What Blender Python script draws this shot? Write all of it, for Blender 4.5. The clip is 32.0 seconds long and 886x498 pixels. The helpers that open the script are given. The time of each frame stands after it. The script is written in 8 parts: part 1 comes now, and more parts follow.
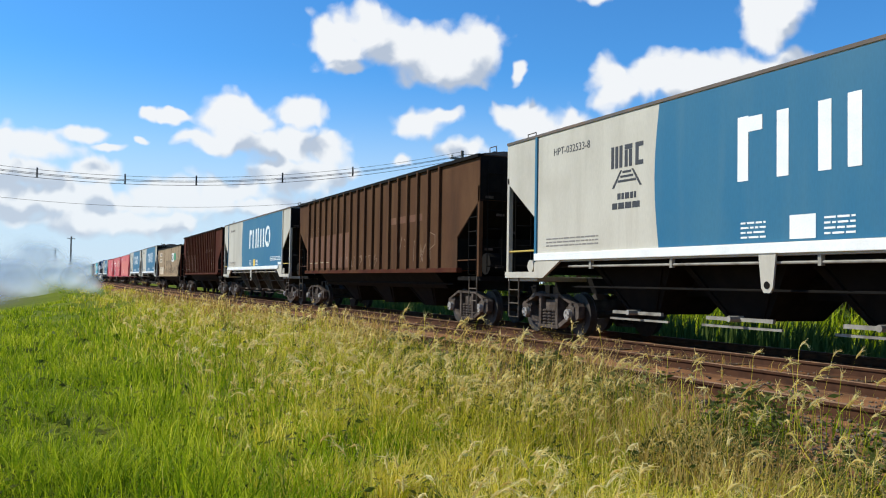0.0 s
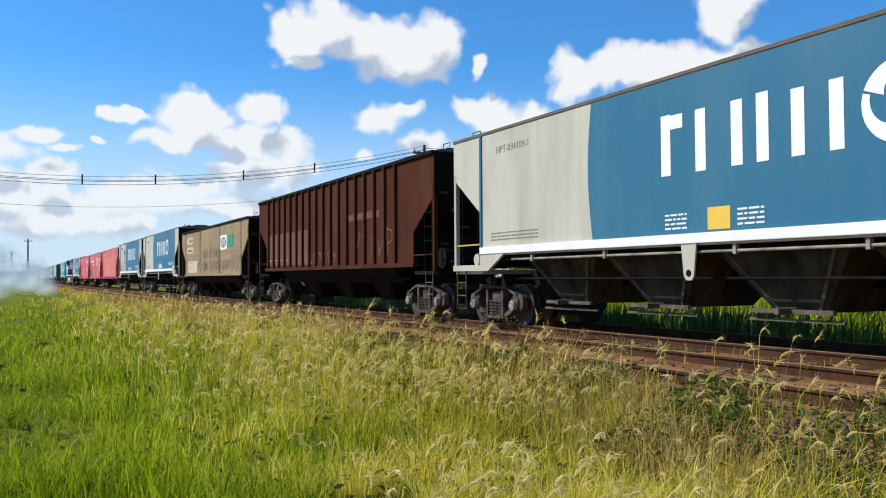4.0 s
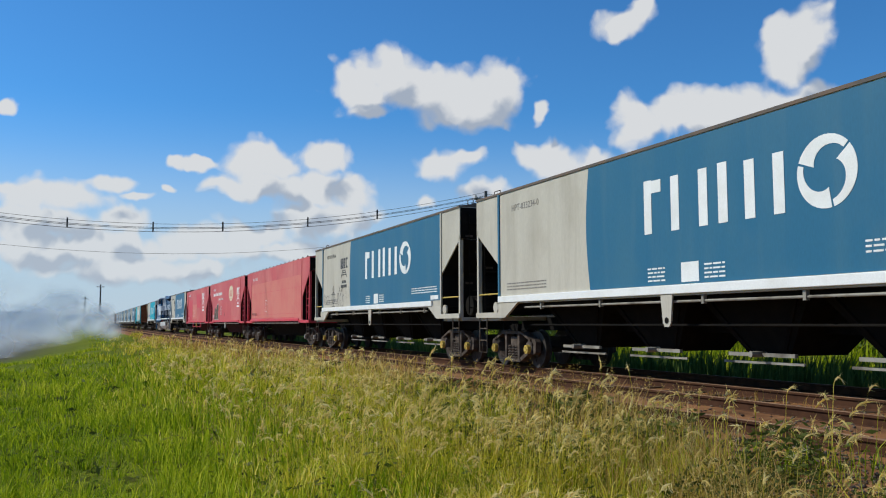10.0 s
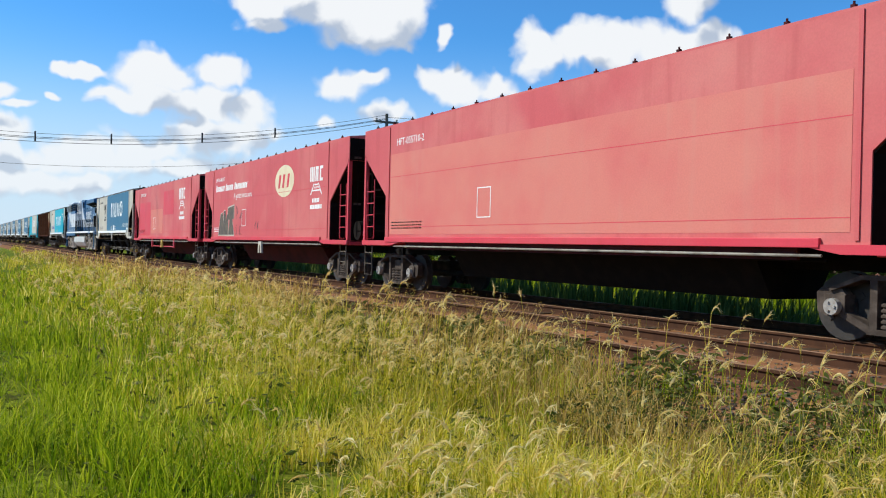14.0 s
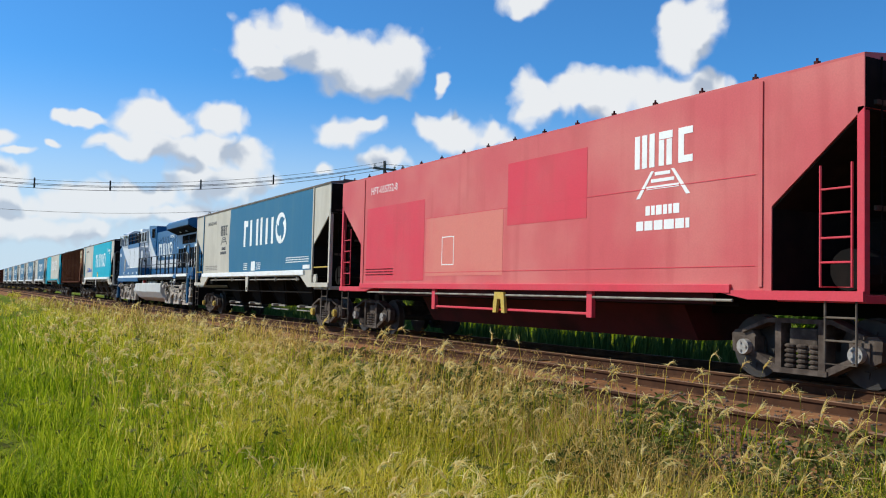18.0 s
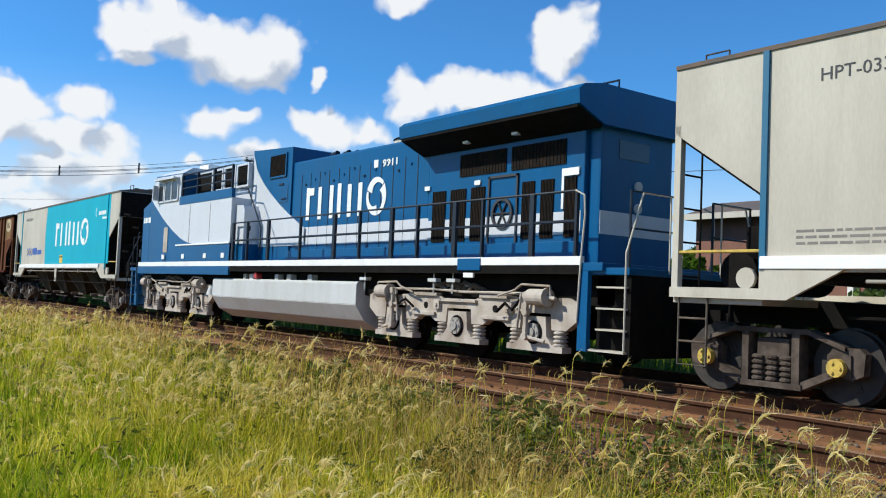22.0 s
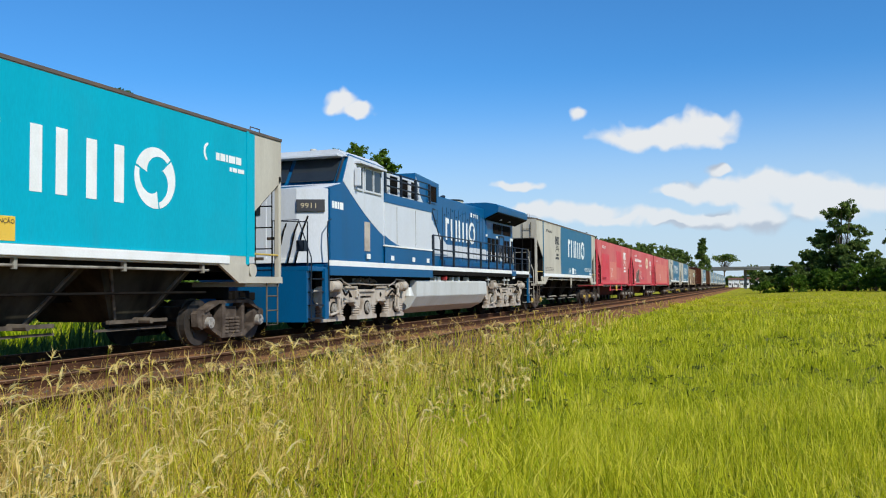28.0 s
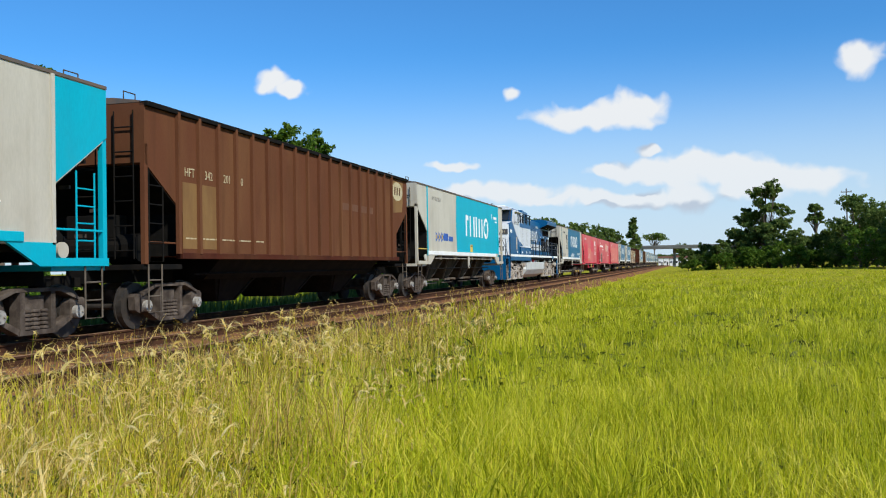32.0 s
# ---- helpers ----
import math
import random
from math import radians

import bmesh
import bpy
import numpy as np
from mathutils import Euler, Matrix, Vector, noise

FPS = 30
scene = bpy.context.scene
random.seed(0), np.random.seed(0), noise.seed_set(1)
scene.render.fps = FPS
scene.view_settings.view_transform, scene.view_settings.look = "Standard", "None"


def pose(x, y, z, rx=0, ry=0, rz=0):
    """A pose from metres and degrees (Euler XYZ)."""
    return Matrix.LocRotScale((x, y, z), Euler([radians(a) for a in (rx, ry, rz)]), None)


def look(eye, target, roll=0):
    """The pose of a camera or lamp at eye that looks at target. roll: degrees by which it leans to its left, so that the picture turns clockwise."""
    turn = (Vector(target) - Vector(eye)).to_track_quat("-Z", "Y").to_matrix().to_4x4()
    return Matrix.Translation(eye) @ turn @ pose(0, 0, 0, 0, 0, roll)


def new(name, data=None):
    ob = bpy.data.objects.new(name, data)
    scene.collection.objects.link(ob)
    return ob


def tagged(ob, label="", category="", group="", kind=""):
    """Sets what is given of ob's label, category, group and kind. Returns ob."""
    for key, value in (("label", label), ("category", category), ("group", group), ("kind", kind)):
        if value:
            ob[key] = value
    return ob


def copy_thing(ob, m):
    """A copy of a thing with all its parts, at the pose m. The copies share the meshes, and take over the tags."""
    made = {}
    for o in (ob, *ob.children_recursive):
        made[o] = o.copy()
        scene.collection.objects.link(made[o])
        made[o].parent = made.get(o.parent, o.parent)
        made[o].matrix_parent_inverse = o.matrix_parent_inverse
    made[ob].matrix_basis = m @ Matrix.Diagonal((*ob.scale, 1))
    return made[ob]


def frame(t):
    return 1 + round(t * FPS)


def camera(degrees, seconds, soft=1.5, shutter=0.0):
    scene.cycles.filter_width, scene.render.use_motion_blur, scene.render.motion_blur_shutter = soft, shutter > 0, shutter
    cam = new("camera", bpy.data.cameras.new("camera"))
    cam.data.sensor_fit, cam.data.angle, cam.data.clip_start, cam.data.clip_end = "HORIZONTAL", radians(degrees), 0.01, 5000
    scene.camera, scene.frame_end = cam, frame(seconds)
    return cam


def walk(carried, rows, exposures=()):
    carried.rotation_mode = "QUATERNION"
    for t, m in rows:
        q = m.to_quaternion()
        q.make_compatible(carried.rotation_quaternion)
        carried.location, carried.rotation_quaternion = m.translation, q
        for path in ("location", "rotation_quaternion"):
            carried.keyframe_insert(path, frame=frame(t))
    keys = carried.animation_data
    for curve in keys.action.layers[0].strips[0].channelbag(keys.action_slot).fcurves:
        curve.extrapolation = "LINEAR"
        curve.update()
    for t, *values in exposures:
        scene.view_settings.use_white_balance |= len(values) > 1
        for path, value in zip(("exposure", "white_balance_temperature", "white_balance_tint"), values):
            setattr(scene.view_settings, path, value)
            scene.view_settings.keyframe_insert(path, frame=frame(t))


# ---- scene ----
# ---- camera and its walk ----
EYE = 1.05                       # eye above the rail head; z = 0 is the rail head
cam = camera(53.15, 32.0, soft=1.1)


def aim(t, yaw, pitch, roll):
    return (t, pose(0, 0, EYE, 90 + pitch, roll, yaw))


walk(cam, [aim(*r) for r in [
    (0, 66.22, 2.14, -0.94), (0.5, 66.13, 1.77, -1.07), (1, 65.94, 1.55, -1.00), (1.5, 65.82, 1.13, -0.75),
    (2, 65.67, 0.98, -0.57), (2.5, 65.61, 0.23, -0.39), (3, 65.50, 0.69, -0.05), (3.5, 64.76, 1.29, 0.09),
    (5.5, 62.47, 2.29, 1.17), (6, 65.24, 2.61, 1.58), (6.5, 67.29, 2.93, 1.68), (7, 67.77, 3.31, 1.69),
    (7.5, 67.82, 3.50, 1.45), (8, 67.85, 4.01, 1.24), (8.5, 67.71, 4.18, 0.79), (9, 67.76, 4.45, 0.61),
    (9.5, 67.94, 4.52, 0.41), (10, 67.92, 4.77, 0.16), (10.5, 67.85, 5.05, 0.04), (11, 67.71, 5.14, -0.14),
    (11.5, 67.26, 5.02, -0.53), (12, 65.24, 3.40, -1.08), (12.5, 63.82, 1.40, -1.42), (13, 63.19, 0.68, -1.26),
    (13.5, 61.66, -0.13, -1.53), (14, 61.27, -0.08, -1.37), (14.5, 61.21, 0.51, -1.01), (16.5, 61.11, 1.89, -0.82),
    (17, 60.99, 2.25, -1.09), (17.5, 61.07, 2.64, -1.09), (18, 61.11, 2.92, -1.39), (18.5, 61.11, 2.99, -1.53),
    (19, 61.09, 3.06, -1.48), (19.5, 61.07, 3.19, -1.41), (20, 61.01, 3.26, -1.36), (20.5, 60.79, 3.42, -1.38),
    (21, 60.00, 3.31, -1.76), (21.5, 57.95, 3.03, -2.23), (22, 52.81, 3.05, -2.46), (22.5, 44.11, 3.25, -2.75),
    (23, 36.38, 3.58, -2.72), (23.5, 20.60, 4.60, -2.16), (24, 5.60, 5.54, -1.43), (24.5, -14.73, 6.22, -0.58),
    (25, -32.76, 6.29, -0.64), (25.5, -43.52, 5.28, -0.78), (27.5, -66.02, 3.58, 0.36), (28, -70.72, 2.49, 0.51),
    (28.5, -71.84, 1.96, 0.66), (29, -72.15, 1.72, 0.86), (29.5, -72.51, 1.54, 1.04), (30, -72.75, 1.41, 1.20),
    (30.5, -73.12, 1.19, 1.34), (31, -73.86, 1.19, 1.36), (31.5, -74.68, 1.27, 1.16), (32, -74.91, 1.17, 1.04)]],
    exposures=[(0, 0.12), (5.5, 0.10), (8, -0.25), (11, -0.27), (13, 0.15), (17, 0.0), (21, 0.04), (22.3, 0.14), (23.2, 0.22), (24.6, 0.06), (28, -0.04), (32, 0.03)])

# ---- sun and sky ----
SUN_EL, SUN_AZ = 41.0, 215.0     # degrees; azimuth clockwise from +y
SUN = Vector((math.sin(radians(SUN_AZ)) * math.cos(radians(SUN_EL)), math.cos(radians(SUN_AZ)) * math.cos(radians(SUN_EL)), math.sin(radians(SUN_EL))))
lamp = bpy.data.lights.new("sun", "SUN")
lamp.energy, lamp.angle, lamp.color = 5.0, radians(0.53), (0.97, 0.95, 0.85)
sun_ob = new("sun", lamp)
sun_ob.matrix_world = look(SUN * 50, (0, 0, 0))

BLOBS = []


def cloud(*blobs):
    """One cumulus, as round masses: yaw, elevation, half width and half height in degrees."""
    BLOBS.append(blobs)


cloud((73.2, 15.1, 1.9, 1.9), (71.1, 16.0, 2.19, 1.39), (69.2, 15.0, 2.56, 1.54), (67.0, 14.4, 2.92, 1.75), (64.4, 14.9, 1.9, 1.83), (65.4, 13.5, 1.83, 0.95), (73.0, 13.4, 1.46, 0.58))
cloud((61.4, 13.5, 0.42, 0.62))
cloud((45.5, 16.6, 1.75, 1.65), (46.2, 15.4, 1.2, 1.0), (55.4, 12.8, 1.54, 1.65), (52.9, 13.1, 1.83, 1.39), (50.5, 12.8, 2.19, 1.32), (47.8, 12.9, 2.56, 1.32), (44.9, 13.1, 1.9, 1.02))
cloud((56.1, 18.7, 1.54, 0.95), (55.3, 19.1, 0.8, 0.8))
cloud((68.0, 10.1, 1.54, 1.1), (66.5, 10.5, 0.88, 0.66))
cloud((61.7, 10.7, 1.46, 0.88), (60.1, 10.2, 1.83, 0.95), (57.9, 10.2, 1.46, 0.66))
cloud((65.2, 8.5, 1.65, 0.66), (69.3, 7.6, 0.8, 0.51))
cloud((79.8, 10.2, 1.65, 1.17), (78.4, 9.9, 1.65, 0.95), (75.7, 10.6, 1.9, 0.95), (79.4, 8.6, 2.92, 0.88), (76.2, 8.3, 2.19, 1.24), (74.1, 8.3, 1.46, 1.24), (75.9, 6.9, 3.11, 1.46), (81.6, 8.8, 1.32, 0.37))
cloud((85.0, 9.9, 0.66, 0.44), (83.5, 9.9, 1.46, 0.33))
cloud((88.4, 8.6, 1.32, 0.55), (87.1, 7.8, 0.88, 0.29), (85.5, 8.3, 0.44, 0.26))
cloud((92.7, 7.5, 2.92, 1.1), (94.2, 7.9, 1.83, 0.58), (91.1, 7.4, 2.19, 0.8), (92.6, 5.8, 4.02, 0.95), (87.8, 6.3, 1.65, 0.73), (80.1, 5.6, 2.74, 1.1), (83.6, 4.8, 2.92, 0.95), (90.4, 4.4, 5.85, 1.1), (77.3, 4.4, 4.02, 0.8), (86.2, 3.4, 5.85, 0.88))
cloud((94.4, 12.8, 0.66, 0.44))
cloud((-16.3, 19.7, 1.24, 0.73), (-14.8, 18.7, 1.39, 0.66), (-13.1, 17.8, 1.46, 0.44))
cloud((-24.1, 17.7, 1.46, 0.8), (-22.1, 17.2, 1.65, 0.73), (-27.4, 17.2, 1.39, 0.58), (-25.7, 16.2, 1.83, 0.51))
cloud((-64.0, 11.8, 1.02, 0.66), (-65.2, 11.2, 0.95, 0.44))
cloud((-79.8, 11.0, 0.62, 0.48))
cloud((-83.8, 9.4, 2.63, 0.8), (-86.6, 9.6, 2.19, 0.95), (-88.0, 10.0, 1.24, 0.73), (-82.3, 9.1, 1.24, 0.58))
cloud((-88.2, 7.0, 0.62, 0.37))
cloud((-77.8, 4.8, 2.19, 0.66), (-80.4, 4.7, 2.74, 0.73), (-81.8, 4.3, 1.83, 0.51))
cloud((-85.0, 4.2, 1.75, 0.58), (-87.1, 4.1, 2.01, 0.66))
cloud((-85.8, 6.0, 1.46, 0.44), (-87.9, 5.9, 2.01, 0.66), (-90.6, 5.7, 2.19, 1.02), (-92.6, 5.6, 2.01, 0.95), (-95.2, 5.1, 2.19, 0.88), (-97.3, 4.9, 2.56, 0.8), (-93.8, 4.3, 2.92, 0.66), (-90.5, 4.1, 1.65, 0.73))
cloud((-100.5, 11.8, 1.02, 0.88))
cloud((-75.7, 6.6, 1.65, 0.29))
# a few more of the same behind and above, out of view
for k in range(10):
    cloud((130 + 13 * k, 9 + (k * 7) % 20, 4 + k % 3, 1.6 + 0.3 * (k % 4)), (133 + 13 * k, 8 + (k * 7) % 20, 3.2, 1.2))


def link(tree, a, b):
    tree.links.new(a, b)


def cloud_group():
    """Node group: direction in, distance to the nearest cloud mass out (1 at its rim)."""
    g = bpy.data.node_groups.new("cloud_masses", "ShaderNodeTree")
    g.interface.new_socket("Way", in_out="INPUT", socket_type="NodeSocketVector")
    g.interface.new_socket("Rim", in_out="OUTPUT", socket_type="NodeSocketFloat")
    gi, go = g.nodes.new("NodeGroupInput"), g.nodes.new("NodeGroupOutput")
    last = None
    for blobs in BLOBS:
        for yaw, el, w, h in blobs:
            y, e = radians(yaw), radians(el)
            c = Vector((-math.sin(y) * math.cos(e), math.cos(y) * math.cos(e), math.sin(e)))
            right = Vector((math.cos(y), math.sin(y), 0))
            up = right.cross(c)
            m = Matrix((right, up, -c)).transposed()
            mp = g.nodes.new("ShaderNodeMapping")
            mp.vector_type = "TEXTURE"
            mp.inputs["Location"].default_value = c
            mp.inputs["Rotation"].default_value = m.to_euler()
            mp.inputs["Scale"].default_value = (radians(w) * 1.02, radians(h) * 1.04, 0.4)
            ln = g.nodes.new("ShaderNodeVectorMath")
            ln.operation = "LENGTH"
            way = gi.outputs[0]
            if last is not None:          # keeps the masses in one row, one after the other
                seq = g.nodes.new("ShaderNodeVectorMath")
                seq.operation = "MULTIPLY_ADD"
                link(g, last, seq.inputs[0])
                seq.inputs[1].default_value = (1e-7, 1e-7, 1e-7)
                link(g, gi.outputs[0], seq.inputs[2])
                way = seq.outputs[0]
            link(g, way, mp.inputs["Vector"])
            link(g, mp.outputs[0], ln.inputs[0])
            if last is None:
                last = ln.outputs["Value"]
            else:
                mn = g.nodes.new("ShaderNodeMath")
                mn.operation = "SMOOTH_MIN"
                mn.inputs[2].default_value = 0.3
                link(g, last, mn.inputs[0])
                link(g, ln.outputs["Value"], mn.inputs[1])
                last = mn.outputs[0]
    link(g, last, go.inputs[0])
    return g


def build_world():
    w = bpy.data.worlds.new("sky")
    scene.world = w
    w.use_nodes = True
    t = w.node_tree
    t.nodes.clear()
    N = t.nodes.new
    out, bg = N("ShaderNodeOutputWorld"), N("ShaderNodeBackground")
    sky = N("ShaderNodeTexSky")
    sky.sky_type, sky.sun_disc = "NISHITA", False
    sky.sun_elevation, sky.sun_rotation = radians(SUN_EL), radians(SUN_AZ)
    sky.air_density, sky.dust_density, sky.ozone_density, sky.altitude = 1.0, 0.3, 3.0, 600
    geo = N("ShaderNodeTexCoord")
    g = cloud_group()

    # the outlines of the masses are pulled out of round
    wn, wc, ws, wa = N("ShaderNodeTexNoise"), N("ShaderNodeVectorMath"), N("ShaderNodeVectorMath"), N("ShaderNodeVectorMath")
    wn.inputs["Scale"].default_value, wn.inputs["Detail"].default_value, wn.inputs["Roughness"].default_value = 20.0, 3, 0.5
    link(t, geo.outputs["Generated"], wn.inputs["Vector"])
    wc.operation, ws.operation, wa.operation = "SUBTRACT", "SCALE", "ADD"
    wc.inputs[1].default_value = (0.5, 0.5, 0.5)
    link(t, wn.outputs["Color"], wc.inputs[0])
    link(t, wc.outputs[0], ws.inputs[0])
    ws.inputs["Scale"].default_value = 0.038
    link(t, geo.outputs["Generated"], wa.inputs[0])
    link(t, ws.outputs[0], wa.inputs[1])

    def field(offset, after=None):
        ad = N("ShaderNodeVectorMath")
        ad.operation = "ADD"
        ad.inputs[1].default_value = offset
        link(t, wa.outputs[0], ad.inputs[0])
        if after is not None:
            ad2 = N("ShaderNodeVectorMath")
            ad2.operation = "MULTIPLY_ADD"
            link(t, after, ad2.inputs[0])
            ad2.inputs[1].default_value = (1e-7, 1e-7, 1e-7)
            link(t, ad.outputs[0], ad2.inputs[2])
            ad = ad2
        ng = N("ShaderNodeGroup")
        ng.node_tree = g
        link(t, ad.outputs[0], ng.inputs[0])
        total = ng.outputs[0]
        for kind, scale, amp, det in (("noise", 13.0, 0.30, 3.0), ("cells", 30.0, 0.34, 0.0), ("cells", 66.0, 0.19, 0.0), ("noise", 70.0, 0.16, 4.0)):
            no = N("ShaderNodeTexNoise" if kind == "noise" else "ShaderNodeTexVoronoi")
            no.inputs["Scale"].default_value, no.inputs["Detail"].default_value, no.inputs["Roughness"].default_value = scale, det, 0.6
            if kind == "cells":
                no.feature = "SMOOTH_F1"
                no.inputs["Smoothness"].default_value = 0.35
            link(t, ad.outputs[0], no.inputs["Vector"])
            ma = N("ShaderNodeMath")
            ma.operation = "MULTIPLY_ADD"
            link(t, no.outputs["Fac" if kind == "noise" else "Distance"], ma.inputs[0])
            ma.inputs[1].default_value, ma.inputs[2].default_value = amp * 2, -amp
            s = N("ShaderNodeMath")
            link(t, total, s.inputs[0])
            link(t, ma.outputs[0], s.inputs[1])
            total = s.outputs[0]
        return total

    here = field((0, 0, 0))
    above = field((-0.020, -0.008, 0.040), here)
    mask = N("ShaderNodeMapRange")
    mask.interpolation_type = "SMOOTHSTEP"
    for k, v in zip(("From Min", "From Max", "To Min", "To Max"), (1.26, 0.66, 0.0, 0.98)):
        mask.inputs[k].default_value = v
    link(t, here, mask.inputs["Value"])
    shade = N("ShaderNodeMapRange")
    shade.interpolation_type = "SMOOTHSTEP"
    for k, v in zip(("From Min", "From Max", "To Min", "To Max"), (0.95, 0.0, 0.0, 1.0)):
        shade.inputs[k].default_value = v
    lit = N("ShaderNodeMath")
    lit.operation = "SUBTRACT"
    link(t, above, lit.inputs[0])
    link(t, here, lit.inputs[1])
    relief = N("ShaderNodeMath")
    relief.operation = "MULTIPLY_ADD"
    link(t, lit.outputs[0], relief.inputs[0])
    relief.inputs[1].default_value = 0.8
    link(t, above, relief.inputs[2])
    link(t, relief.outputs[0], shade.inputs["Value"])
    tone = N("ShaderNodeMix")
    tone.data_type = "RGBA"
    link(t, shade.outputs[0], tone.inputs["Factor"])
    tone.inputs[6].default_value = (12.1, 12.4, 12.7, 1)
    tone.inputs[7].default_value = (6.4, 7.4, 9.0, 1)
    mix = N("ShaderNodeMix")
    mix.data_type = "RGBA"
    link(t, mask.outputs[0], mix.inputs["Factor"])
    tint = N("ShaderNodeMix")
    tint.data_type, tint.blend_type = "RGBA", "MULTIPLY"
    tint.inputs["Factor"].default_value = 1.0
    tint.inputs[7].default_value = (0.66, 1.56, 2.24, 1)
    link(t, sky.outputs[0], tint.inputs[6])
    # pale haze low over the horizon
    sep, hz, haze = N("ShaderNodeSeparateXYZ"), N("ShaderNodeMapRange"), N("ShaderNodeMix")
    link(t, geo.outputs["Generated"], sep.inputs[0])
    hz.interpolation_type = "SMOOTHSTEP"
    for k, v in zip(("From Min", "From Max", "To Min", "To Max"), (0.20, -0.06, 0.0, 0.92)):
        hz.inputs[k].default_value = v
    along, low = N("ShaderNodeMath"), N("ShaderNodeMath")
    along.operation, low.operation = "ABSOLUTE", "MULTIPLY_ADD"
    link(t, sep.outputs[0], along.inputs[0])
    link(t, along.outputs[0], low.inputs[0])
    low.inputs[1].default_value = -0.05
    link(t, sep.outputs[2], low.inputs[2])
    link(t, low.outputs[0], hz.inputs["Value"])
    haze.data_type = "RGBA"
    link(t, hz.outputs[0], haze.inputs["Factor"])
    link(t, tint.outputs[2], haze.inputs[6])
    haze.inputs[7].default_value = (8.4, 10.2, 12.0, 1)
    link(t, haze.outputs[2], mix.inputs[6])
    link(t, tone.outputs[2], mix.inputs[7])
    # the same haze, thinner, in front of the low clouds
    veil, vf = N("ShaderNodeMix"), N("ShaderNodeMapRange")
    vf.interpolation_type = "SMOOTHSTEP"
    for k, v in zip(("From Min", "From Max", "To Min", "To Max"), (0.15, 0.0, 0.0, 0.27)):
        vf.inputs[k].default_value = v
    link(t, low.outputs[0], vf.inputs["Value"])
    veil.data_type = "RGBA"
    link(t, vf.outputs[0], veil.inputs["Factor"])
    link(t, mix.outputs[2], veil.inputs[6])
    veil.inputs[7].default_value = (9.3, 11.2, 12.9, 1)
    link(t, veil.outputs[2], bg.inputs["Color"])
    bg.inputs["Strength"].default_value = 0.069
    link(t, bg.outputs[0], out.inputs[0])


build_world()


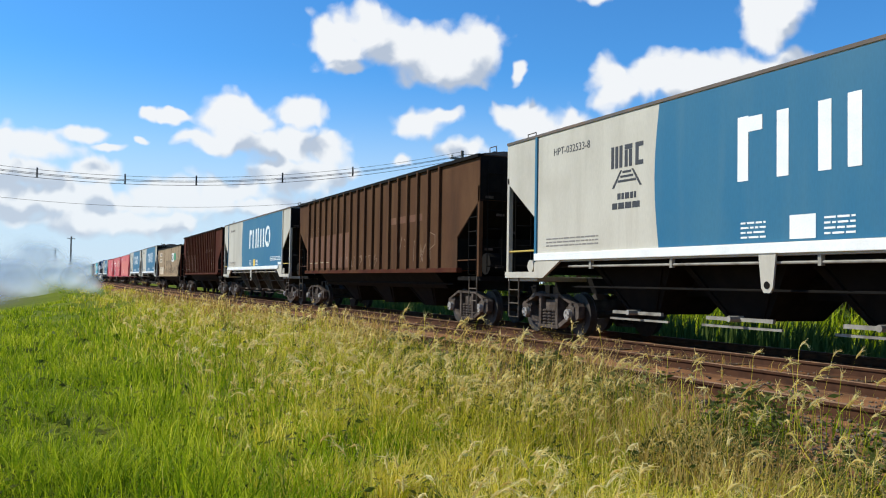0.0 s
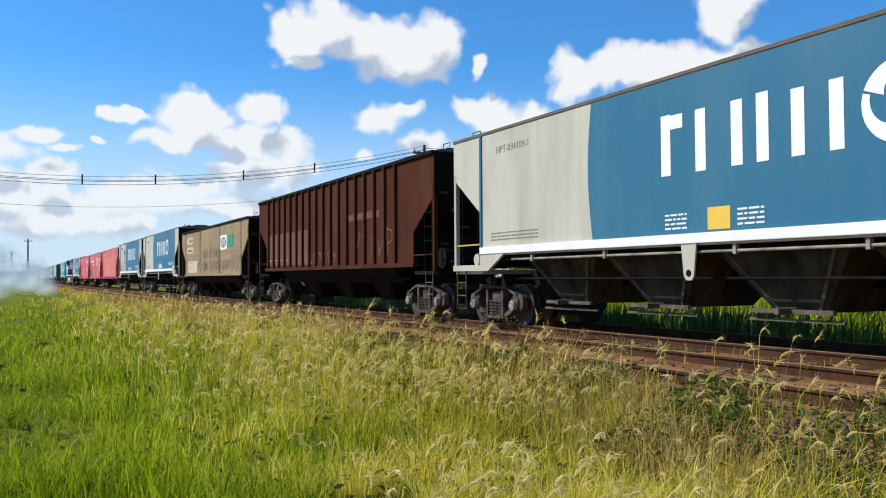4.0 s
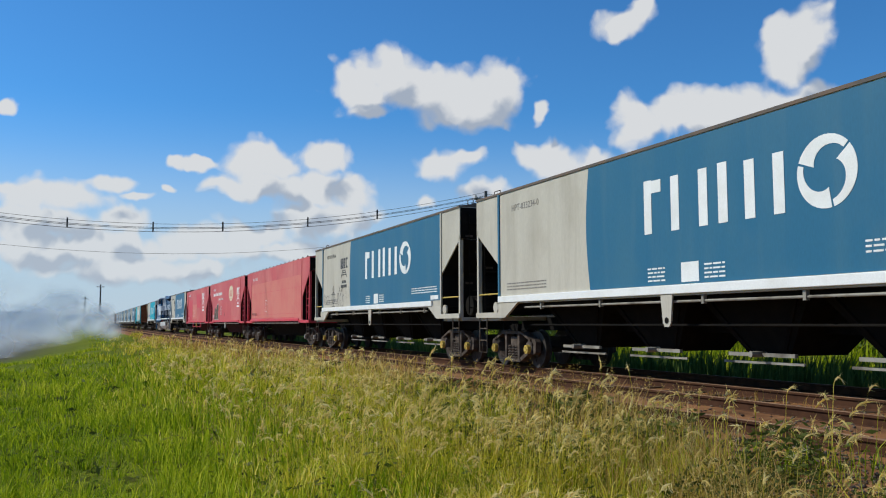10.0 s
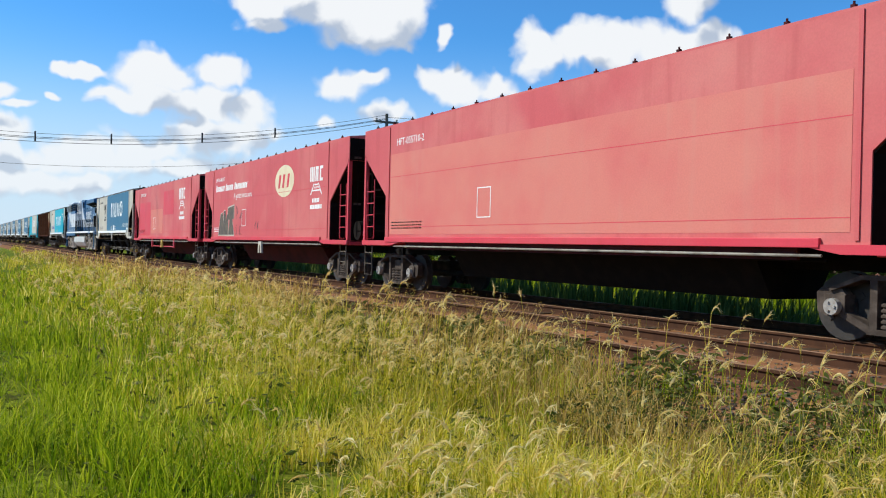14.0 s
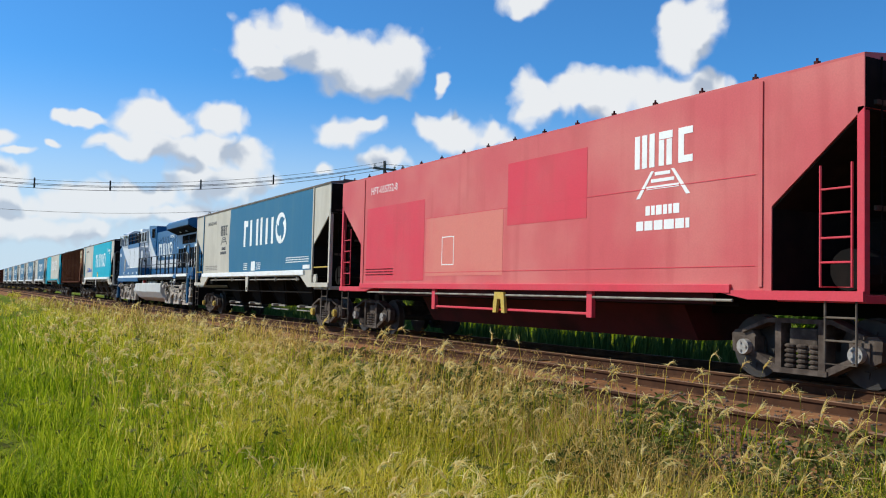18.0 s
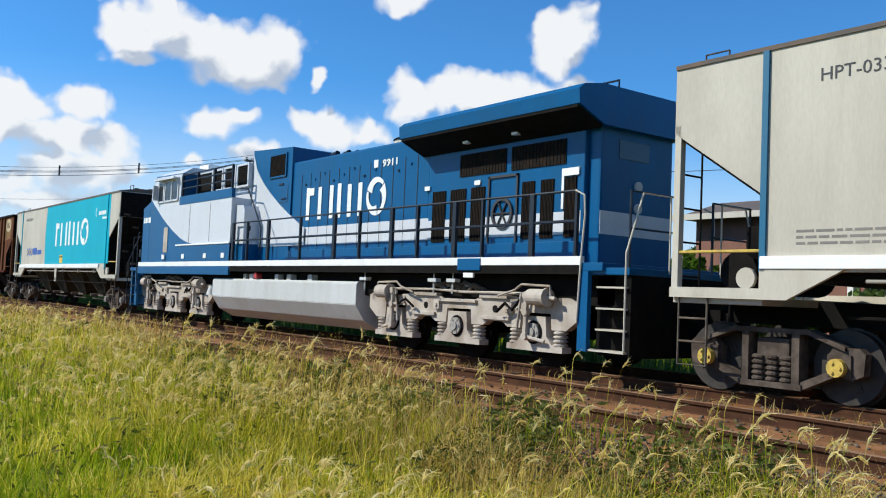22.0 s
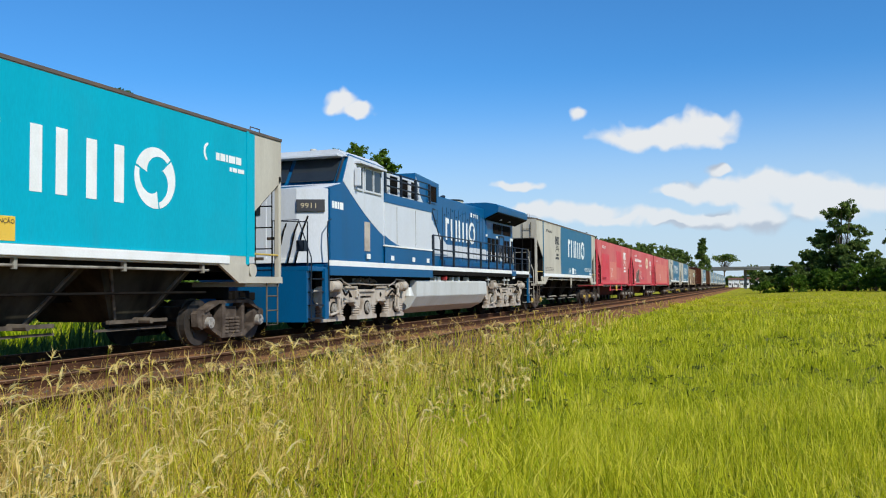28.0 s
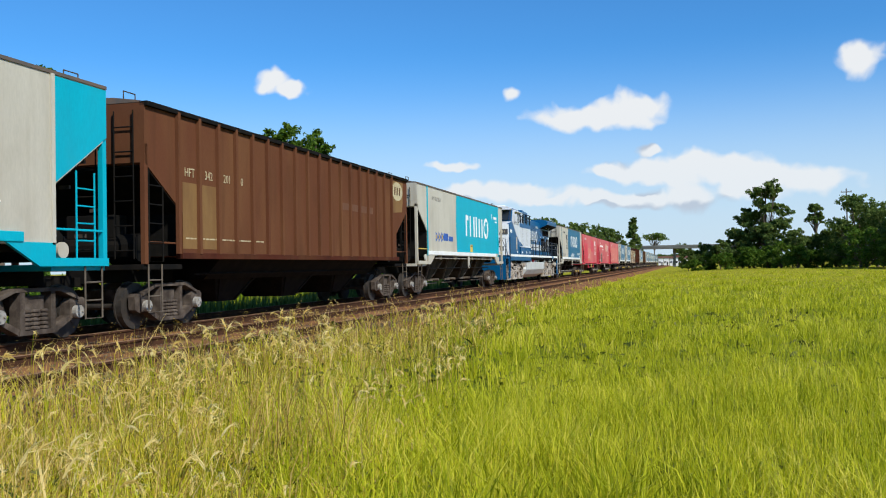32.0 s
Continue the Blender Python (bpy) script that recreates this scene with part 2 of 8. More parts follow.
# ---- materials ----
def M(name, col, rough=0.55, metal=0.0, col2=None, amt=0.5, scale=2.5, streak=1.0, fine=40.0, bump=0.0, spec=0.5, grime=None):
    """A painted or bare surface: two-scale mottling between col and col2, streak < 1 stretches it downwards."""
    m = bpy.data.materials.new(name)
    m.use_nodes = True
    t = m.node_tree
    b = t.nodes["Principled BSDF"]
    N = t.nodes.new
    col2 = col2 or tuple(c * 0.6 for c in col)
    tc, mp = N("ShaderNodeTexCoord"), N("ShaderNodeMapping")
    mp.inputs["Scale"].default_value = (1, 1, streak)
    oi, ml, of = N("ShaderNodeObjectInfo"), N("ShaderNodeMath"), N("ShaderNodeVectorMath")
    ml.operation = "MULTIPLY"
    ml.inputs[1].default_value = 60.0
    link(t, oi.outputs["Random"], ml.inputs[0])
    link(t, tc.outputs["Object"], of.inputs[0])
    link(t, ml.outputs[0], of.inputs[1])
    link(t, of.outputs[0], mp.inputs["Vector"])
    n1, n2 = N("ShaderNodeTexNoise"), N("ShaderNodeTexNoise")
    n1.inputs["Scale"].default_value, n1.inputs["Detail"].default_value = scale, 5
    n2.inputs["Scale"].default_value, n2.inputs["Detail"].default_value = fine, 3
    link(t, mp.outputs[0], n1.inputs["Vector"])
    link(t, mp.outputs[0], n2.inputs["Vector"])
    r = N("ShaderNodeMapRange")
    for k, v in zip(("From Min", "From Max", "To Min", "To Max"), (0.42, 0.72, 0.0, amt)):
        r.inputs[k].default_value = v
    link(t, n1.outputs["Fac"], r.inputs["Value"])
    a = N("ShaderNodeMix")
    a.data_type = "RGBA"
    a.inputs[6].default_value, a.inputs[7].default_value = (*col, 1), (*col2, 1)
    link(t, r.outputs[0], a.inputs["Factor"])
    r2 = N("ShaderNodeMapRange")
    for k, v in zip(("From Min", "From Max", "To Min", "To Max"), (0.3, 0.7, 0.95, 1.05)):
        r2.inputs[k].default_value = v
    link(t, n2.outputs["Fac"], r2.inputs["Value"])
    c = N("ShaderNodeMix")
    c.data_type, c.blend_type = "RGBA", "MULTIPLY"
    c.inputs["Factor"].default_value = 1.0
    link(t, a.outputs[2], c.inputs[6])
    link(t, r2.outputs[0], c.inputs[7])
    top = c.outputs[2]
    if grime:                        # runs of dirt down the sheet, and blotches
        for g_scale, g_streak, lo, hi, k in ((3.6, 0.09, 0.54, 0.80, 0.8), (0.9, 0.7, 0.56, 0.75, 0.7)):
            m3, n3, r3, x3 = N("ShaderNodeMapping"), N("ShaderNodeTexNoise"), N("ShaderNodeMapRange"), N("ShaderNodeMix")
            m3.inputs["Scale"].default_value = (1, 1, g_streak)
            n3.inputs["Scale"].default_value, n3.inputs["Detail"].default_value = g_scale, 6
            link(t, of.outputs[0], m3.inputs["Vector"])
            link(t, m3.outputs[0], n3.inputs["Vector"])
            for q, v in zip(("From Min", "From Max", "To Min", "To Max"), (lo, hi, 0.0, grime[1] * k)):
                r3.inputs[q].default_value = v
            link(t, n3.outputs["Fac"], r3.inputs["Value"])
            x3.data_type = "RGBA"
            link(t, r3.outputs[0], x3.inputs["Factor"])
            link(t, top, x3.inputs[6])
            x3.inputs[7].default_value = (*grime[0], 1)
            top = x3.outputs[2]
        dent = N("ShaderNodeBump")
        dent.inputs["Strength"].default_value, dent.inputs["Distance"].default_value = 0.4, 0.012
        link(t, n3.outputs["Fac"], dent.inputs["Height"])
        link(t, dent.outputs[0], b.inputs["Normal"])
    link(t, top, b.inputs["Base Color"])
    b.inputs["Roughness"].default_value, b.inputs["Metallic"].default_value = rough, metal
    b.inputs["Specular IOR Level"].default_value = spec
    if bump:
        bp = N("ShaderNodeBump")
        bp.inputs["Strength"].default_value, bp.inputs["Distance"].default_value = bump, 0.02
        link(t, n2.outputs["Fac"], bp.inputs["Height"])
        link(t, bp.outputs[0], b.inputs["Normal"])
    return m


def blades(name, stops, rough=0.55, through_light=0.35, ripen=0.0):
    """Leaf or grass material: each blade takes its own colour from the stops; ripen: how much riper the tips are than the feet."""
    m = bpy.data.materials.new(name)
    m.use_nodes = True
    t = m.node_tree
    N = t.nodes.new
    b, out = t.nodes["Principled BSDF"], t.nodes["Material Output"]
    g, ramp = N("ShaderNodeNewGeometry"), N("ShaderNodeValToRGB")
    tc, no = N("ShaderNodeTexCoord"), N("ShaderNodeTexNoise")
    no.inputs["Scale"].default_value, no.inputs["Detail"].default_value = 0.55, 3
    link(t, tc.outputs["Object"], no.inputs["Vector"])
    ad = N("ShaderNodeMath")
    ad.operation = "MULTIPLY_ADD"
    link(t, g.outputs["Random Per Island"], ad.inputs[0])
    ad.inputs[1].default_value = 0.72
    sh = N("ShaderNodeMapRange")
    for k, v in zip(("From Min", "From Max", "To Min", "To Max"), (0.3, 0.7, -0.06, 0.34)):
        sh.inputs[k].default_value = v
    link(t, no.outputs["Fac"], sh.inputs["Value"])
    link(t, sh.outputs[0], ad.inputs[2])
    fac = ad.outputs[0]
    if ripen:
        at, up = N("ShaderNodeAttribute"), N("ShaderNodeMath")
        at.attribute_name = "along"
        up.operation = "MULTIPLY_ADD"
        link(t, at.outputs["Fac"], up.inputs[0])
        up.inputs[1].default_value = ripen
        lo_f = N("ShaderNodeMath")
        lo_f.operation = "SUBTRACT"
        lo_f.inputs[1].default_value = ripen * 0.55
        link(t, fac, lo_f.inputs[0])
        link(t, lo_f.outputs[0], up.inputs[2])
        fac = up.outputs[0]
    link(t, fac, ramp.inputs["Fac"])
    el = ramp.color_ramp.elements
    while len(el) < len(stops):
        el.new(0.5)
    for e, (p, c) in zip(el, stops):
        e.position, e.color = p, (*c, 1)
    link(t, ramp.outputs["Color"], b.inputs["Base Color"])
    b.inputs["Roughness"].default_value = rough
    b.inputs["Specular IOR Level"].default_value = 0.08
    tr, mx = N("ShaderNodeBsdfTranslucent"), N("ShaderNodeMixShader")
    link(t, ramp.outputs["Color"], tr.inputs["Color"])
    mx.inputs[0].default_value = through_light
    link(t, b.outputs[0], mx.inputs[1])
    link(t, tr.outputs[0], mx.inputs[2])
    link(t, mx.outputs[0], out.inputs["Surface"])
    return m


GREY = M("grey_wagon_paint", (0.50, 0.46, 0.38), 0.6, col2=(0.30, 0.26, 0.20), amt=0.45, scale=1.3, streak=0.25, grime=((0.30, 0.25, 0.18), 0.5))
BLUE = M("blue_wagon_paint", (0.018, 0.125, 0.225), 0.5, col2=(0.045, 0.15, 0.225), amt=0.7, scale=1.1, streak=0.25, spec=0.3, grime=((0.09, 0.175, 0.225), 0.35))
TEAL = M("teal_wagon_paint", (0.0, 0.36, 0.48), 0.5, col2=(0.0, 0.30, 0.40), amt=0.5, scale=1.1, streak=0.25, spec=0.15, grime=((0.03, 0.28, 0.35), 0.35))
WHITE = M("white_paint", (0.80, 0.80, 0.78), 0.5, col2=(0.6, 0.58, 0.52), amt=0.4)
RED = M("faded_red_paint", (0.54, 0.092, 0.098), 0.6, col2=(0.58, 0.18, 0.155), amt=0.9, scale=0.5, spec=0.3, grime=((0.38, 0.05, 0.05), 0.55))
RED_PATCH = M("fresh_red_paint", (0.60, 0.045, 0.07), 0.55, col2=(0.56, 0.08, 0.09), amt=0.8, scale=0.9, spec=0.3, grime=((0.42, 0.05, 0.05), 0.5))
# Red darkened for the shade on the low hopper; band and clamps share it.
RED_DARK = M("shaded_dark_red_paint", (0.070, 0.010, 0.011), 0.85, col2=(0.025, 0.007, 0.007), amt=0.9, scale=1.5, spec=0.2)
RED_PALE = M("bleached_red_paint", (0.60, 0.185, 0.145), 0.65, col2=(0.57, 0.115, 0.11), amt=0.7, scale=0.9, spec=0.3, grime=((0.56, 0.22, 0.17), 0.6))
RUST = M("rust_brown_paint", (0.082, 0.039, 0.020), 0.85, col2=(0.12, 0.062, 0.030), amt=0.9, scale=1.2, streak=0.3, bump=0.1, spec=0.06, grime=((0.040, 0.022, 0.014), 0.8))
RUST_WARM = M("warm_rust_paint", (0.118, 0.044, 0.022), 0.85, col2=(0.150, 0.066, 0.030), amt=0.9, scale=0.9, streak=0.3, bump=0.1, spec=0.06, grime=((0.075, 0.032, 0.016), 0.7))
RUST_PALE = M("faded_rust_patch", (0.135, 0.062, 0.036), 0.8, col2=(0.12, 0.05, 0.028), amt=0.9, scale=2.0, streak=0.4, spec=0.2, grime=((0.22, 0.13, 0.075), 0.45))
DARKRUST = M("dark_rust_paint", (0.070, 0.020, 0.012), 0.85, col2=(0.090, 0.038, 0.018), amt=0.9, scale=0.9, streak=0.4, spec=0.05, grime=((0.030, 0.012, 0.008), 0.8))
BEIGE = M("dusty_beige_paint", (0.33, 0.235, 0.138), 0.8, col2=(0.235, 0.16, 0.095), amt=0.9, scale=0.8, streak=0.5, bump=0.05, spec=0.2, grime=((0.17, 0.105, 0.06), 0.65))
BEIGE_PALE = M("pale_patch_paint", (0.55, 0.45, 0.32), 0.7, col2=(0.42, 0.32, 0.2), amt=0.6)
ROOFM = M("sooty_roof_metal", (0.09, 0.075, 0.065), 0.8, col2=(0.17, 0.10, 0.06), amt=0.8)
# BLACK holds the shade below the wagons in its colour, deeper than paint.
BLACK = M("underframe_shade_black", (0.007, 0.0065, 0.006), 0.85, col2=(0.018, 0.014, 0.011), amt=0.6, scale=4, spec=0.08)
# Dust over a base darkened for the shade under the floor.
CHUTE = M("dusty_shaded_chute", (0.062, 0.053, 0.037), 0.9, col2=(0.014, 0.012, 0.009), amt=0.95, scale=2.4, streak=0.25, spec=0.06, grime=((0.010, 0.009, 0.007), 0.9))
DUSTY = M("dusty_steel", (0.13, 0.105, 0.08), 0.85, col2=(0.05, 0.038, 0.03), amt=0.9, scale=5, spec=0.2)
TRUCKM = M("grimy_bogie_steel", (0.060, 0.045, 0.036), 0.85, spec=0.12, col2=(0.150, 0.118, 0.095), amt=0.85, scale=5, bump=0.1, grime=((0.010, 0.008, 0.006), 0.8))
WHEELM = M("wheel_steel", (0.020, 0.016, 0.013), 0.7, 0.0, col2=(0.045, 0.034, 0.026), amt=0.8, scale=8)
GALV = M("dusty_galvanised_steel", (0.30, 0.28, 0.24), 0.7, col2=(0.10, 0.085, 0.07), amt=0.9, scale=3, spec=0.2)
CAPM = M("yellow_axle_cap", (0.55, 0.38, 0.06), 0.6, col2=(0.25, 0.16, 0.05), amt=0.6, scale=20)
CAPG = M("grey_axle_cap", (0.32, 0.30, 0.27), 0.6, col2=(0.12, 0.09, 0.07), amt=0.6, scale=20)
CREAM = M("faded_cream_paint", (0.48, 0.40, 0.24), 0.7, col2=(0.3, 0.2, 0.1), amt=0.7, scale=3)
RUST_OCHRE = M("ochre_rust", (0.21, 0.115, 0.042), 0.8, col2=(0.13, 0.06, 0.024), amt=0.9, scale=1.8, streak=0.3, spec=0.2)
OVAL = M("pale_yellow_paint", (0.68, 0.60, 0.40), 0.6, col2=(0.62, 0.42, 0.28), amt=0.6, scale=3)
SCRATCH = M("pale_scratched_rust", (0.22, 0.135, 0.085), 0.8, col2=(0.13, 0.065, 0.04), amt=0.8, scale=6)
BRICKRED = M("brown_brick_wall", (0.22, 0.10, 0.07), 0.9, col2=(0.14, 0.07, 0.05), amt=0.8, scale=2.0)
TARP = M("blue_tarpaulin", (0.02, 0.16, 0.55), 0.5, col2=(0.03, 0.2, 0.6), amt=0.5)
SPRAY = M("dull_black_spray", (0.075, 0.062, 0.05), 0.8, col2=(0.16, 0.12, 0.08), amt=0.8, scale=3)
INK = M("black_lettering", (0.03, 0.03, 0.035), 0.6)
INKG = M("faded_grey_lettering", (0.20, 0.18, 0.16), 0.7)
YELLOW = M("yellow_label", (0.75, 0.48, 0.05), 0.5, col2=(0.6, 0.38, 0.08), amt=0.4)
GREENM = M("green_panel_paint", (0.03, 0.23, 0.10), 0.6, col2=(0.06, 0.26, 0.14), amt=0.6)
DBLUE = M("dark_blue_label", (0.02, 0.09, 0.38), 0.5)
LBLUE = M("locomotive_blue_paint", (0.0008, 0.086, 0.222), 0.33, col2=(0.004, 0.072, 0.172), amt=0.6, scale=1.5, streak=0.3, spec=0.25, grime=((0.02, 0.065, 0.14), 0.4))
LGREY = M("locomotive_grey_paint", (0.58, 0.60, 0.63), 0.4, col2=(0.49, 0.50, 0.52), amt=0.5, scale=1.2, streak=0.3, grime=((0.46, 0.43, 0.39), 0.4))
TANKM = M("light_grey_tank_paint", (0.53, 0.54, 0.53), 0.5, col2=(0.41, 0.40, 0.36), amt=0.5, scale=1.0, streak=0.3, grime=((0.30, 0.27, 0.22), 0.35))
LTRUCK = M("grey_bogie_paint", (0.46, 0.405, 0.345), 0.75, col2=(0.24, 0.18, 0.13), amt=0.8, scale=2.6, bump=0.1, spec=0.12, grime=((0.10, 0.07, 0.05), 0.55))
RAILING = M("dark_railing_paint", (0.010, 0.016, 0.026), 0.5, col2=(0.025, 0.034, 0.048), amt=0.5, scale=6, spec=0.3)
GRILLE = M("dark_grille", (0.008, 0.007, 0.006), 0.8, col2=(0.034, 0.018, 0.010), amt=0.7, scale=8, spec=0.1)
GLASSD = M("dark_cab_glass", (0.02, 0.025, 0.03), 0.08)
RAILM = M("rusty_rail_steel", (0.075, 0.034, 0.018), 0.85, spec=0.08, col2=(0.030, 0.015, 0.010), amt=0.8, scale=5, bump=0.05)
RAILTOP = M("worn_rail_head", (0.26, 0.15, 0.085), 0.75, spec=0.15, col2=(0.13, 0.065, 0.036), amt=0.8, scale=3)
BALLAST = M("reddish_ballast_soil", (0.255, 0.118, 0.052), 0.95, col2=(0.070, 0.034, 0.018), amt=0.95, scale=1.3, fine=14, bump=1.0, spec=0.03, grime=((0.33, 0.19, 0.10), 0.6))
STONE = M("grey_brown_stone", (0.15, 0.115, 0.085), 0.9, col2=(0.04, 0.030, 0.024), amt=0.95, scale=7, bump=0.2, spec=0.08)
SLEEPER = M("weathered_sleeper", (0.075, 0.045, 0.026), 0.9, col2=(0.04, 0.025, 0.015), amt=0.8, scale=5, bump=0.3, spec=0.1)
CONCRETE = M("stained_concrete", (0.15, 0.15, 0.14), 0.85, col2=(0.09, 0.09, 0.085), amt=0.6, scale=1.0, bump=0.1)
POLEM = M("weathered_pole", (0.12, 0.11, 0.10), 0.85, col2=(0.2, 0.18, 0.16), amt=0.6, scale=6)
CABLE = M("black_cable", (0.02, 0.02, 0.022), 0.6)
# Distance haze is mixed into this blue-grey base colour.
HILL = M("hazy_woodland", (0.16, 0.22, 0.26), 0.95, col2=(0.11, 0.16, 0.17), amt=0.7, scale=0.01, fine=0.1, spec=0.0)
BARK = M("tree_bark", (0.12, 0.09, 0.065), 0.9, col2=(0.07, 0.05, 0.04), amt=0.8, scale=6, bump=0.4)
STRAW = blades("straw_grass", [(0.0, (0.11, 0.145, 0.004)), (0.25, (0.36, 0.36, 0.012)), (0.55, (0.72, 0.58, 0.055)), (1.0, (0.94, 0.80, 0.24))], 0.5, 0.48, 0.24)
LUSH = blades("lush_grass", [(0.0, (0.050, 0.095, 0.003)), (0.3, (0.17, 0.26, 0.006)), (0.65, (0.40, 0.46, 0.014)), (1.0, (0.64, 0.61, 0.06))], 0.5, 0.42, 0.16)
MEADOW = blades("meadow_grass", [(0.0, (0.15, 0.19, 0.006)), (0.3, (0.38, 0.41, 0.014)), (0.65, (0.60, 0.57, 0.03)), (1.0, (0.78, 0.68, 0.12))], 0.5, 0.45, 0.12)
PLUME = blades("pale_seed_plume", [(0.0, (0.66, 0.47, 0.13)), (0.4, (0.82, 0.63, 0.22)), (0.75, (0.92, 0.77, 0.36)), (1.0, (0.96, 0.87, 0.52))], 0.7, 0.5)
DRY = blades("dry_brown_grass", [(0.0, (0.18, 0.12, 0.020)), (0.4, (0.48, 0.32, 0.075)), (0.75, (0.74, 0.53, 0.18)), (1.0, (0.90, 0.74, 0.36))], 0.6, 0.46, 0.24)
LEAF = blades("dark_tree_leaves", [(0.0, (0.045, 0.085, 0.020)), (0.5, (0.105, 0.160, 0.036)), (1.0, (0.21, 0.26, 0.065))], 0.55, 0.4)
LEAF_B = blades("bright_shrub_leaves", [(0.0, (0.035, 0.080, 0.008)), (0.5, (0.085, 0.160, 0.016)), (1.0, (0.17, 0.25, 0.035))], 0.55, 0.4)
WEED = blades("dull_weed_leaves", [(0.0, (0.035, 0.050, 0.010)), (0.5, (0.095, 0.115, 0.022)), (1.0, (0.22, 0.21, 0.06))], 0.6, 0.35)


# ---- mesh helpers ----
def part(name, bm, mat, parent=None, label="", at=None):
    me = bpy.data.meshes.new(name)
    bm.to_mesh(me)
    bm.free()
    me.materials.append(mat)
    ob = new(name, me)
    if parent is not None:
        ob.parent = parent
    if at is not None:
        ob.matrix_basis = at
    if label:
        ob["label"] = label
    return ob


def B():
    return bmesh.new()


def box(bm, x0, x1, y0, y1, z0, z1):
    v = [bm.verts.new(p) for p in ((x0, y0, z0), (x1, y0, z0), (x1, y1, z0), (x0, y1, z0), (x0, y0, z1), (x1, y0, z1), (x1, y1, z1), (x0, y1, z1))]
    for f in ((0, 3, 2, 1), (4, 5, 6, 7), (0, 1, 5, 4), (1, 2, 6, 5), (2, 3, 7, 6), (3, 0, 4, 7)):
        bm.faces.new([v[i] for i in f])
    return bm


def bbox(x0, x1, y0, y1, z0, z1, bevel=0.0):
    bm = box(B(), x0, x1, y0, y1, z0, z1)
    if bevel:
        bmesh.ops.bevel(bm, geom=bm.edges[:], offset=bevel, segments=2, affect="EDGES", profile=0.6)
    return bm


def plate(bm, outline, y0, y1):
    """A plate with the given x, z outline, from y0 to y1."""
    a = [bm.verts.new((x, y0, z)) for x, z in outline]
    b = [bm.verts.new((x, y1, z)) for x, z in outline]
    n = len(a)
    f = [bm.faces.new(a), bm.faces.new(b[::-1])]
    for i in range(n):
        f.append(bm.faces.new((a[i], b[i], b[(i + 1) % n], a[(i + 1) % n])))
    bmesh.ops.recalc_face_normals(bm, faces=f)
    return bm


def beam(bm, section, x0, x1):
    """A bar along x with the given y, z section."""
    a = [bm.verts.new((x0, y, z)) for y, z in section]
    b = [bm.verts.new((x1, y, z)) for y, z in section]
    n = len(a)
    f = [bm.faces.new(a), bm.faces.new(b[::-1])]
    for i in range(n):
        f.append(bm.faces.new((a[i], b[i], b[(i + 1) % n], a[(i + 1) % n])))
    bmesh.ops.recalc_face_normals(bm, faces=f)
    return bm


def rod(bm, p, q, r, n=8, r2=None):
    p, q = Vector(p), Vector(q)
    d = q - p
    m = Matrix.Translation((p + q) / 2) @ d.to_track_quat("Z", "Y").to_matrix().to_4x4()
    bmesh.ops.create_cone(bm, cap_ends=True, segments=n, radius1=r, radius2=r if r2 is None else r2, depth=d.length, matrix=m)
    return bm


def disc(bm, c, r, thick, n=20):
    return rod(bm, (c[0], c[1] - thick / 2, c[2]), (c[0], c[1] + thick / 2, c[2]), r, n)


def ring(bm, cx, cz, rx, rz, w, y0, y1, n=28, a0=0.0, a1=2 * math.pi):
    full = a1 - a0 > 6.28
    steps = n if full else n + 1
    rows = []
    for i in range(steps):
        a = a0 + (a1 - a0) * i / n
        c, s = math.cos(a), math.sin(a)
        rows.append([bm.verts.new((cx + k * c * (rx - dw), y, cz + k * s * (rz - dw))) for k, dw, y in ((1, 0, y0), (1, w, y0), (1, w, y1), (1, 0, y1))])
    fs = []
    for i in range(n):
        p, q = rows[i], rows[(i + 1) % steps]
        for j in range(4):
            fs.append(bm.faces.new((p[j], p[(j + 1) % 4], q[(j + 1) % 4], q[j])))
    bmesh.ops.recalc_face_normals(bm, faces=fs)
    return bm


def tube(bm, pts, r, n=6):
    """One continuous round bar through the points."""
    rows = []
    pts = [Vector(p) for p in pts]
    for i, p in enumerate(pts):
        d = (pts[min(i + 1, len(pts) - 1)] - pts[max(i - 1, 0)]).normalized()
        a = d.orthogonal().normalized() if i == 0 else (rows_a - d * rows_a.dot(d)).normalized()
        rows_a = a
        b = d.cross(a)
        rows.append([bm.verts.new(p + (a * math.cos(k * 2 * math.pi / n) + b * math.sin(k * 2 * math.pi / n)) * r) for k in range(n)])
    for u, v in zip(rows, rows[1:]):
        for k in range(n):
            bm.faces.new((u[k], u[(k + 1) % n], v[(k + 1) % n], v[k]))
    bm.faces.new(rows[0][::-1])
    bm.faces.new(rows[-1])
    return bm


def lathe(bm, c, profile, n=12):
    """A turned shape round a vertical axis: (radius, height) from bottom to top."""
    rows = [[bm.verts.new((c[0] + r * math.cos(k * 2 * math.pi / n), c[1] + r * math.sin(k * 2 * math.pi / n), c[2] + z)) for k in range(n)] for r, z in profile]
    for u, v in zip(rows, rows[1:]):
        for k in range(n):
            bm.faces.new((u[k], u[(k + 1) % n], v[(k + 1) % n], v[k]))
    bm.faces.new(rows[0][::-1])
    bm.faces.new(rows[-1])
    return bm


def coil(r, z0, z1, turns):
    """Profile of a coil spring."""
    out = []
    for k in range(turns):
        a = z0 + (z1 - z0) * k / turns
        s = (z1 - z0) / turns
        out += [(r * 0.72, a), (r, a + s * 0.25), (r, a + s * 0.6), (r * 0.72, a + s * 0.85)]
    return out


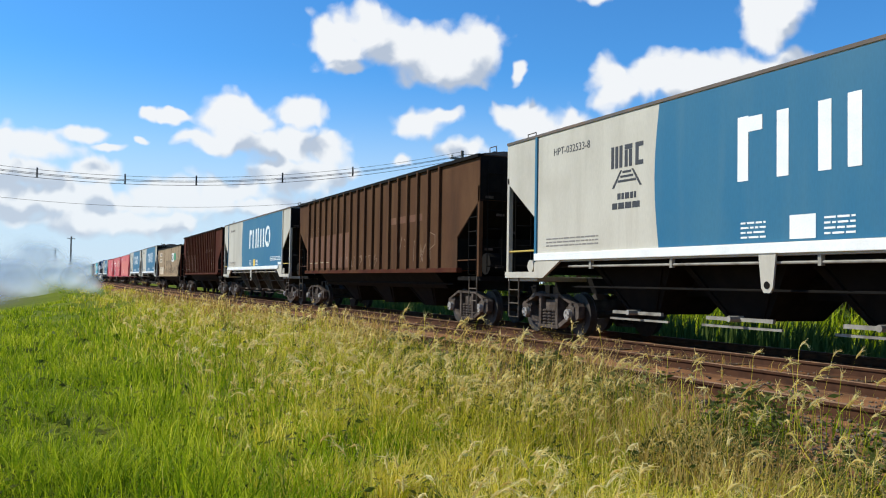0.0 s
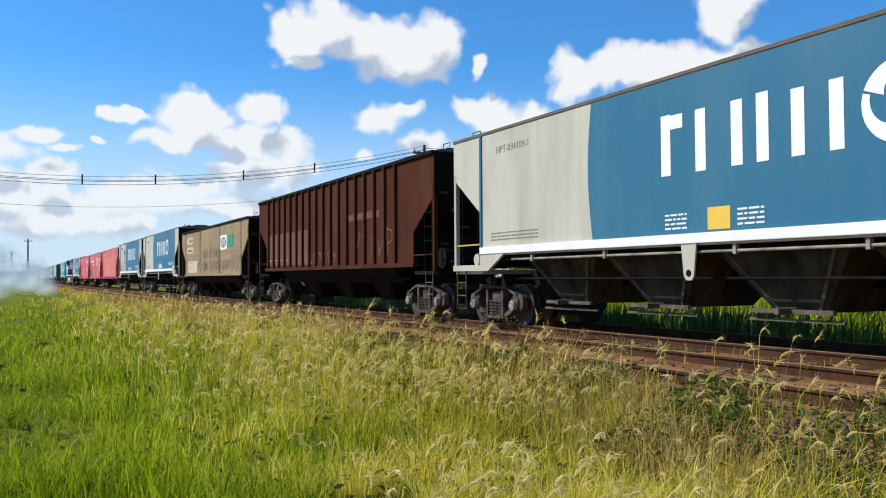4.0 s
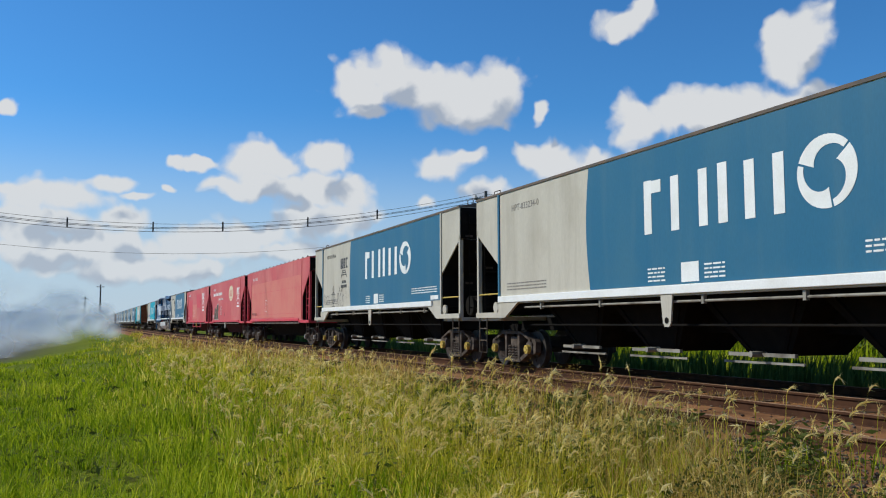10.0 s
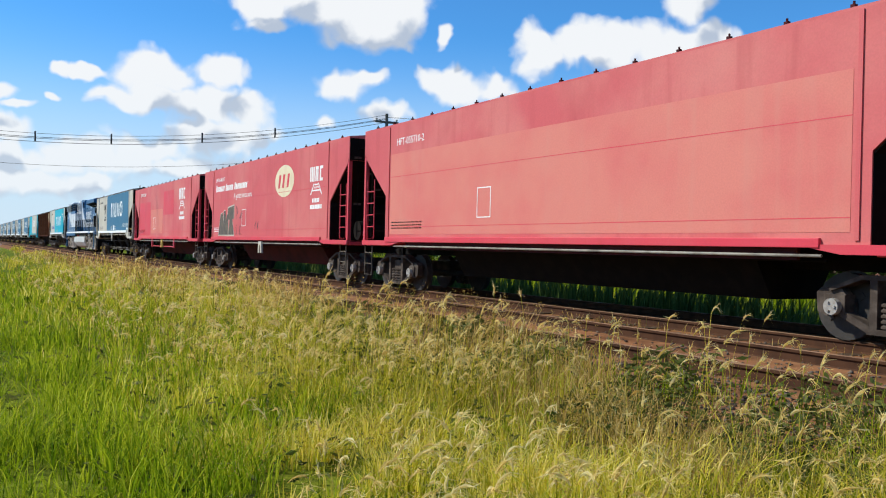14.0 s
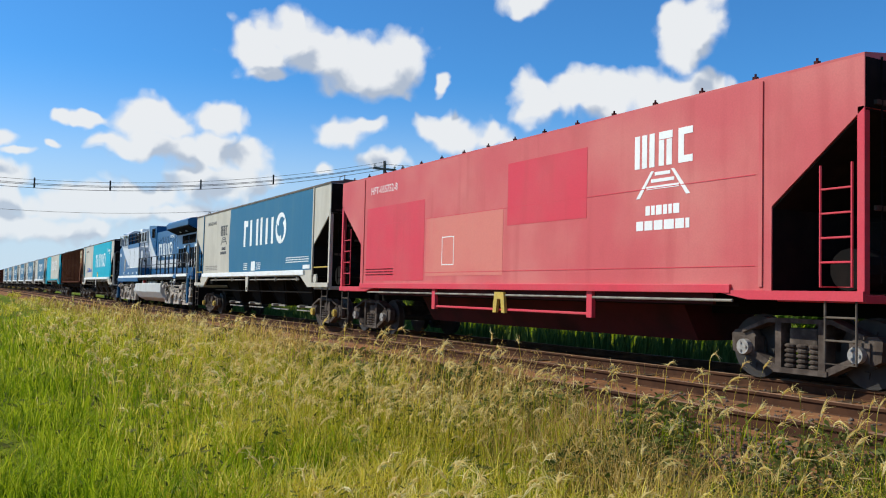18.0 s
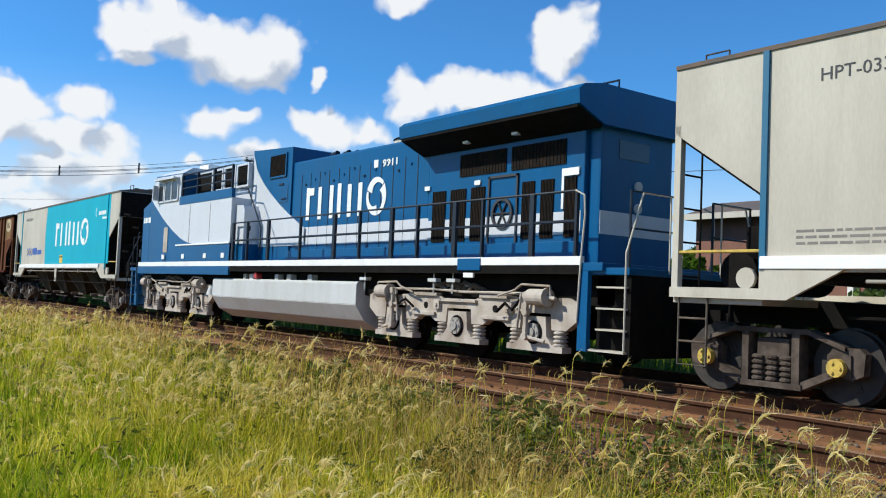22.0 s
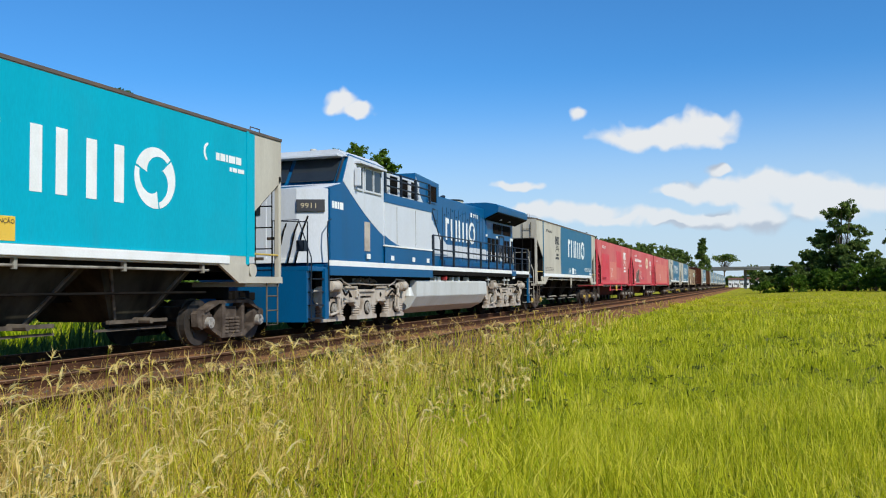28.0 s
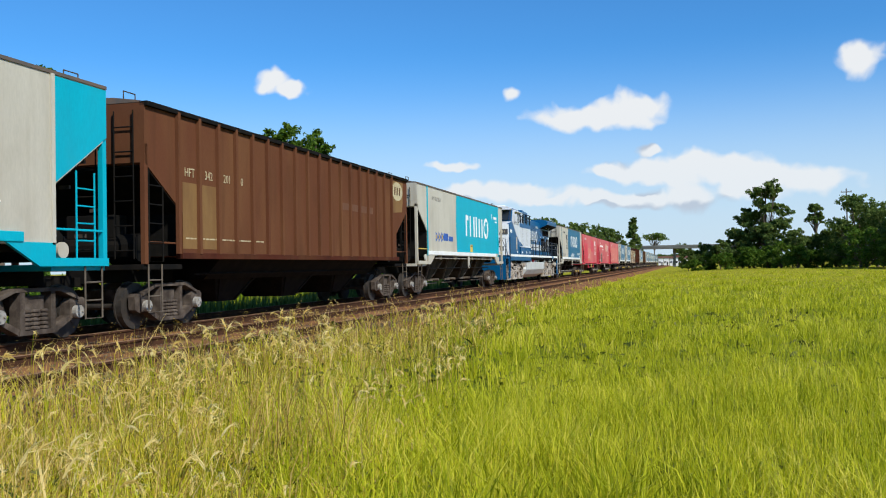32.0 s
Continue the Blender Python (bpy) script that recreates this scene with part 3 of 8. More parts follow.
def tri_mesh(name, co, tris, mat, parent=None):
    me = bpy.data.meshes.new(name)
    co, tris = np.asarray(co, np.float32), np.asarray(tris, np.int32)
    me.vertices.add(len(co))
    me.vertices.foreach_set("co", co.ravel())
    me.loops.add(tris.size)
    me.loops.foreach_set("vertex_index", tris.ravel())
    me.polygons.add(len(tris))
    me.polygons.foreach_set("loop_start", np.arange(0, tris.size, 3, dtype=np.int32))
    me.update(calc_edges=True)
    me.materials.append(mat)
    ob = new(name, me)
    if parent is not None:
        ob.parent = parent
    return ob


TEXTS = {}


def text(body, size, x, z, y, mat, parent, name="lettering", stretch=1.0, slant=0.0, bold=0.0):
    """Lettering flat on a side that faces -y; x, z is its lower left corner."""
    key = (body, size, mat.name, stretch, slant, bold)
    if key not in TEXTS:
        cu = bpy.data.curves.new("lettering", "FONT")
        cu.body, cu.size, cu.extrude, cu.shear, cu.offset = body, size, 0.002, slant, bold
        cu.resolution_u = 2
        tmp = new("lettering_source", cu)
        me = bpy.data.meshes.new_from_object(tmp.evaluated_get(bpy.context.evaluated_depsgraph_get()))
        bpy.data.objects.remove(tmp)
        me.materials.clear()
        me.materials.append(mat)
        me.transform(Matrix.Diagonal((stretch, 1, 1, 1)))
        TEXTS[key] = me
    ob = new(name, TEXTS[key])
    ob.parent = parent
    ob.matrix_basis = pose(x, y, z, 90, 0, 0)
    return ob


# ---- ground, tracks ----
RNG = np.random.default_rng(7)


def verge(x):
    """The y at which straw-coloured grass gives way to lush grass."""
    return np.interp(x, [-120, -30, -8, 2, 4, 7, 20, 40, 120], [2.4, 1.5, 1.3, 1.5, 1.5, 2.1, 3.7, 4.9, 5.8])


def land(x, y):
    x, y = np.asarray(x, float), np.asarray(y, float)
    z = np.full(np.broadcast(x, y).shape, -0.42)
    z = z + 0.21 * np.clip((y - 4.9) / 1.0, 0, 1) - 0.30 * np.clip((y - 13.2) / 1.6, 0, 1)
    z = z + 0.05 * np.sin(x * 0.35 + 1.0) * np.sin(y * 0.6) * (np.abs(y - 9) > 4.5)
    z = z - 1.1 * np.clip((-x - 30) / 25, 0, 1) * np.clip((-y + 1) / 6, 0, 1)
    z = z + 0.4 * np.clip((x - 60) / 80, 0, 1) * np.clip((2 - y) / 10, 0, 1)
    return z


def steps(stops):
    out = []
    for a, b, n in stops:
        out += list(np.linspace(a, b, n, endpoint=False))
    return np.array(out + [stops[-1][1]])


def build_ground():
    xs = steps([(-3000, -300, 12), (-300, -60, 24), (-60, 60, 100), (60, 300, 24), (300, 3000, 12)])
    ys = steps([(-3000, -200, 10), (-200, -20, 18), (-20, 20, 80), (20, 200, 18), (200, 3000, 10)])
    X, Y = np.meshgrid(xs, ys)
    Z = land(X, Y)
    n, m = len(xs), len(ys)
    i = (np.arange(m - 1)[:, None] * n + np.arange(n - 1)).ravel()
    tris = np.concatenate([np.stack([i, i + 1, i + n + 1], 1), np.stack([i, i + n + 1, i + n], 1)])
    mat = bpy.data.materials.new("grassy_soil")
    mat.use_nodes = True
    t = mat.node_tree
    N = t.nodes.new
    b = t.nodes["Principled BSDF"]
    tc = N("ShaderNodeTexCoord")
    n1, n2, ramp, mul = N("ShaderNodeTexNoise"), N("ShaderNodeTexNoise"), N("ShaderNodeValToRGB"), N("ShaderNodeMix")
    n1.inputs["Scale"].default_value, n1.inputs["Detail"].default_value = 0.12, 8
    n2.inputs["Scale"].default_value, n2.inputs["Detail"].default_value = 6.0, 6
    link(t, tc.outputs["Object"], n1.inputs["Vector"])
    link(t, tc.outputs["Object"], n2.inputs["Vector"])
    link(t, n1.outputs["Fac"], ramp.inputs["Fac"])
    el = ramp.color_ramp.elements
    el[0].position, el[0].color = 0.3, (0.085, 0.125, 0.006, 1)
    el[1].position, el[1].color = 0.72, (0.19, 0.205, 0.016, 1)
    east = N("ShaderNodeMix")
    east.data_type = "RGBA"
    ex, sx0 = N("ShaderNodeMapRange"), N("ShaderNodeSeparateXYZ")
    for k, v in zip(("From Min", "From Max", "To Min", "To Max"), (20, 70, 0, 0.85)):
        ex.inputs[k].default_value = v
    link(t, tc.outputs["Object"], sx0.inputs[0])
    link(t, sx0.outputs[0], ex.inputs["Value"])
    link(t, ex.outputs[0], east.inputs["Factor"])
    link(t, ramp.outputs["Color"], east.inputs[6])
    east.inputs[7].default_value = (0.36, 0.33, 0.025, 1)
    mul.data_type, mul.blend_type = "RGBA", "MULTIPLY"
    mul.inputs["Factor"].default_value = 0.8
    r2 = N("ShaderNodeMapRange")
    for k, v in zip(("From Min", "From Max", "To Min", "To Max"), (0.3, 0.7, 0.5, 1.2)):
        r2.inputs[k].default_value = v
    link(t, n2.outputs["Fac"], r2.inputs["Value"])
    link(t, east.outputs[2], mul.inputs[6])
    link(t, r2.outputs[0], mul.inputs[7])
    # the burnt field out to the west, beyond the grass
    sx = N("ShaderNodeSeparateXYZ")
    link(t, tc.outputs["Object"], sx.inputs[0])
    bx, by, bb = N("ShaderNodeMapRange"), N("ShaderNodeMapRange"), N("ShaderNodeMath")
    for k, v in zip(("From Min", "From Max", "To Min", "To Max"), (-60, -74, 0, 1)):
        bx.inputs[k].default_value = v
    for k, v in zip(("From Min", "From Max", "To Min", "To Max"), (0, -6, 0, 1)):
        by.inputs[k].default_value = v
    link(t, sx.outputs[0], bx.inputs["Value"])
    link(t, sx.outputs[1], by.inputs["Value"])
    bb.operation = "MULTIPLY"
    link(t, bx.outputs[0], bb.inputs[0])
    link(t, by.outputs[0], bb.inputs[1])
    burn = N("ShaderNodeMix")
    burn.data_type = "RGBA"
    link(t, bb.outputs[0], burn.inputs["Factor"])
    link(t, mul.outputs[2], burn.inputs[6])
    burn.inputs[7].default_value = (0.07, 0.065, 0.055, 1)
    link(t, burn.outputs[2], b.inputs["Base Color"])
    b.inputs["Roughness"].default_value = 0.95
    b.inputs["Specular IOR Level"].default_value = 0.05
    bp = N("ShaderNodeBump")
    bp.inputs["Strength"].default_value, bp.inputs["Distance"].default_value = 0.8, 0.15
    link(t, n2.outputs["Fac"], bp.inputs["Height"])
    link(t, bp.outputs[0], b.inputs["Normal"])
    g = tri_mesh("ground", np.stack([X.ravel(), Y.ravel(), Z.ravel()], 1), tris, mat)
    tagged(g, "uneven grassy ground beside the railway embankment", "ground", kind="structure")


build_ground()


def build_track(name, y, label):
    tr = tagged(new(name), label, "railway track", kind="structure")
    for k, yr in enumerate((y - 0.835, y + 0.835)):
        web = [(-0.07, -0.17), (0.07, -0.17), (0.07, -0.155), (0.012, -0.13), (0.012, -0.045), (0.035, -0.035), (0.035, -0.005),
               (-0.035, -0.005), (-0.035, -0.035), (-0.012, -0.045), (-0.012, -0.13), (-0.07, -0.155)]
        part("rail", beam(B(), [(yr + a, b) for a, b in web], -700, 700), RAILM, tr, "rusty steel rail")
        part("rail_head", beam(B(), [(yr - 0.033, -0.0045), (yr + 0.033, -0.0045), (yr + 0.028, 0.0), (yr - 0.028, 0.0)], -700, 700), RAILTOP, tr, "worn rail head")
    return tr


def build_bed():
    sec = [(5.0, -0.44), (5.35, -0.30), (5.9, -0.175), (6.3, -0.15), (8.9, -0.14), (9.3, -0.16), (12.4, -0.14), (13.0, -0.2), (13.9, -0.6), (13.9, -0.9), (5.0, -0.9)]
    part_ob = part("track_bed", beam(B(), sec, -700, 700), BALLAST)
    tagged(part_ob, "reddish-brown ballast and soil bed under both tracks", "track bed", kind="structure")


build_bed()
build_track("track_far", 10.8, "railway track that carries the train, rusty rails in ballast")
build_track("track_near", 7.5, "empty rusty siding track half buried in soil")


def build_sleepers():
    for name, y in (("sleepers_far", 10.8), ("sleepers_near", 7.5)):
        bm = B()
        for k in range(-110, 111):
            x = k * 0.6 + random.uniform(-0.03, 0.03)
            box(bm, x - 0.11, x + 0.11, y - 1.3, y + 1.3, -0.30, (-0.135 if y > 9 else -0.16) + random.uniform(-0.03, 0.004))
        tagged(part(name, bm, SLEEPER), "weathered sleepers sunk in ballast", "sleepers", kind="stuff")


build_sleepers()


def build_stones():
    n = 24000
    x = np.concatenate([RNG.uniform(-26, 30, n // 2), RNG.normal(0, 9, n // 2)])
    y = np.where(RNG.random(n) < 0.7, RNG.uniform(4.9, 6.4, n), RNG.uniform(6.4, 12.2, n))
    s = RNG.uniform(0.012, 0.032, n)
    spill = (RNG.random(n) < 0.45) & (y < 6.4) & (np.abs(x + 4.0) < 6)
    y = np.where(spill, y - RNG.random(n) * 1.2 * np.exp(-((x + 4.0) / 3.4) ** 2), y)
    z = np.maximum(np.interp(y, [5.0, 5.35, 5.9, 6.3, 8.9, 9.3], [-0.44, -0.30, -0.175, -0.15, -0.14, -0.16]), land(x, y)) + s * 0.3
    base = np.array([(1.2, 0, 0), (-1.2, 0, 0), (0, 1, 0), (0, -1, 0), (0, 0, 0.6), (0, 0, -0.6)], float)
    tri = np.array([(0, 2, 4), (2, 1, 4), (1, 3, 4), (3, 0, 4), (2, 0, 5), (1, 2, 5), (3, 1, 5), (0, 3, 5)])
    co = base[None] * s[:, None, None] * RNG.uniform(0.5, 1.4, (n, 6, 1)) + RNG.normal(0, 0.25, (n, 6, 3)) * s[:, None, None]
    co += np.stack([x, y, z], 1)[:, None]
    tris = tri[None] + (np.arange(n) * 6)[:, None, None]
    tagged(tri_mesh("gravel", co.reshape(-1, 3), tris.reshape(-1, 3), STONE), "loose grey-brown stones on the ballast shoulder", "gravel", kind="stuff")


build_stones()


# ---- grass ----
def blade_mesh(name, x, y, h, w, lean, mat, label, droop=0.25, base=None, way=None):
    n = len(x)
    z = land(x, y) - 0.02 if base is None else base
    a = RNG.uniform(0, 2 * np.pi, n)
    side = np.stack([np.cos(a), np.sin(a), np.zeros(n)], 1) * (w / 2)[:, None]
    b = RNG.uniform(0, 2 * np.pi, n) if way is None else way
    bend = np.stack([np.cos(b) * lean + 0.10 * h, np.sin(b) * lean, np.zeros(n)], 1)
    p0 = np.stack([x, y, z], 1)
    up = np.zeros((n, 3))
    up[:, 2] = h
    p1 = p0 + up * 0.55 + bend * 0.3
    p2 = p0 + up * (1 - droop * RNG.random(n)[:, None]) + bend
    co = np.stack([p0 - side, p0 + side, p1 - side * 0.8, p1 + side * 0.8, p2], 1).reshape(-1, 3)
    tri = np.array([(0, 1, 3), (0, 3, 2), (2, 3, 4)])
    tris = (tri[None] + (np.arange(n) * 5)[:, None, None]).reshape(-1, 3)
    ob = tri_mesh(name, co, tris, mat)
    along = ob.data.attributes.new("along", "FLOAT", "POINT")
    along.data.foreach_set("value", np.tile(np.array([0, 0, 0.5, 0.5, 1.0], np.float32), n))
    return tagged(ob, label, "grass", kind="stuff")


def scatter(n, r0, r1, power=1.0):
    """Points round the standing place, thinner outwards; the strip before the tracks and the field behind it."""
    r = r0 * (r1 / r0) ** (RNG.random(n) ** power)
    a = RNG.uniform(radians(-14), radians(194), n)
    return r * np.cos(a), r * np.sin(a)


def tufts(n, per, r0, r1, size):
    """Blades in tufts round the standing place: x, y, the tuft's own x, y, the way each blade leans, and a size for each tuft."""
    m = n // per
    cx, cy = scatter(m, r0, r1)
    big = RNG.uniform(0.55, 1.25, m)
    cx, cy, big = np.repeat(cx, per), np.repeat(cy, per), np.repeat(big, per)
    off = RNG.normal(0, 1, (2, len(cx))) * size * big * np.clip(np.hypot(cx, cy) / 9, 1, 4)
    return cx + off[0], cy + off[1], cx, cy, np.arctan2(off[1], off[0]) + RNG.normal(0, 0.5, len(cx)), big


def clumpy(x, y, scale, seed):
    """A soft 0..1 unevenness over the ground."""
    r = np.random.default_rng(seed)
    v = np.zeros(len(x))
    for _ in range(7):
        k, ph = r.normal(0, 1, 2) * scale, r.uniform(0, 6.28)
        v += np.sin(x * k[0] + y * k[1] + ph)
    return np.clip(v / 5 + 0.5, 0, 1)


def build_grass():
    x, y, cx, cy, way, big = tufts(460000, 26, 2.2, 110, 0.055)
    patch = clumpy(cx, cy, 1.1, 1)
    bare = np.exp(-((cx + 4.2) / 3.2) ** 2) * 1.7
    chance = np.clip(1.35 * clumpy(cx, cy, 3.2, 41) - 0.05, 0.12, 1) + 0.3 * (np.hypot(cx, cy) > 16)
    pick = np.repeat(RNG.random(len(cx) // 26 + 1), 26)[:len(cx)]
    keep = (y < np.where(cx > 1.5, 5.95, 6.35) - 0.8 * patch - bare) & (pick < chance) & ~((x < -58 - 8 * clumpy(x, y, .3, 9)) & (y < 0.5))
    x, y, cx, cy, way, big, bare = (v[keep] for v in (x, y, cx, cy, way, big, bare))
    r = np.hypot(x, y)
    d = cy - verge(cx) + 1.1 * (clumpy(cx, cy, 0.9, 2) - 0.5)
    shoulder = np.exp(-((cx + 5.0) / 3.2) ** 2) * np.clip((cy - 3.4) / 1.0, 0, 1)
    straw = (RNG.random(len(x)) < 1 / (1 + np.exp(-d * 3))) & (RNG.random(len(x)) > 0.5 * shoulder)
    west = x < 0
    tall = np.clip(0.38 + 0.10 * d, 0.28, 0.66)
    far = np.clip(r / 11, 1, 4)
    h = np.where(straw, tall, np.where(west, 0.25, 0.36)) * RNG.uniform(0.45, 1.15, len(x)) * (0.55 + 0.55 * clumpy(cx, cy, 1.4, 3)) * (0.6 + 0.45 * big)
    h *= np.clip((6.5 - bare - y) / 0.9, 0.5, 1)
    w = RNG.uniform(0.005, 0.013, len(x)) * far
    lean = h * (0.10 + 0.95 * RNG.random(len(x)) ** 1.5)
    for name, sel, mat, label in (("straw_grass", straw, STRAW, "tall straw-coloured grass going to seed beside the siding"),
                                  ("lush_grass", ~straw & west, LUSH, "short bright green grass"),
                                  ("meadow_grass", ~straw & ~west, MEADOW, "knee-high yellow-green meadow grass")):
        blade_mesh(name, x[sel], y[sel], h[sel], w[sel], lean[sel], mat, label, way=way[sel])
    # the open meadow, finer and denser
    x, y = scatter(620000, 2.4, 190)
    k = (x > 1.5) & (y < verge(x) + 1.0 * (clumpy(x, y, 0.9, 2) - 0.5))
    x, y = x[k], y[k]
    n = len(x)
    h = RNG.uniform(0.14, 0.40, n) * (0.65 + 0.6 * clumpy(x, y, 0.7, 96)) * np.clip(1.15 - np.hypot(x, y) / 90, 0.4, 1)
    blade_mesh("meadow_turf", x, y, h, RNG.uniform(0.004, 0.009, n) * np.clip(np.hypot(x, y) / 13, 1, 6), h * RNG.uniform(0.05, 0.6, n), MEADOW, "yellow-green grass of the open meadow")
    # green undergrowth mixed into the straw
    x, y = scatter(120000, 2.4, 40)
    k = (y < 5.9) & (y > verge(x) - 0.6) & (clumpy(x, y, 1.3, 17) > 0.3)
    x, y = x[k], y[k]
    n = len(x)
    far = np.clip(np.hypot(x, y) / 8, 1, 4)
    h, w = RNG.uniform(0.18, 0.5, n) * np.where(x > 1, 1.15, 1.0), RNG.uniform(0.006, 0.014, n) * far
    for sel, mat in ((x <= 1, LUSH), (x > 1, MEADOW)):
        blade_mesh("green_undergrowth", x[sel], y[sel], h[sel], w[sel], h[sel] * RNG.uniform(0.1, 0.6, int(sel.sum())), mat, "green grass low between the straw stalks")
    # short grass behind and around the standing place
    rad, ang = 0.4 * (45 / 0.4) ** RNG.random(24000), RNG.uniform(0, 2 * np.pi, 24000)
    x, y = rad * np.cos(ang), rad * np.sin(ang)
    k = ((y < 0.6 - 0.25 * np.abs(x)) | (rad < 2.6)) & (x > -58)
    x, y = x[k], y[k]
    n = len(x)
    blade_mesh("field_grass", x, y, RNG.uniform(0.1, 0.26, n), RNG.uniform(0.006, 0.014, n) * np.clip(np.hypot(x, y) / 6, 1, 5), RNG.uniform(0.02, 0.15, n), LUSH, "short green grass of the field")
    # weeds that stand among the rails
    n = 4500
    x, y = RNG.normal(0, 30, n), RNG.choice([6.2, 6.45, 8.9, 9.2, 9.5], n) + RNG.normal(0, 0.12, n)
    k = clumpy(x, y, 0.8, 21) > 0.55
    x, y = x[k], y[k]
    n = len(x)
    blade_mesh("track_weeds", x, y, RNG.uniform(0.06, 0.24, n), RNG.uniform(0.006, 0.014, n), RNG.uniform(0.02, 0.15, n), DRY, "sparse weeds growing between the rails", base=np.full(n, -0.16))
    # the far side of the tracks, its shade put into a dark leaf colour
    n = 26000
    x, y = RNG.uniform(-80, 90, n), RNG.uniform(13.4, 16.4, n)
    blade_mesh("far_side_grass", x, y, RNG.uniform(0.35, 1.0, n) * (0.6 + 0.6 * clumpy(x, y, 0.8, 77)), RNG.uniform(0.025, 0.06, n), RNG.uniform(0.03, 0.3, n), LEAF, "tall grass behind the railway, shade put into its dark green")
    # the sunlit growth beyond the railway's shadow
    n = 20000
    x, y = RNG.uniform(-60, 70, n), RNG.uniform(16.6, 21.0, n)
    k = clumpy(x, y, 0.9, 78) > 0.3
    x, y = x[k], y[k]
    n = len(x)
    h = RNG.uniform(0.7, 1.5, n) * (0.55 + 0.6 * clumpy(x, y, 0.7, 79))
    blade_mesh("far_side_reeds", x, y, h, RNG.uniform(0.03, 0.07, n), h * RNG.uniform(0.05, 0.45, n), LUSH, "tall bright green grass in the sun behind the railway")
    # dry brown grass that leans over the shoulder of the siding
    x, y = scatter(300000, 3.4, 80)
    bare = np.exp(-((x + 4.2) / 3.2) ** 2) * 1.8
    k = (y > np.where(x > 3, verge(x) + 0.15, np.maximum(verge(x) + 0.7, 4.0))) & (RNG.random(len(x)) < np.clip((y - verge(x)) * 0.35, 0.06, 0.8)) & (y < np.where(x > 1.5, 5.8, 6.5) - bare) & (clumpy(x, y, 1.1, 63) > 0.25) & (RNG.random(len(x)) < np.where(x > 1, 0.4, 1.0))
    x, y = x[k], y[k]
    n = len(x)
    z = np.maximum(land(x, y), np.interp(y, [5.0, 5.35, 5.9, 6.3], [-0.44, -0.30, -0.175, -0.15])) - 0.02
    h = RNG.uniform(0.25, 0.75, n) * np.where(x > 0, 1.15, 0.9) * (0.7 + 0.5 * clumpy(x, y, 1.4, 66))
    blade_mesh("dry_grass", x, y, h, RNG.uniform(0.004, 0.011, n) * np.clip(np.hypot(x, y) / 8, 1, 5), h * RNG.uniform(0.05, 0.6, n), DRY, "dry brown grass along the shoulder of the siding", base=z)
    # a thick short turf nearest the standing place
    x, y = scatter(420000, 2.1, 30)
    k = (x < 1.0) & (y < verge(x) + 0.9 * (clumpy(x, y, 0.9, 2) - 0.3)) & (RNG.random(len(x)) < np.clip(1.7 * clumpy(x, y, 2.2, 83) - 0.1, 0.25, 1))
    x, y = x[k], y[k]
    n = len(x)
    h = RNG.uniform(0.10, 0.27, n) * (0.6 + 0.8 * clumpy(x, y, 1.9, 84))
    blade_mesh("turf", x, y, h, RNG.uniform(0.005, 0.011, n) * np.clip(np.hypot(x, y) / 9, 1, 3), h * RNG.uniform(0.1, 0.9, n), LUSH, "dense short green turf with darker hollows")


build_grass()


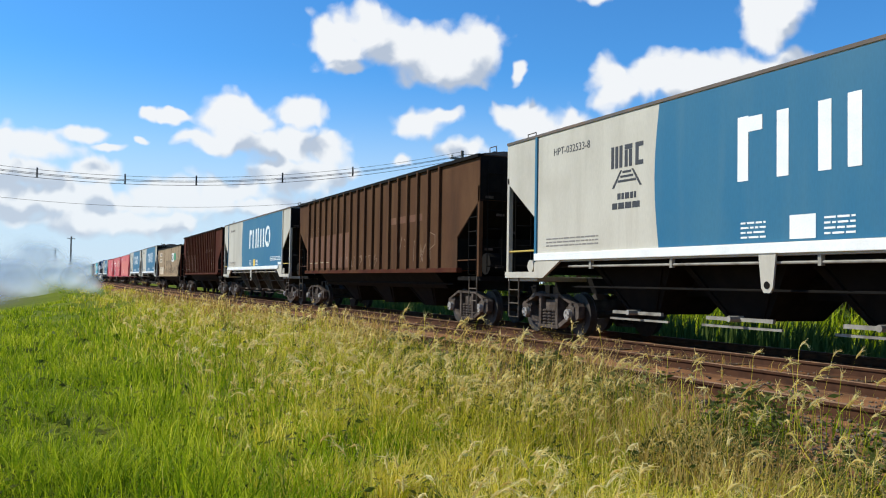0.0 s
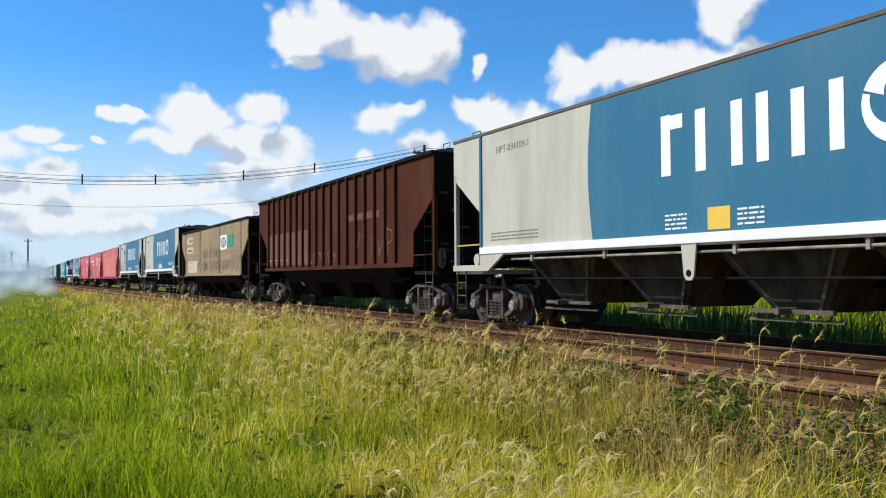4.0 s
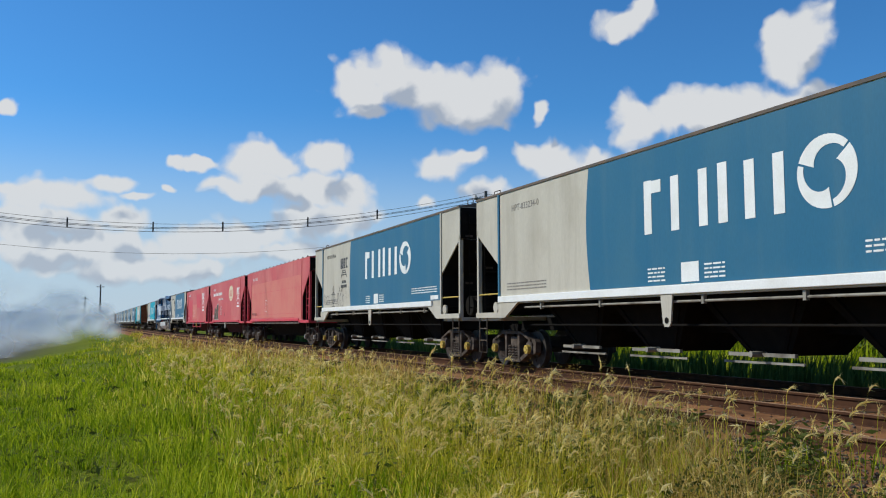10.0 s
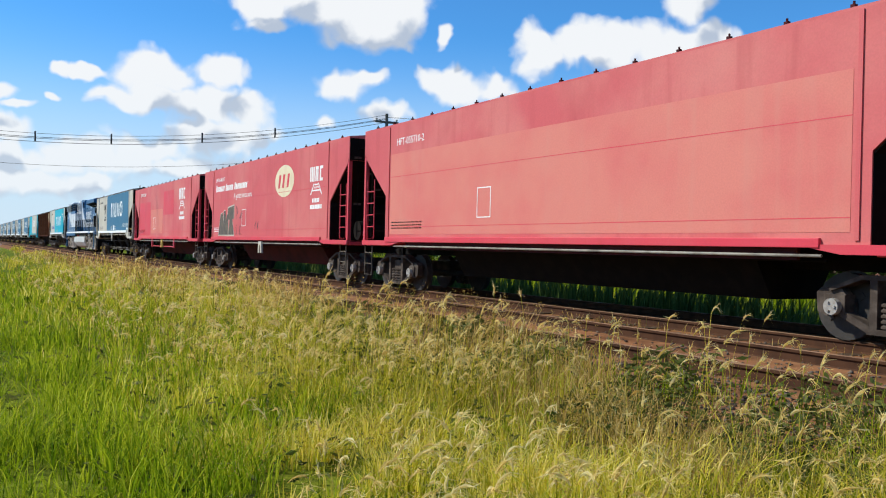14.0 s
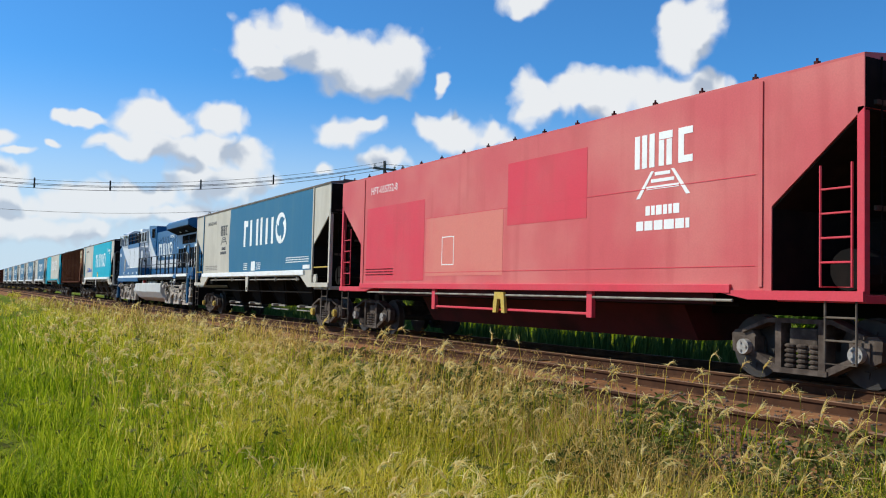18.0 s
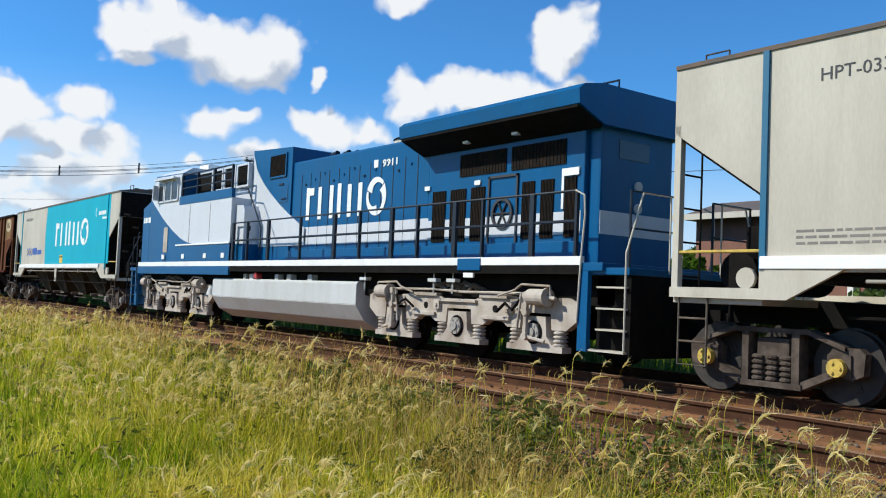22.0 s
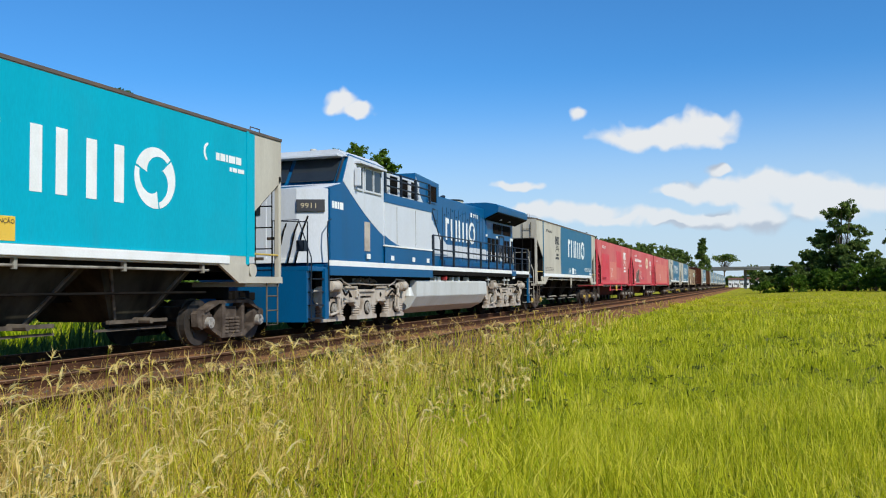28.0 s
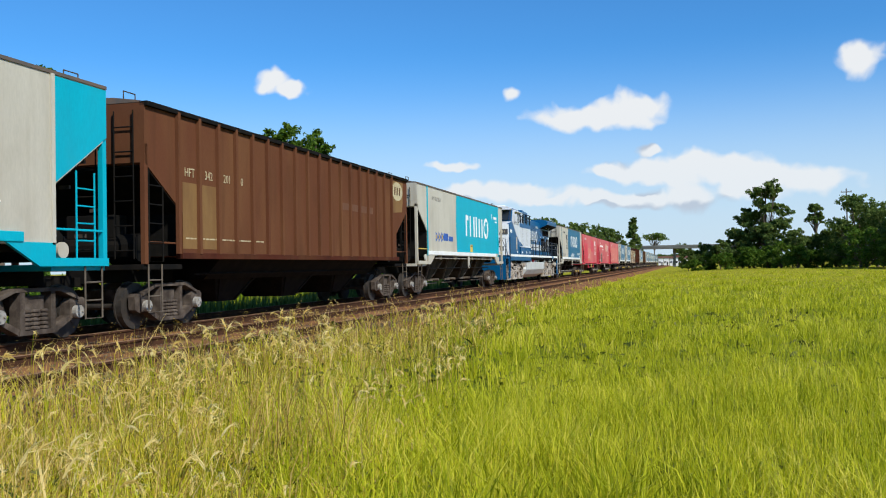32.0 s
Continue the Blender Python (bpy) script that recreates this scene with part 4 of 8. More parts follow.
def build_plumes():
    """Seed heads: a thin stalk that bows over, with fine hairs along its drooping end."""
    n = 20000
    x, y = scatter(n * 8, 3.2, 60)
    k = (y > verge(x) - 0.1) & (y < 6.5 - 0.9 * np.exp(-((x + 3.4) / 2.2) ** 2)) & (RNG.random(len(x)) < np.clip(0.05 + 0.09 * (y - verge(x)), 0, 0.30) * np.clip(clumpy(x, y, 1.9, 33) * 2.4 - 0.75, 0.04, 1) * np.where(y > 4.9 - 1.1 * np.exp(-((x + 4.2) / 3.6) ** 2), 0.2, 1.0))
    x, y = x[k][:n], y[k][:n]
    n = len(x)
    z = np.maximum(land(x, y), np.interp(y, [5.0, 5.35, 5.9, 6.3], [-0.44, -0.30, -0.175, -0.15])) - 0.02
    r = np.hypot(x, y)
    h = RNG.uniform(0.30, 0.95, n) ** 1.2 * 1.05 * np.clip(0.64 + 0.10 * (y - verge(x)), 0.6, 1.1) * np.where(y > 5.2, 0.6, 1.0)
    az = RNG.normal(0.3, 1.1, n)
    dx, dy = np.cos(az), np.sin(az)
    thick = 0.0013 * np.clip(r / 5, 1, 5)
    # straight stalk with a slight lean, then the head bends over in an arc
    turn = RNG.uniform(0.3, 2.7, n)
    head = RNG.uniform(0.06, 0.14, n)
    rho = head / turn
    lean = RNG.uniform(0.02, 0.22, n) * h
    P = [np.stack([x + dx * lean * f * f, y + dy * lean * f * f, z + h * f], 1) for f in (0.0, 0.55, 1.0)]
    for k in range(1, 6):
        ph = turn * k / 5
        tip = lean + rho * (1 - np.cos(ph)) + 0.25 * rho * np.sin(ph)
        P.append(np.stack([x + dx * tip, y + dy * tip, z + h + rho * np.sin(ph)], 1))
    P = np.stack(P, 1)
    sx = np.stack([-dy, dx, np.zeros(n)], 1)
    L = P - sx[:, None] * thick[:, None, None]
    R = P + sx[:, None] * thick[:, None, None]
    co = np.stack([L, R], 2).reshape(-1, 3)
    q = []
    for kk in range(7):
        a = 2 * kk
        q += [(a, a + 1, a + 3), (a, a + 3, a + 2)]
    tris = (np.array(q)[None] + (np.arange(n) * 16)[:, None, None]).reshape(-1, 3)
    st = tri_mesh("seed_stalks", co, tris, STRAW)
    tagged(st, "thin bowed stalks of seeding grass", "grass", kind="stuff")
    # each head: two crossed tapering ribbons along the bowed end, and a few loose hairs
    e1 = sx
    co, tris, base = [], [], 0
    prof = np.array([0.35, 0.8, 1.0, 0.75, 0.15]) * 0.0080
    pts = P[:, 3:8]
    tan = np.gradient(pts, axis=1)
    tan /= np.linalg.norm(tan, axis=2, keepdims=True) + 1e-9
    grow = np.clip(r / 7, 0.9, 3)[:, None, None]
    for side in (np.repeat(e1[:, None], 5, 1), np.cross(tan, e1[:, None])):
        jag = RNG.uniform(0.5, 1.5, (n, 5, 1))
        a = pts - side * prof[None, :, None] * grow * jag
        b = pts + side * prof[None, :, None] * grow * RNG.uniform(0.5, 1.5, (n, 5, 1))
        co.append(np.stack([a, b], 2).reshape(-1, 3))
        q = []
        for kk in range(4):
            j = 2 * kk
            q += [(j, j + 1, j + 3), (j, j + 3, j + 2)]
        tris.append((np.array(q)[None] + (np.arange(n) * 10)[:, None, None]).reshape(-1, 3) + base)
        base += n * 10
    hairs = 14
    j = RNG.integers(1, 5, (n, hairs))
    rows = np.arange(n)[:, None]
    p = pts[rows, j]
    d = tan[rows, j] + RNG.normal(0, 0.62, (n, hairs, 3)) + np.array([0.15, 0, -0.35])
    d /= np.linalg.norm(d, axis=2, keepdims=True)
    e = np.cross(d, RNG.normal(0, 1, (n, hairs, 3)))
    e /= np.linalg.norm(e, axis=2, keepdims=True)
    wd = 0.0027 * grow
    co.append(np.stack([p - e * wd, p + e * wd, p + d * RNG.uniform(0.03, 0.085, (n, hairs, 1)) * np.clip(grow, 1, 1.8)], 2).reshape(-1, 3))
    tris.append(np.arange(n * hairs * 3).reshape(-1, 3) + base)
    tagged(tri_mesh("seed_plumes", np.concatenate(co), np.concatenate(tris), PLUME), "pale feathery seed heads nodding over the grass", "grass", kind="stuff")


def build_weeds():
    """Low broad-leaved weeds and dry stubble among the stalks."""
    n = 26000
    x, y = scatter(n, 2.3, 26)
    k = (y < 6.2) & (clumpy(x, y, 1.6, 55) > 0.45)
    x, y = x[k], y[k]
    m = 38000                                     # leafy mats that creep over the stones of the shoulder
    sx, sy = RNG.uniform(-16, 4, m), RNG.uniform(4.0, 6.15, m)
    k = (clumpy(sx, sy, 2.6, 57) > 0.47) & (RNG.random(m) < np.exp(-((sx + 5) / 6) ** 2) * np.clip((sy - 3.6) / 0.8, 0, 1) * np.clip((6.3 - sy) / 0.7, 0, 1))
    x, y = np.concatenate([x, sx[k]]), np.concatenate([y, sy[k]])
    n = len(x)
    z = np.maximum(land(x, y), np.interp(y, [5.0, 5.35, 5.9, 6.3], [-0.44, -0.30, -0.175, -0.15])) + RNG.uniform(0.02, 0.34, n) * np.clip(0.5 + 0.2 * (y - verge(x)), 0.3, 1)
    s = RNG.uniform(0.012, 0.035, n) * np.clip(np.hypot(x, y) / 7, 1, 3)
    d = RNG.normal(0, 1, (n, 3)) * np.array([1, 1, 0.5])
    d /= np.linalg.norm(d, axis=1, keepdims=True)
    e = np.cross(d, RNG.normal(0, 1, (n, 3)))
    e /= np.linalg.norm(e, axis=1, keepdims=True)
    p = np.stack([x, y, z], 1)
    co = np.stack([p - d * s[:, None] * 1.5, p + e * s[:, None] * 0.5, p + d * s[:, None] * 1.5, p - e * s[:, None] * 0.5], 1).reshape(-1, 3)
    i = np.arange(n) * 4
    tris = np.concatenate([np.stack([i, i + 1, i + 2], 1), np.stack([i, i + 2, i + 3], 1)])
    tagged(tri_mesh("weed_leaves", co, tris, WEED), "small broad weed leaves low in the grass", "weeds", kind="stuff")


def build_seed_haze():
    """Loose brown panicles: clusters of seed specks over the tops of the tall grass."""
    m, per = 15000, 12
    x, y = scatter(m * 4, 2.8, 60)
    k = (y > verge(x) - 0.2) & (y < 6.4 - 1.4 * np.exp(-((x + 4.2) / 3.2) ** 2)) & (RNG.random(len(x)) < clumpy(x, y, 1.3, 71) * np.clip(0.3 + 0.25 * (y - verge(x)), 0, 1))
    x, y = x[k][:m], y[k][:m]
    m = len(x)
    z = np.maximum(land(x, y), np.interp(y, [5.0, 5.35, 5.9, 6.3], [-0.44, -0.30, -0.175, -0.15])) + RNG.uniform(0.18, 0.62, m)
    grow = np.clip(np.hypot(x, y) / 6, 1, 4)
    c = np.repeat(np.stack([x, y, z], 1), per, 0) + RNG.normal(0, 1, (m * per, 3)) * np.array([0.022, 0.022, 0.045])
    s = (RNG.uniform(0.003, 0.007, m * per) * np.repeat(grow, per))[:, None]
    d = RNG.normal(0, 1, (m * per, 3)) + np.array([0, 0, 0.8])
    d /= np.linalg.norm(d, axis=1, keepdims=True)
    e = np.cross(d, RNG.normal(0, 1, (m * per, 3)))
    e /= np.linalg.norm(e, axis=1, keepdims=True)
    co = np.stack([c - e * s * 0.6, c + e * s * 0.6, c + d * s * 2.2], 1).reshape(-1, 3)
    tagged(tri_mesh("seed_panicles", co, np.arange(m * per * 3).reshape(-1, 3), DRY), "loose brown seed panicles over the tall grass", "grass", kind="stuff")


build_plumes()
build_seed_haze()
build_weeds()


# ---- the train ----
TY = 10.8                        # track centre line
V, DEC, R_WHEEL = 8.190, 0.01996, 0.43


def run(t):
    """Metres the train has gone past its place at 16 s."""
    return V * (t - 16) - DEC * (t - 16) ** 2


ROLLING = []                     # (thing, x at 16 s), keyed in motions()
WHEELS = []


def wheelset(parent, x, r, mat=None):
    bm = B()
    for s in (-1, 1):
        disc(bm, (0, s * 0.83, 0), r, 0.13, 28)
        disc(bm, (0, s * 0.765, 0), r + 0.028, 0.025, 28)
        disc(bm, (0, s * 0.905, 0), r * 0.42, 0.05, 16)
    rod(bm, (0, -1.12, 0), (0, 1.12, 0), 0.075, 12)
    for k in range(4):
        a = k * math.pi / 2
        box(bm, math.cos(a) * r * 0.6 - 0.04, math.cos(a) * r * 0.6 + 0.04, -0.91, -0.89, math.sin(a) * r * 0.6 - 0.04, math.sin(a) * r * 0.6 + 0.04)
    return part("wheelset", bm, mat or WHEELM, parent, "worn steel wheelset", pose(x, 0, r))


FREIGHT = {}


def freight_truck(parent, x, capmat):
    """Three-piece bogie: bolster, two cast side frames with springs and axle caps, two wheelsets."""
    bol = part("bogie", bbox(-0.22, 0.22, -1.05, 1.05, 0.42, 0.72, 0.03), TRUCKM, parent, "grimy cast-steel bogie", pose(x, 0, 0))
    if "frame" not in FREIGHT:
        bm = B()
        for s in (-1, 1):
            plate(bm, [(s * 1.17, 0.60), (s * 1.10, 0.66), (s * 0.80, 0.66), (s * 0.74, 0.58), (s * 0.74, 0.34), (s * 1.02, 0.30), (s * 1.15, 0.36)], -0.07, 0.07)
            plate(bm, [(s * 0.80, 0.40), (s * 0.40, 0.22), (s * 0.40, 0.12), (s * 0.80, 0.31)], -0.09, 0.09)
        top = [(-0.95, 0.62), (-0.5, 0.78), (0.5, 0.78), (0.95, 0.62), (0.95, 0.67), (0.5, 0.84), (-0.5, 0.84), (-0.95, 0.67)]
        plate(bm, top, -0.11, 0.11)
        plate(bm, [(-0.42, 0.12), (0.42, 0.12), (0.42, 0.19), (-0.42, 0.19)], -0.11, 0.11)
        for s in (-1, 1):
            box(bm, s * 0.34 - 0.05, s * 0.34 + 0.05, -0.1, 0.1, 0.19, 0.78)
            box(bm, s * 0.875 - 0.14, s * 0.875 + 0.14, -0.10, 0.10, 0.33, 0.58)
        me = bpy.data.meshes.new("side_frame")
        bm.to_mesh(me)
        bm.free()
        me.materials.append(TRUCKM)
        FREIGHT["frame"] = me
        sp = B()
        lathe(sp, (0, 0, 0), coil(0.085, 0.19, 0.52, 5), 10)
        me = bpy.data.meshes.new("spring")
        sp.to_mesh(me)
        sp.free()
        me.materials.append(TRUCKM)
        FREIGHT["spring"] = me
        for key, cm in (("cap_y", CAPM), ("cap_g", CAPG)):
            cb = disc(B(), (0, 0, 0), 0.105, 0.09, 14)
            for k in range(3):
                a = k * 2.094
                disc(cb, (0.06 * math.cos(a), -0.05, 0.06 * math.sin(a)), 0.018, 0.03, 6)
            me = bpy.data.meshes.new("axle_cap")
            cb.to_mesh(me)
            cb.free()
            me.materials.append(cm)
            FREIGHT[key] = me
    for s in (-1, 1):
        ob = new("side_frame", FREIGHT["frame"])
        ob.parent, ob.matrix_basis = bol, pose(0, s * 1.02, 0)
        for dx in (-0.19, 0.0, 0.19):
            ob = new("spring", FREIGHT["spring"])
            ob.parent, ob.matrix_basis = bol, pose(dx, s * 1.04, 0)
        for ax in (-0.875, 0.875):
            ob = new("axle_cap", FREIGHT["cap_y" if capmat is CAPM else "cap_g"])
            ob.parent, ob.matrix_basis = bol, pose(ax, s * 1.16, R_WHEEL)
    for ax in (-0.875, 0.875):
        WHEELS.append((wheelset(bol, ax, R_WHEEL), ax, R_WHEEL))
    return bol


def coupler(parent, x, s):
    bm = bbox(min(x, x + s * 0.5), max(x, x + s * 0.5), -0.09, 0.09, 0.80, 0.98, 0.02)
    box(bm, min(x + s * 0.36, x + s * 0.56), max(x + s * 0.36, x + s * 0.56), -0.16, 0.16, 0.76, 1.02)
    part("coupler", bm, BLACK, parent, "knuckle coupler")


def ladder(parent, x0, x1, y, z0, z1, mat, n=4, name="ladder"):
    """A bar bent to a U, with rungs across it."""
    la = part(name, tube(B(), [(x0, y, z1), (x0, y, z0), (x1, y, z0), (x1, y, z1)], 0.016), mat, parent)
    for k in range(1, n):
        z = z0 + (z1 - z0) * k / n
        part("rung", rod(B(), (x0, y, z), (x1, y, z), 0.014, 6), mat, la)
    return la


def side_outline(L, top, bot, cut, z1, z2):
    """Outline of a hopper body: full length under the roof, cut back below the end slopes."""
    return [(-L, top), (L, top), (L, z1), (L - cut, z2), (L - cut, bot), (-L + cut, bot), (-L + cut, z2), (-L, z1)]


def wagon_base(car, L, W, mat, capmat, bogie_x, platform=1.2, post_mat=None, chute_mat=None):
    """What all the hoppers share: centre sill, platforms, posts, ladders, couplers, bogies."""
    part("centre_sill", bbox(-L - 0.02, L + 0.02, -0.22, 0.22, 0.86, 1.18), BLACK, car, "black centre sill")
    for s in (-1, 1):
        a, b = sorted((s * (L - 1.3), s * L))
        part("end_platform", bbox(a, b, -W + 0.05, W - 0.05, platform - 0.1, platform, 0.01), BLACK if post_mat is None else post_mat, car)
        for ys in (-1, 1):
            part("corner_post", bbox(s * (L - 0.05) - 0.05, s * (L - 0.05) + 0.05, ys * (W - 0.05) - 0.05, ys * (W - 0.05) + 0.05, platform, 3.4, 0.008), post_mat or mat, car)
        ladder(car, s * (L - 0.55), s * (L - 0.12), -W + 0.02, 0.32, platform, DUSTY, 3, "step_ladder")
        bm = B()
        for k in range(6):
            z = 1.45 + k * 0.45
            rod(bm, (s * (L + 0.05), -1.25, z), (s * (L + 0.05), -0.85, z), 0.014, 6)
        for y in (-1.25, -0.85):
            rod(bm, (s * (L + 0.05), y, 1.3), (s * (L + 0.05), y, 4.0), 0.014, 6)
        part("end_ladder", bm, BLACK, car)
        # Black reservoir and box are added to fill the dark gap under the slope.
        part("air_reservoir", rod(B(), (s * (L - 0.62), -0.95, platform + 0.32), (s * (L - 0.62), 0.95, platform + 0.32), 0.27, 14), BLACK, car, "black air reservoir on the end platform")
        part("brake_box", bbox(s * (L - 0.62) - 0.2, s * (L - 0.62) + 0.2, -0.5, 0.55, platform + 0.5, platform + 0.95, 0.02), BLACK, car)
        coupler(car, s * L, s)
        freight_truck(car, s * bogie_x, capmat)
    bm = B()
    rod(bm, (-L + 2.2, -W + 0.35, 1.0), (L - 2.2, -W + 0.35, 1.0), 0.022, 6)
    part("brake_pipe", bm, BLACK, car)


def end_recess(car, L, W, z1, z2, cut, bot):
    """The trailing end: slope sheet and hopper end over the platform, shade painted black."""
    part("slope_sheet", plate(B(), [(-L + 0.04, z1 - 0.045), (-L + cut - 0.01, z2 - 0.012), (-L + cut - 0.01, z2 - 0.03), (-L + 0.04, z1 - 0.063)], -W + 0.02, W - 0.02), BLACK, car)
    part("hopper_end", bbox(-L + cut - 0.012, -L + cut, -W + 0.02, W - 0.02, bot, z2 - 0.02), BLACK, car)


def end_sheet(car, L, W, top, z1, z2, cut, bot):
    """The leading end: end wall, slope sheet and hopper end, black standing for shade."""
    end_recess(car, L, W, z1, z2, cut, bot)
    part("end_sheet", bbox(L, L + 0.012, -W + 0.02, W - 0.02, z1, top - 0.02), BLACK, car, "black end sheet, its shade put in the colour")
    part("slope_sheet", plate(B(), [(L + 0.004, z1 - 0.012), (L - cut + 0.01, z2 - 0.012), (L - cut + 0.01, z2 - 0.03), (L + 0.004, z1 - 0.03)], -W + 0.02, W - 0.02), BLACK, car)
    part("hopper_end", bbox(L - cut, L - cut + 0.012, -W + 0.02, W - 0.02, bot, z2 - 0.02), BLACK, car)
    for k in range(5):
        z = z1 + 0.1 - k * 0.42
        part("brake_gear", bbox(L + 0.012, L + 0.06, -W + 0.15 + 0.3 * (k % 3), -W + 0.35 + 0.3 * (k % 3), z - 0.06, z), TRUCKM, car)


def handrail(car, L, W, z, mat, s):
    bm = B()
    rod(bm, (s * (L - 1.3), -W + 0.03, z), (s * (L - 0.05), -W + 0.03, z), 0.02, 6)
    part("handrail", bm, mat, car)


def roof(car, L, W, z, rise, mat, hatch=True, rim=None):
    sec = [(-W, z), (-W, z + 0.035), (-W * 0.6, z + rise * 0.8), (0, z + rise), (W * 0.6, z + rise * 0.8), (W, z + 0.035), (W, z)]
    part("roof", beam(B(), sec, -L, L), mat, car, "sooty roof")
    if rim:
        part("roof_rim", bbox(-L, L, -W - 0.02, -W, z - 0.025, z + 0.03), rim, car)
    if hatch:
        bm = B()
        for k in range(14):
            x = -L + 0.7 + k * (2 * L - 1.4) / 13
            box(bm, x - 0.05, x + 0.05, -W * 0.55, -W * 0.45, z + rise * 0.8, z + rise * 0.8 + 0.09)
        tagged(part("hatch_clamps", bm, BLACK, car), kind="stuff")
        part("roof_hatch", bbox(-L + 0.6, L - 0.6, -0.35, 0.35, z + rise - 0.02, z + rise + 0.07, 0.02), mat, car)
        for s in (-1, 1):
            bm = B()
            x = s * (L - 0.3)
            rod(bm, (x - 0.18, -W * 0.7, z + 0.05), (x - 0.18, -W * 0.7, z + 0.25), 0.012, 6)
            rod(bm, (x + 0.18, -W * 0.7, z + 0.05), (x + 0.18, -W * 0.7, z + 0.25), 0.012, 6)
            rod(bm, (x - 0.18, -W * 0.7, z + 0.25), (x + 0.18, -W * 0.7, z + 0.25), 0.012, 6)
            part("grab_iron", bm, TRUCKM, car)


def chutes(car, xs, w_top, w_bot, z_top, z_bot, W, mat, gate=True):
    """Discharge hoppers under the floor: tapering boxes with a gate at the mouth."""
    for x in xs:
        bm = B()
        t = [(x - w_top, -W, z_top), (x + w_top, -W, z_top), (x + w_top, W, z_top), (x - w_top, W, z_top)]
        b = [(x - w_bot, -W * 0.6, z_bot), (x + w_bot, -W * 0.6, z_bot), (x + w_bot, W * 0.6, z_bot), (x - w_bot, W * 0.6, z_bot)]
        vt, vb = [bm.verts.new(p) for p in t], [bm.verts.new(p) for p in b]
        bm.faces.new(vb[::-1]), bm.faces.new(vt)
        for i in range(4):
            bm.faces.new((vb[i], vb[(i + 1) % 4], vt[(i + 1) % 4], vt[i]))
        ch = part("chute", bm, mat, car, "discharge chute, dust and shade in its colour")
        if gate:
            g = bbox(x - w_bot - 0.3, x + w_bot + 0.3, -W * 0.80, -W * 0.74, z_bot - 0.02, z_bot + 0.04)
            rod(g, (x, -W * 1.0, z_bot + 0.02), (x, -W * 0.7, z_bot + 0.02), 0.05, 8)
            part("gate", g, GALV if mat is BLACK else DUSTY, ch, "steel discharge gate")
            part("gate_rail", bbox(x - w_bot - 0.5, x + w_bot + 0.4, -W * 0.72, -W * 0.68, z_bot - 0.14, z_bot - 0.10), GALV if mat is BLACK else DUSTY, ch)
        for k in (-0.55, 0.55):
            xa, xb = x + k * w_top * 1.5, x + k * w_bot * 1.5
            part("chute_rib", rod(B(), (xa, -W - 0.02, z_top), (xb, -W * 0.62, z_bot + 0.05), 0.035, 4), DUSTY if mat is CHUTE else BLACK, ch)


def wordmark(car, x, z, h, y, mat, wide=1.0):
    """The owner's mark, as plain bars and a ring."""
    kz = h / 0.96
    k = kz * wide
    for a, b, z0, z1 in ((-0.62, -0.40, 0.0, 0.96), (-0.40, -0.12, 0.72, 0.94), (0.16, 0.38, 0.0, 0.94), (0.90, 1.12, 0.0, 0.94),
                         (1.38, 1.60, 0.0, 0.96), (1.99, 2.21, 0.0, 0.90), (2.60, 2.82, 0.0, 0.90)):
        part("mark_bar", bbox(x + a * k, x + b * k, y - 0.004, y + 0.001, z + z0 * kz, z + z1 * kz), mat, car)
    bm = B()
    for j in range(3):
        out, inn = [], []
        for i in range(13):
            f = i / 12
            a = 0.75 + j * 2.0944 + f * 2.02
            r_in = 1 - (0.20 + 0.36 * f ** 1.4)
            out.append((x + 3.6 * k + 0.53 * k * math.cos(a), z + 0.48 * kz + 0.51 * kz * math.sin(a)))
            inn.append((x + 3.6 * k + 0.53 * k * r_in * math.cos(a), z + 0.48 * kz + 0.51 * kz * r_in * math.sin(a)))
        plate(bm, out + inn[::-1], y - 0.004, y + 0.001)
    part("mark_ring", bm, mat, car)


def lines(car, x, z, w, n, y, mat, gap=0.07, th=0.028, seed=1):
    """Small print, as broken bars."""
    rr = random.Random(seed)
    bm = B()
    for i in range(n):
        a = x
        while a < x + w - 0.03:
            b = min(a + rr.uniform(0.06, 0.22), x + w)
            box(bm, a, b, y - 0.003, y + 0.001, z - i * gap - th, z - i * gap)
            a = b + 0.03
    tagged(part("small_print", bm, mat, car), kind="stuff")


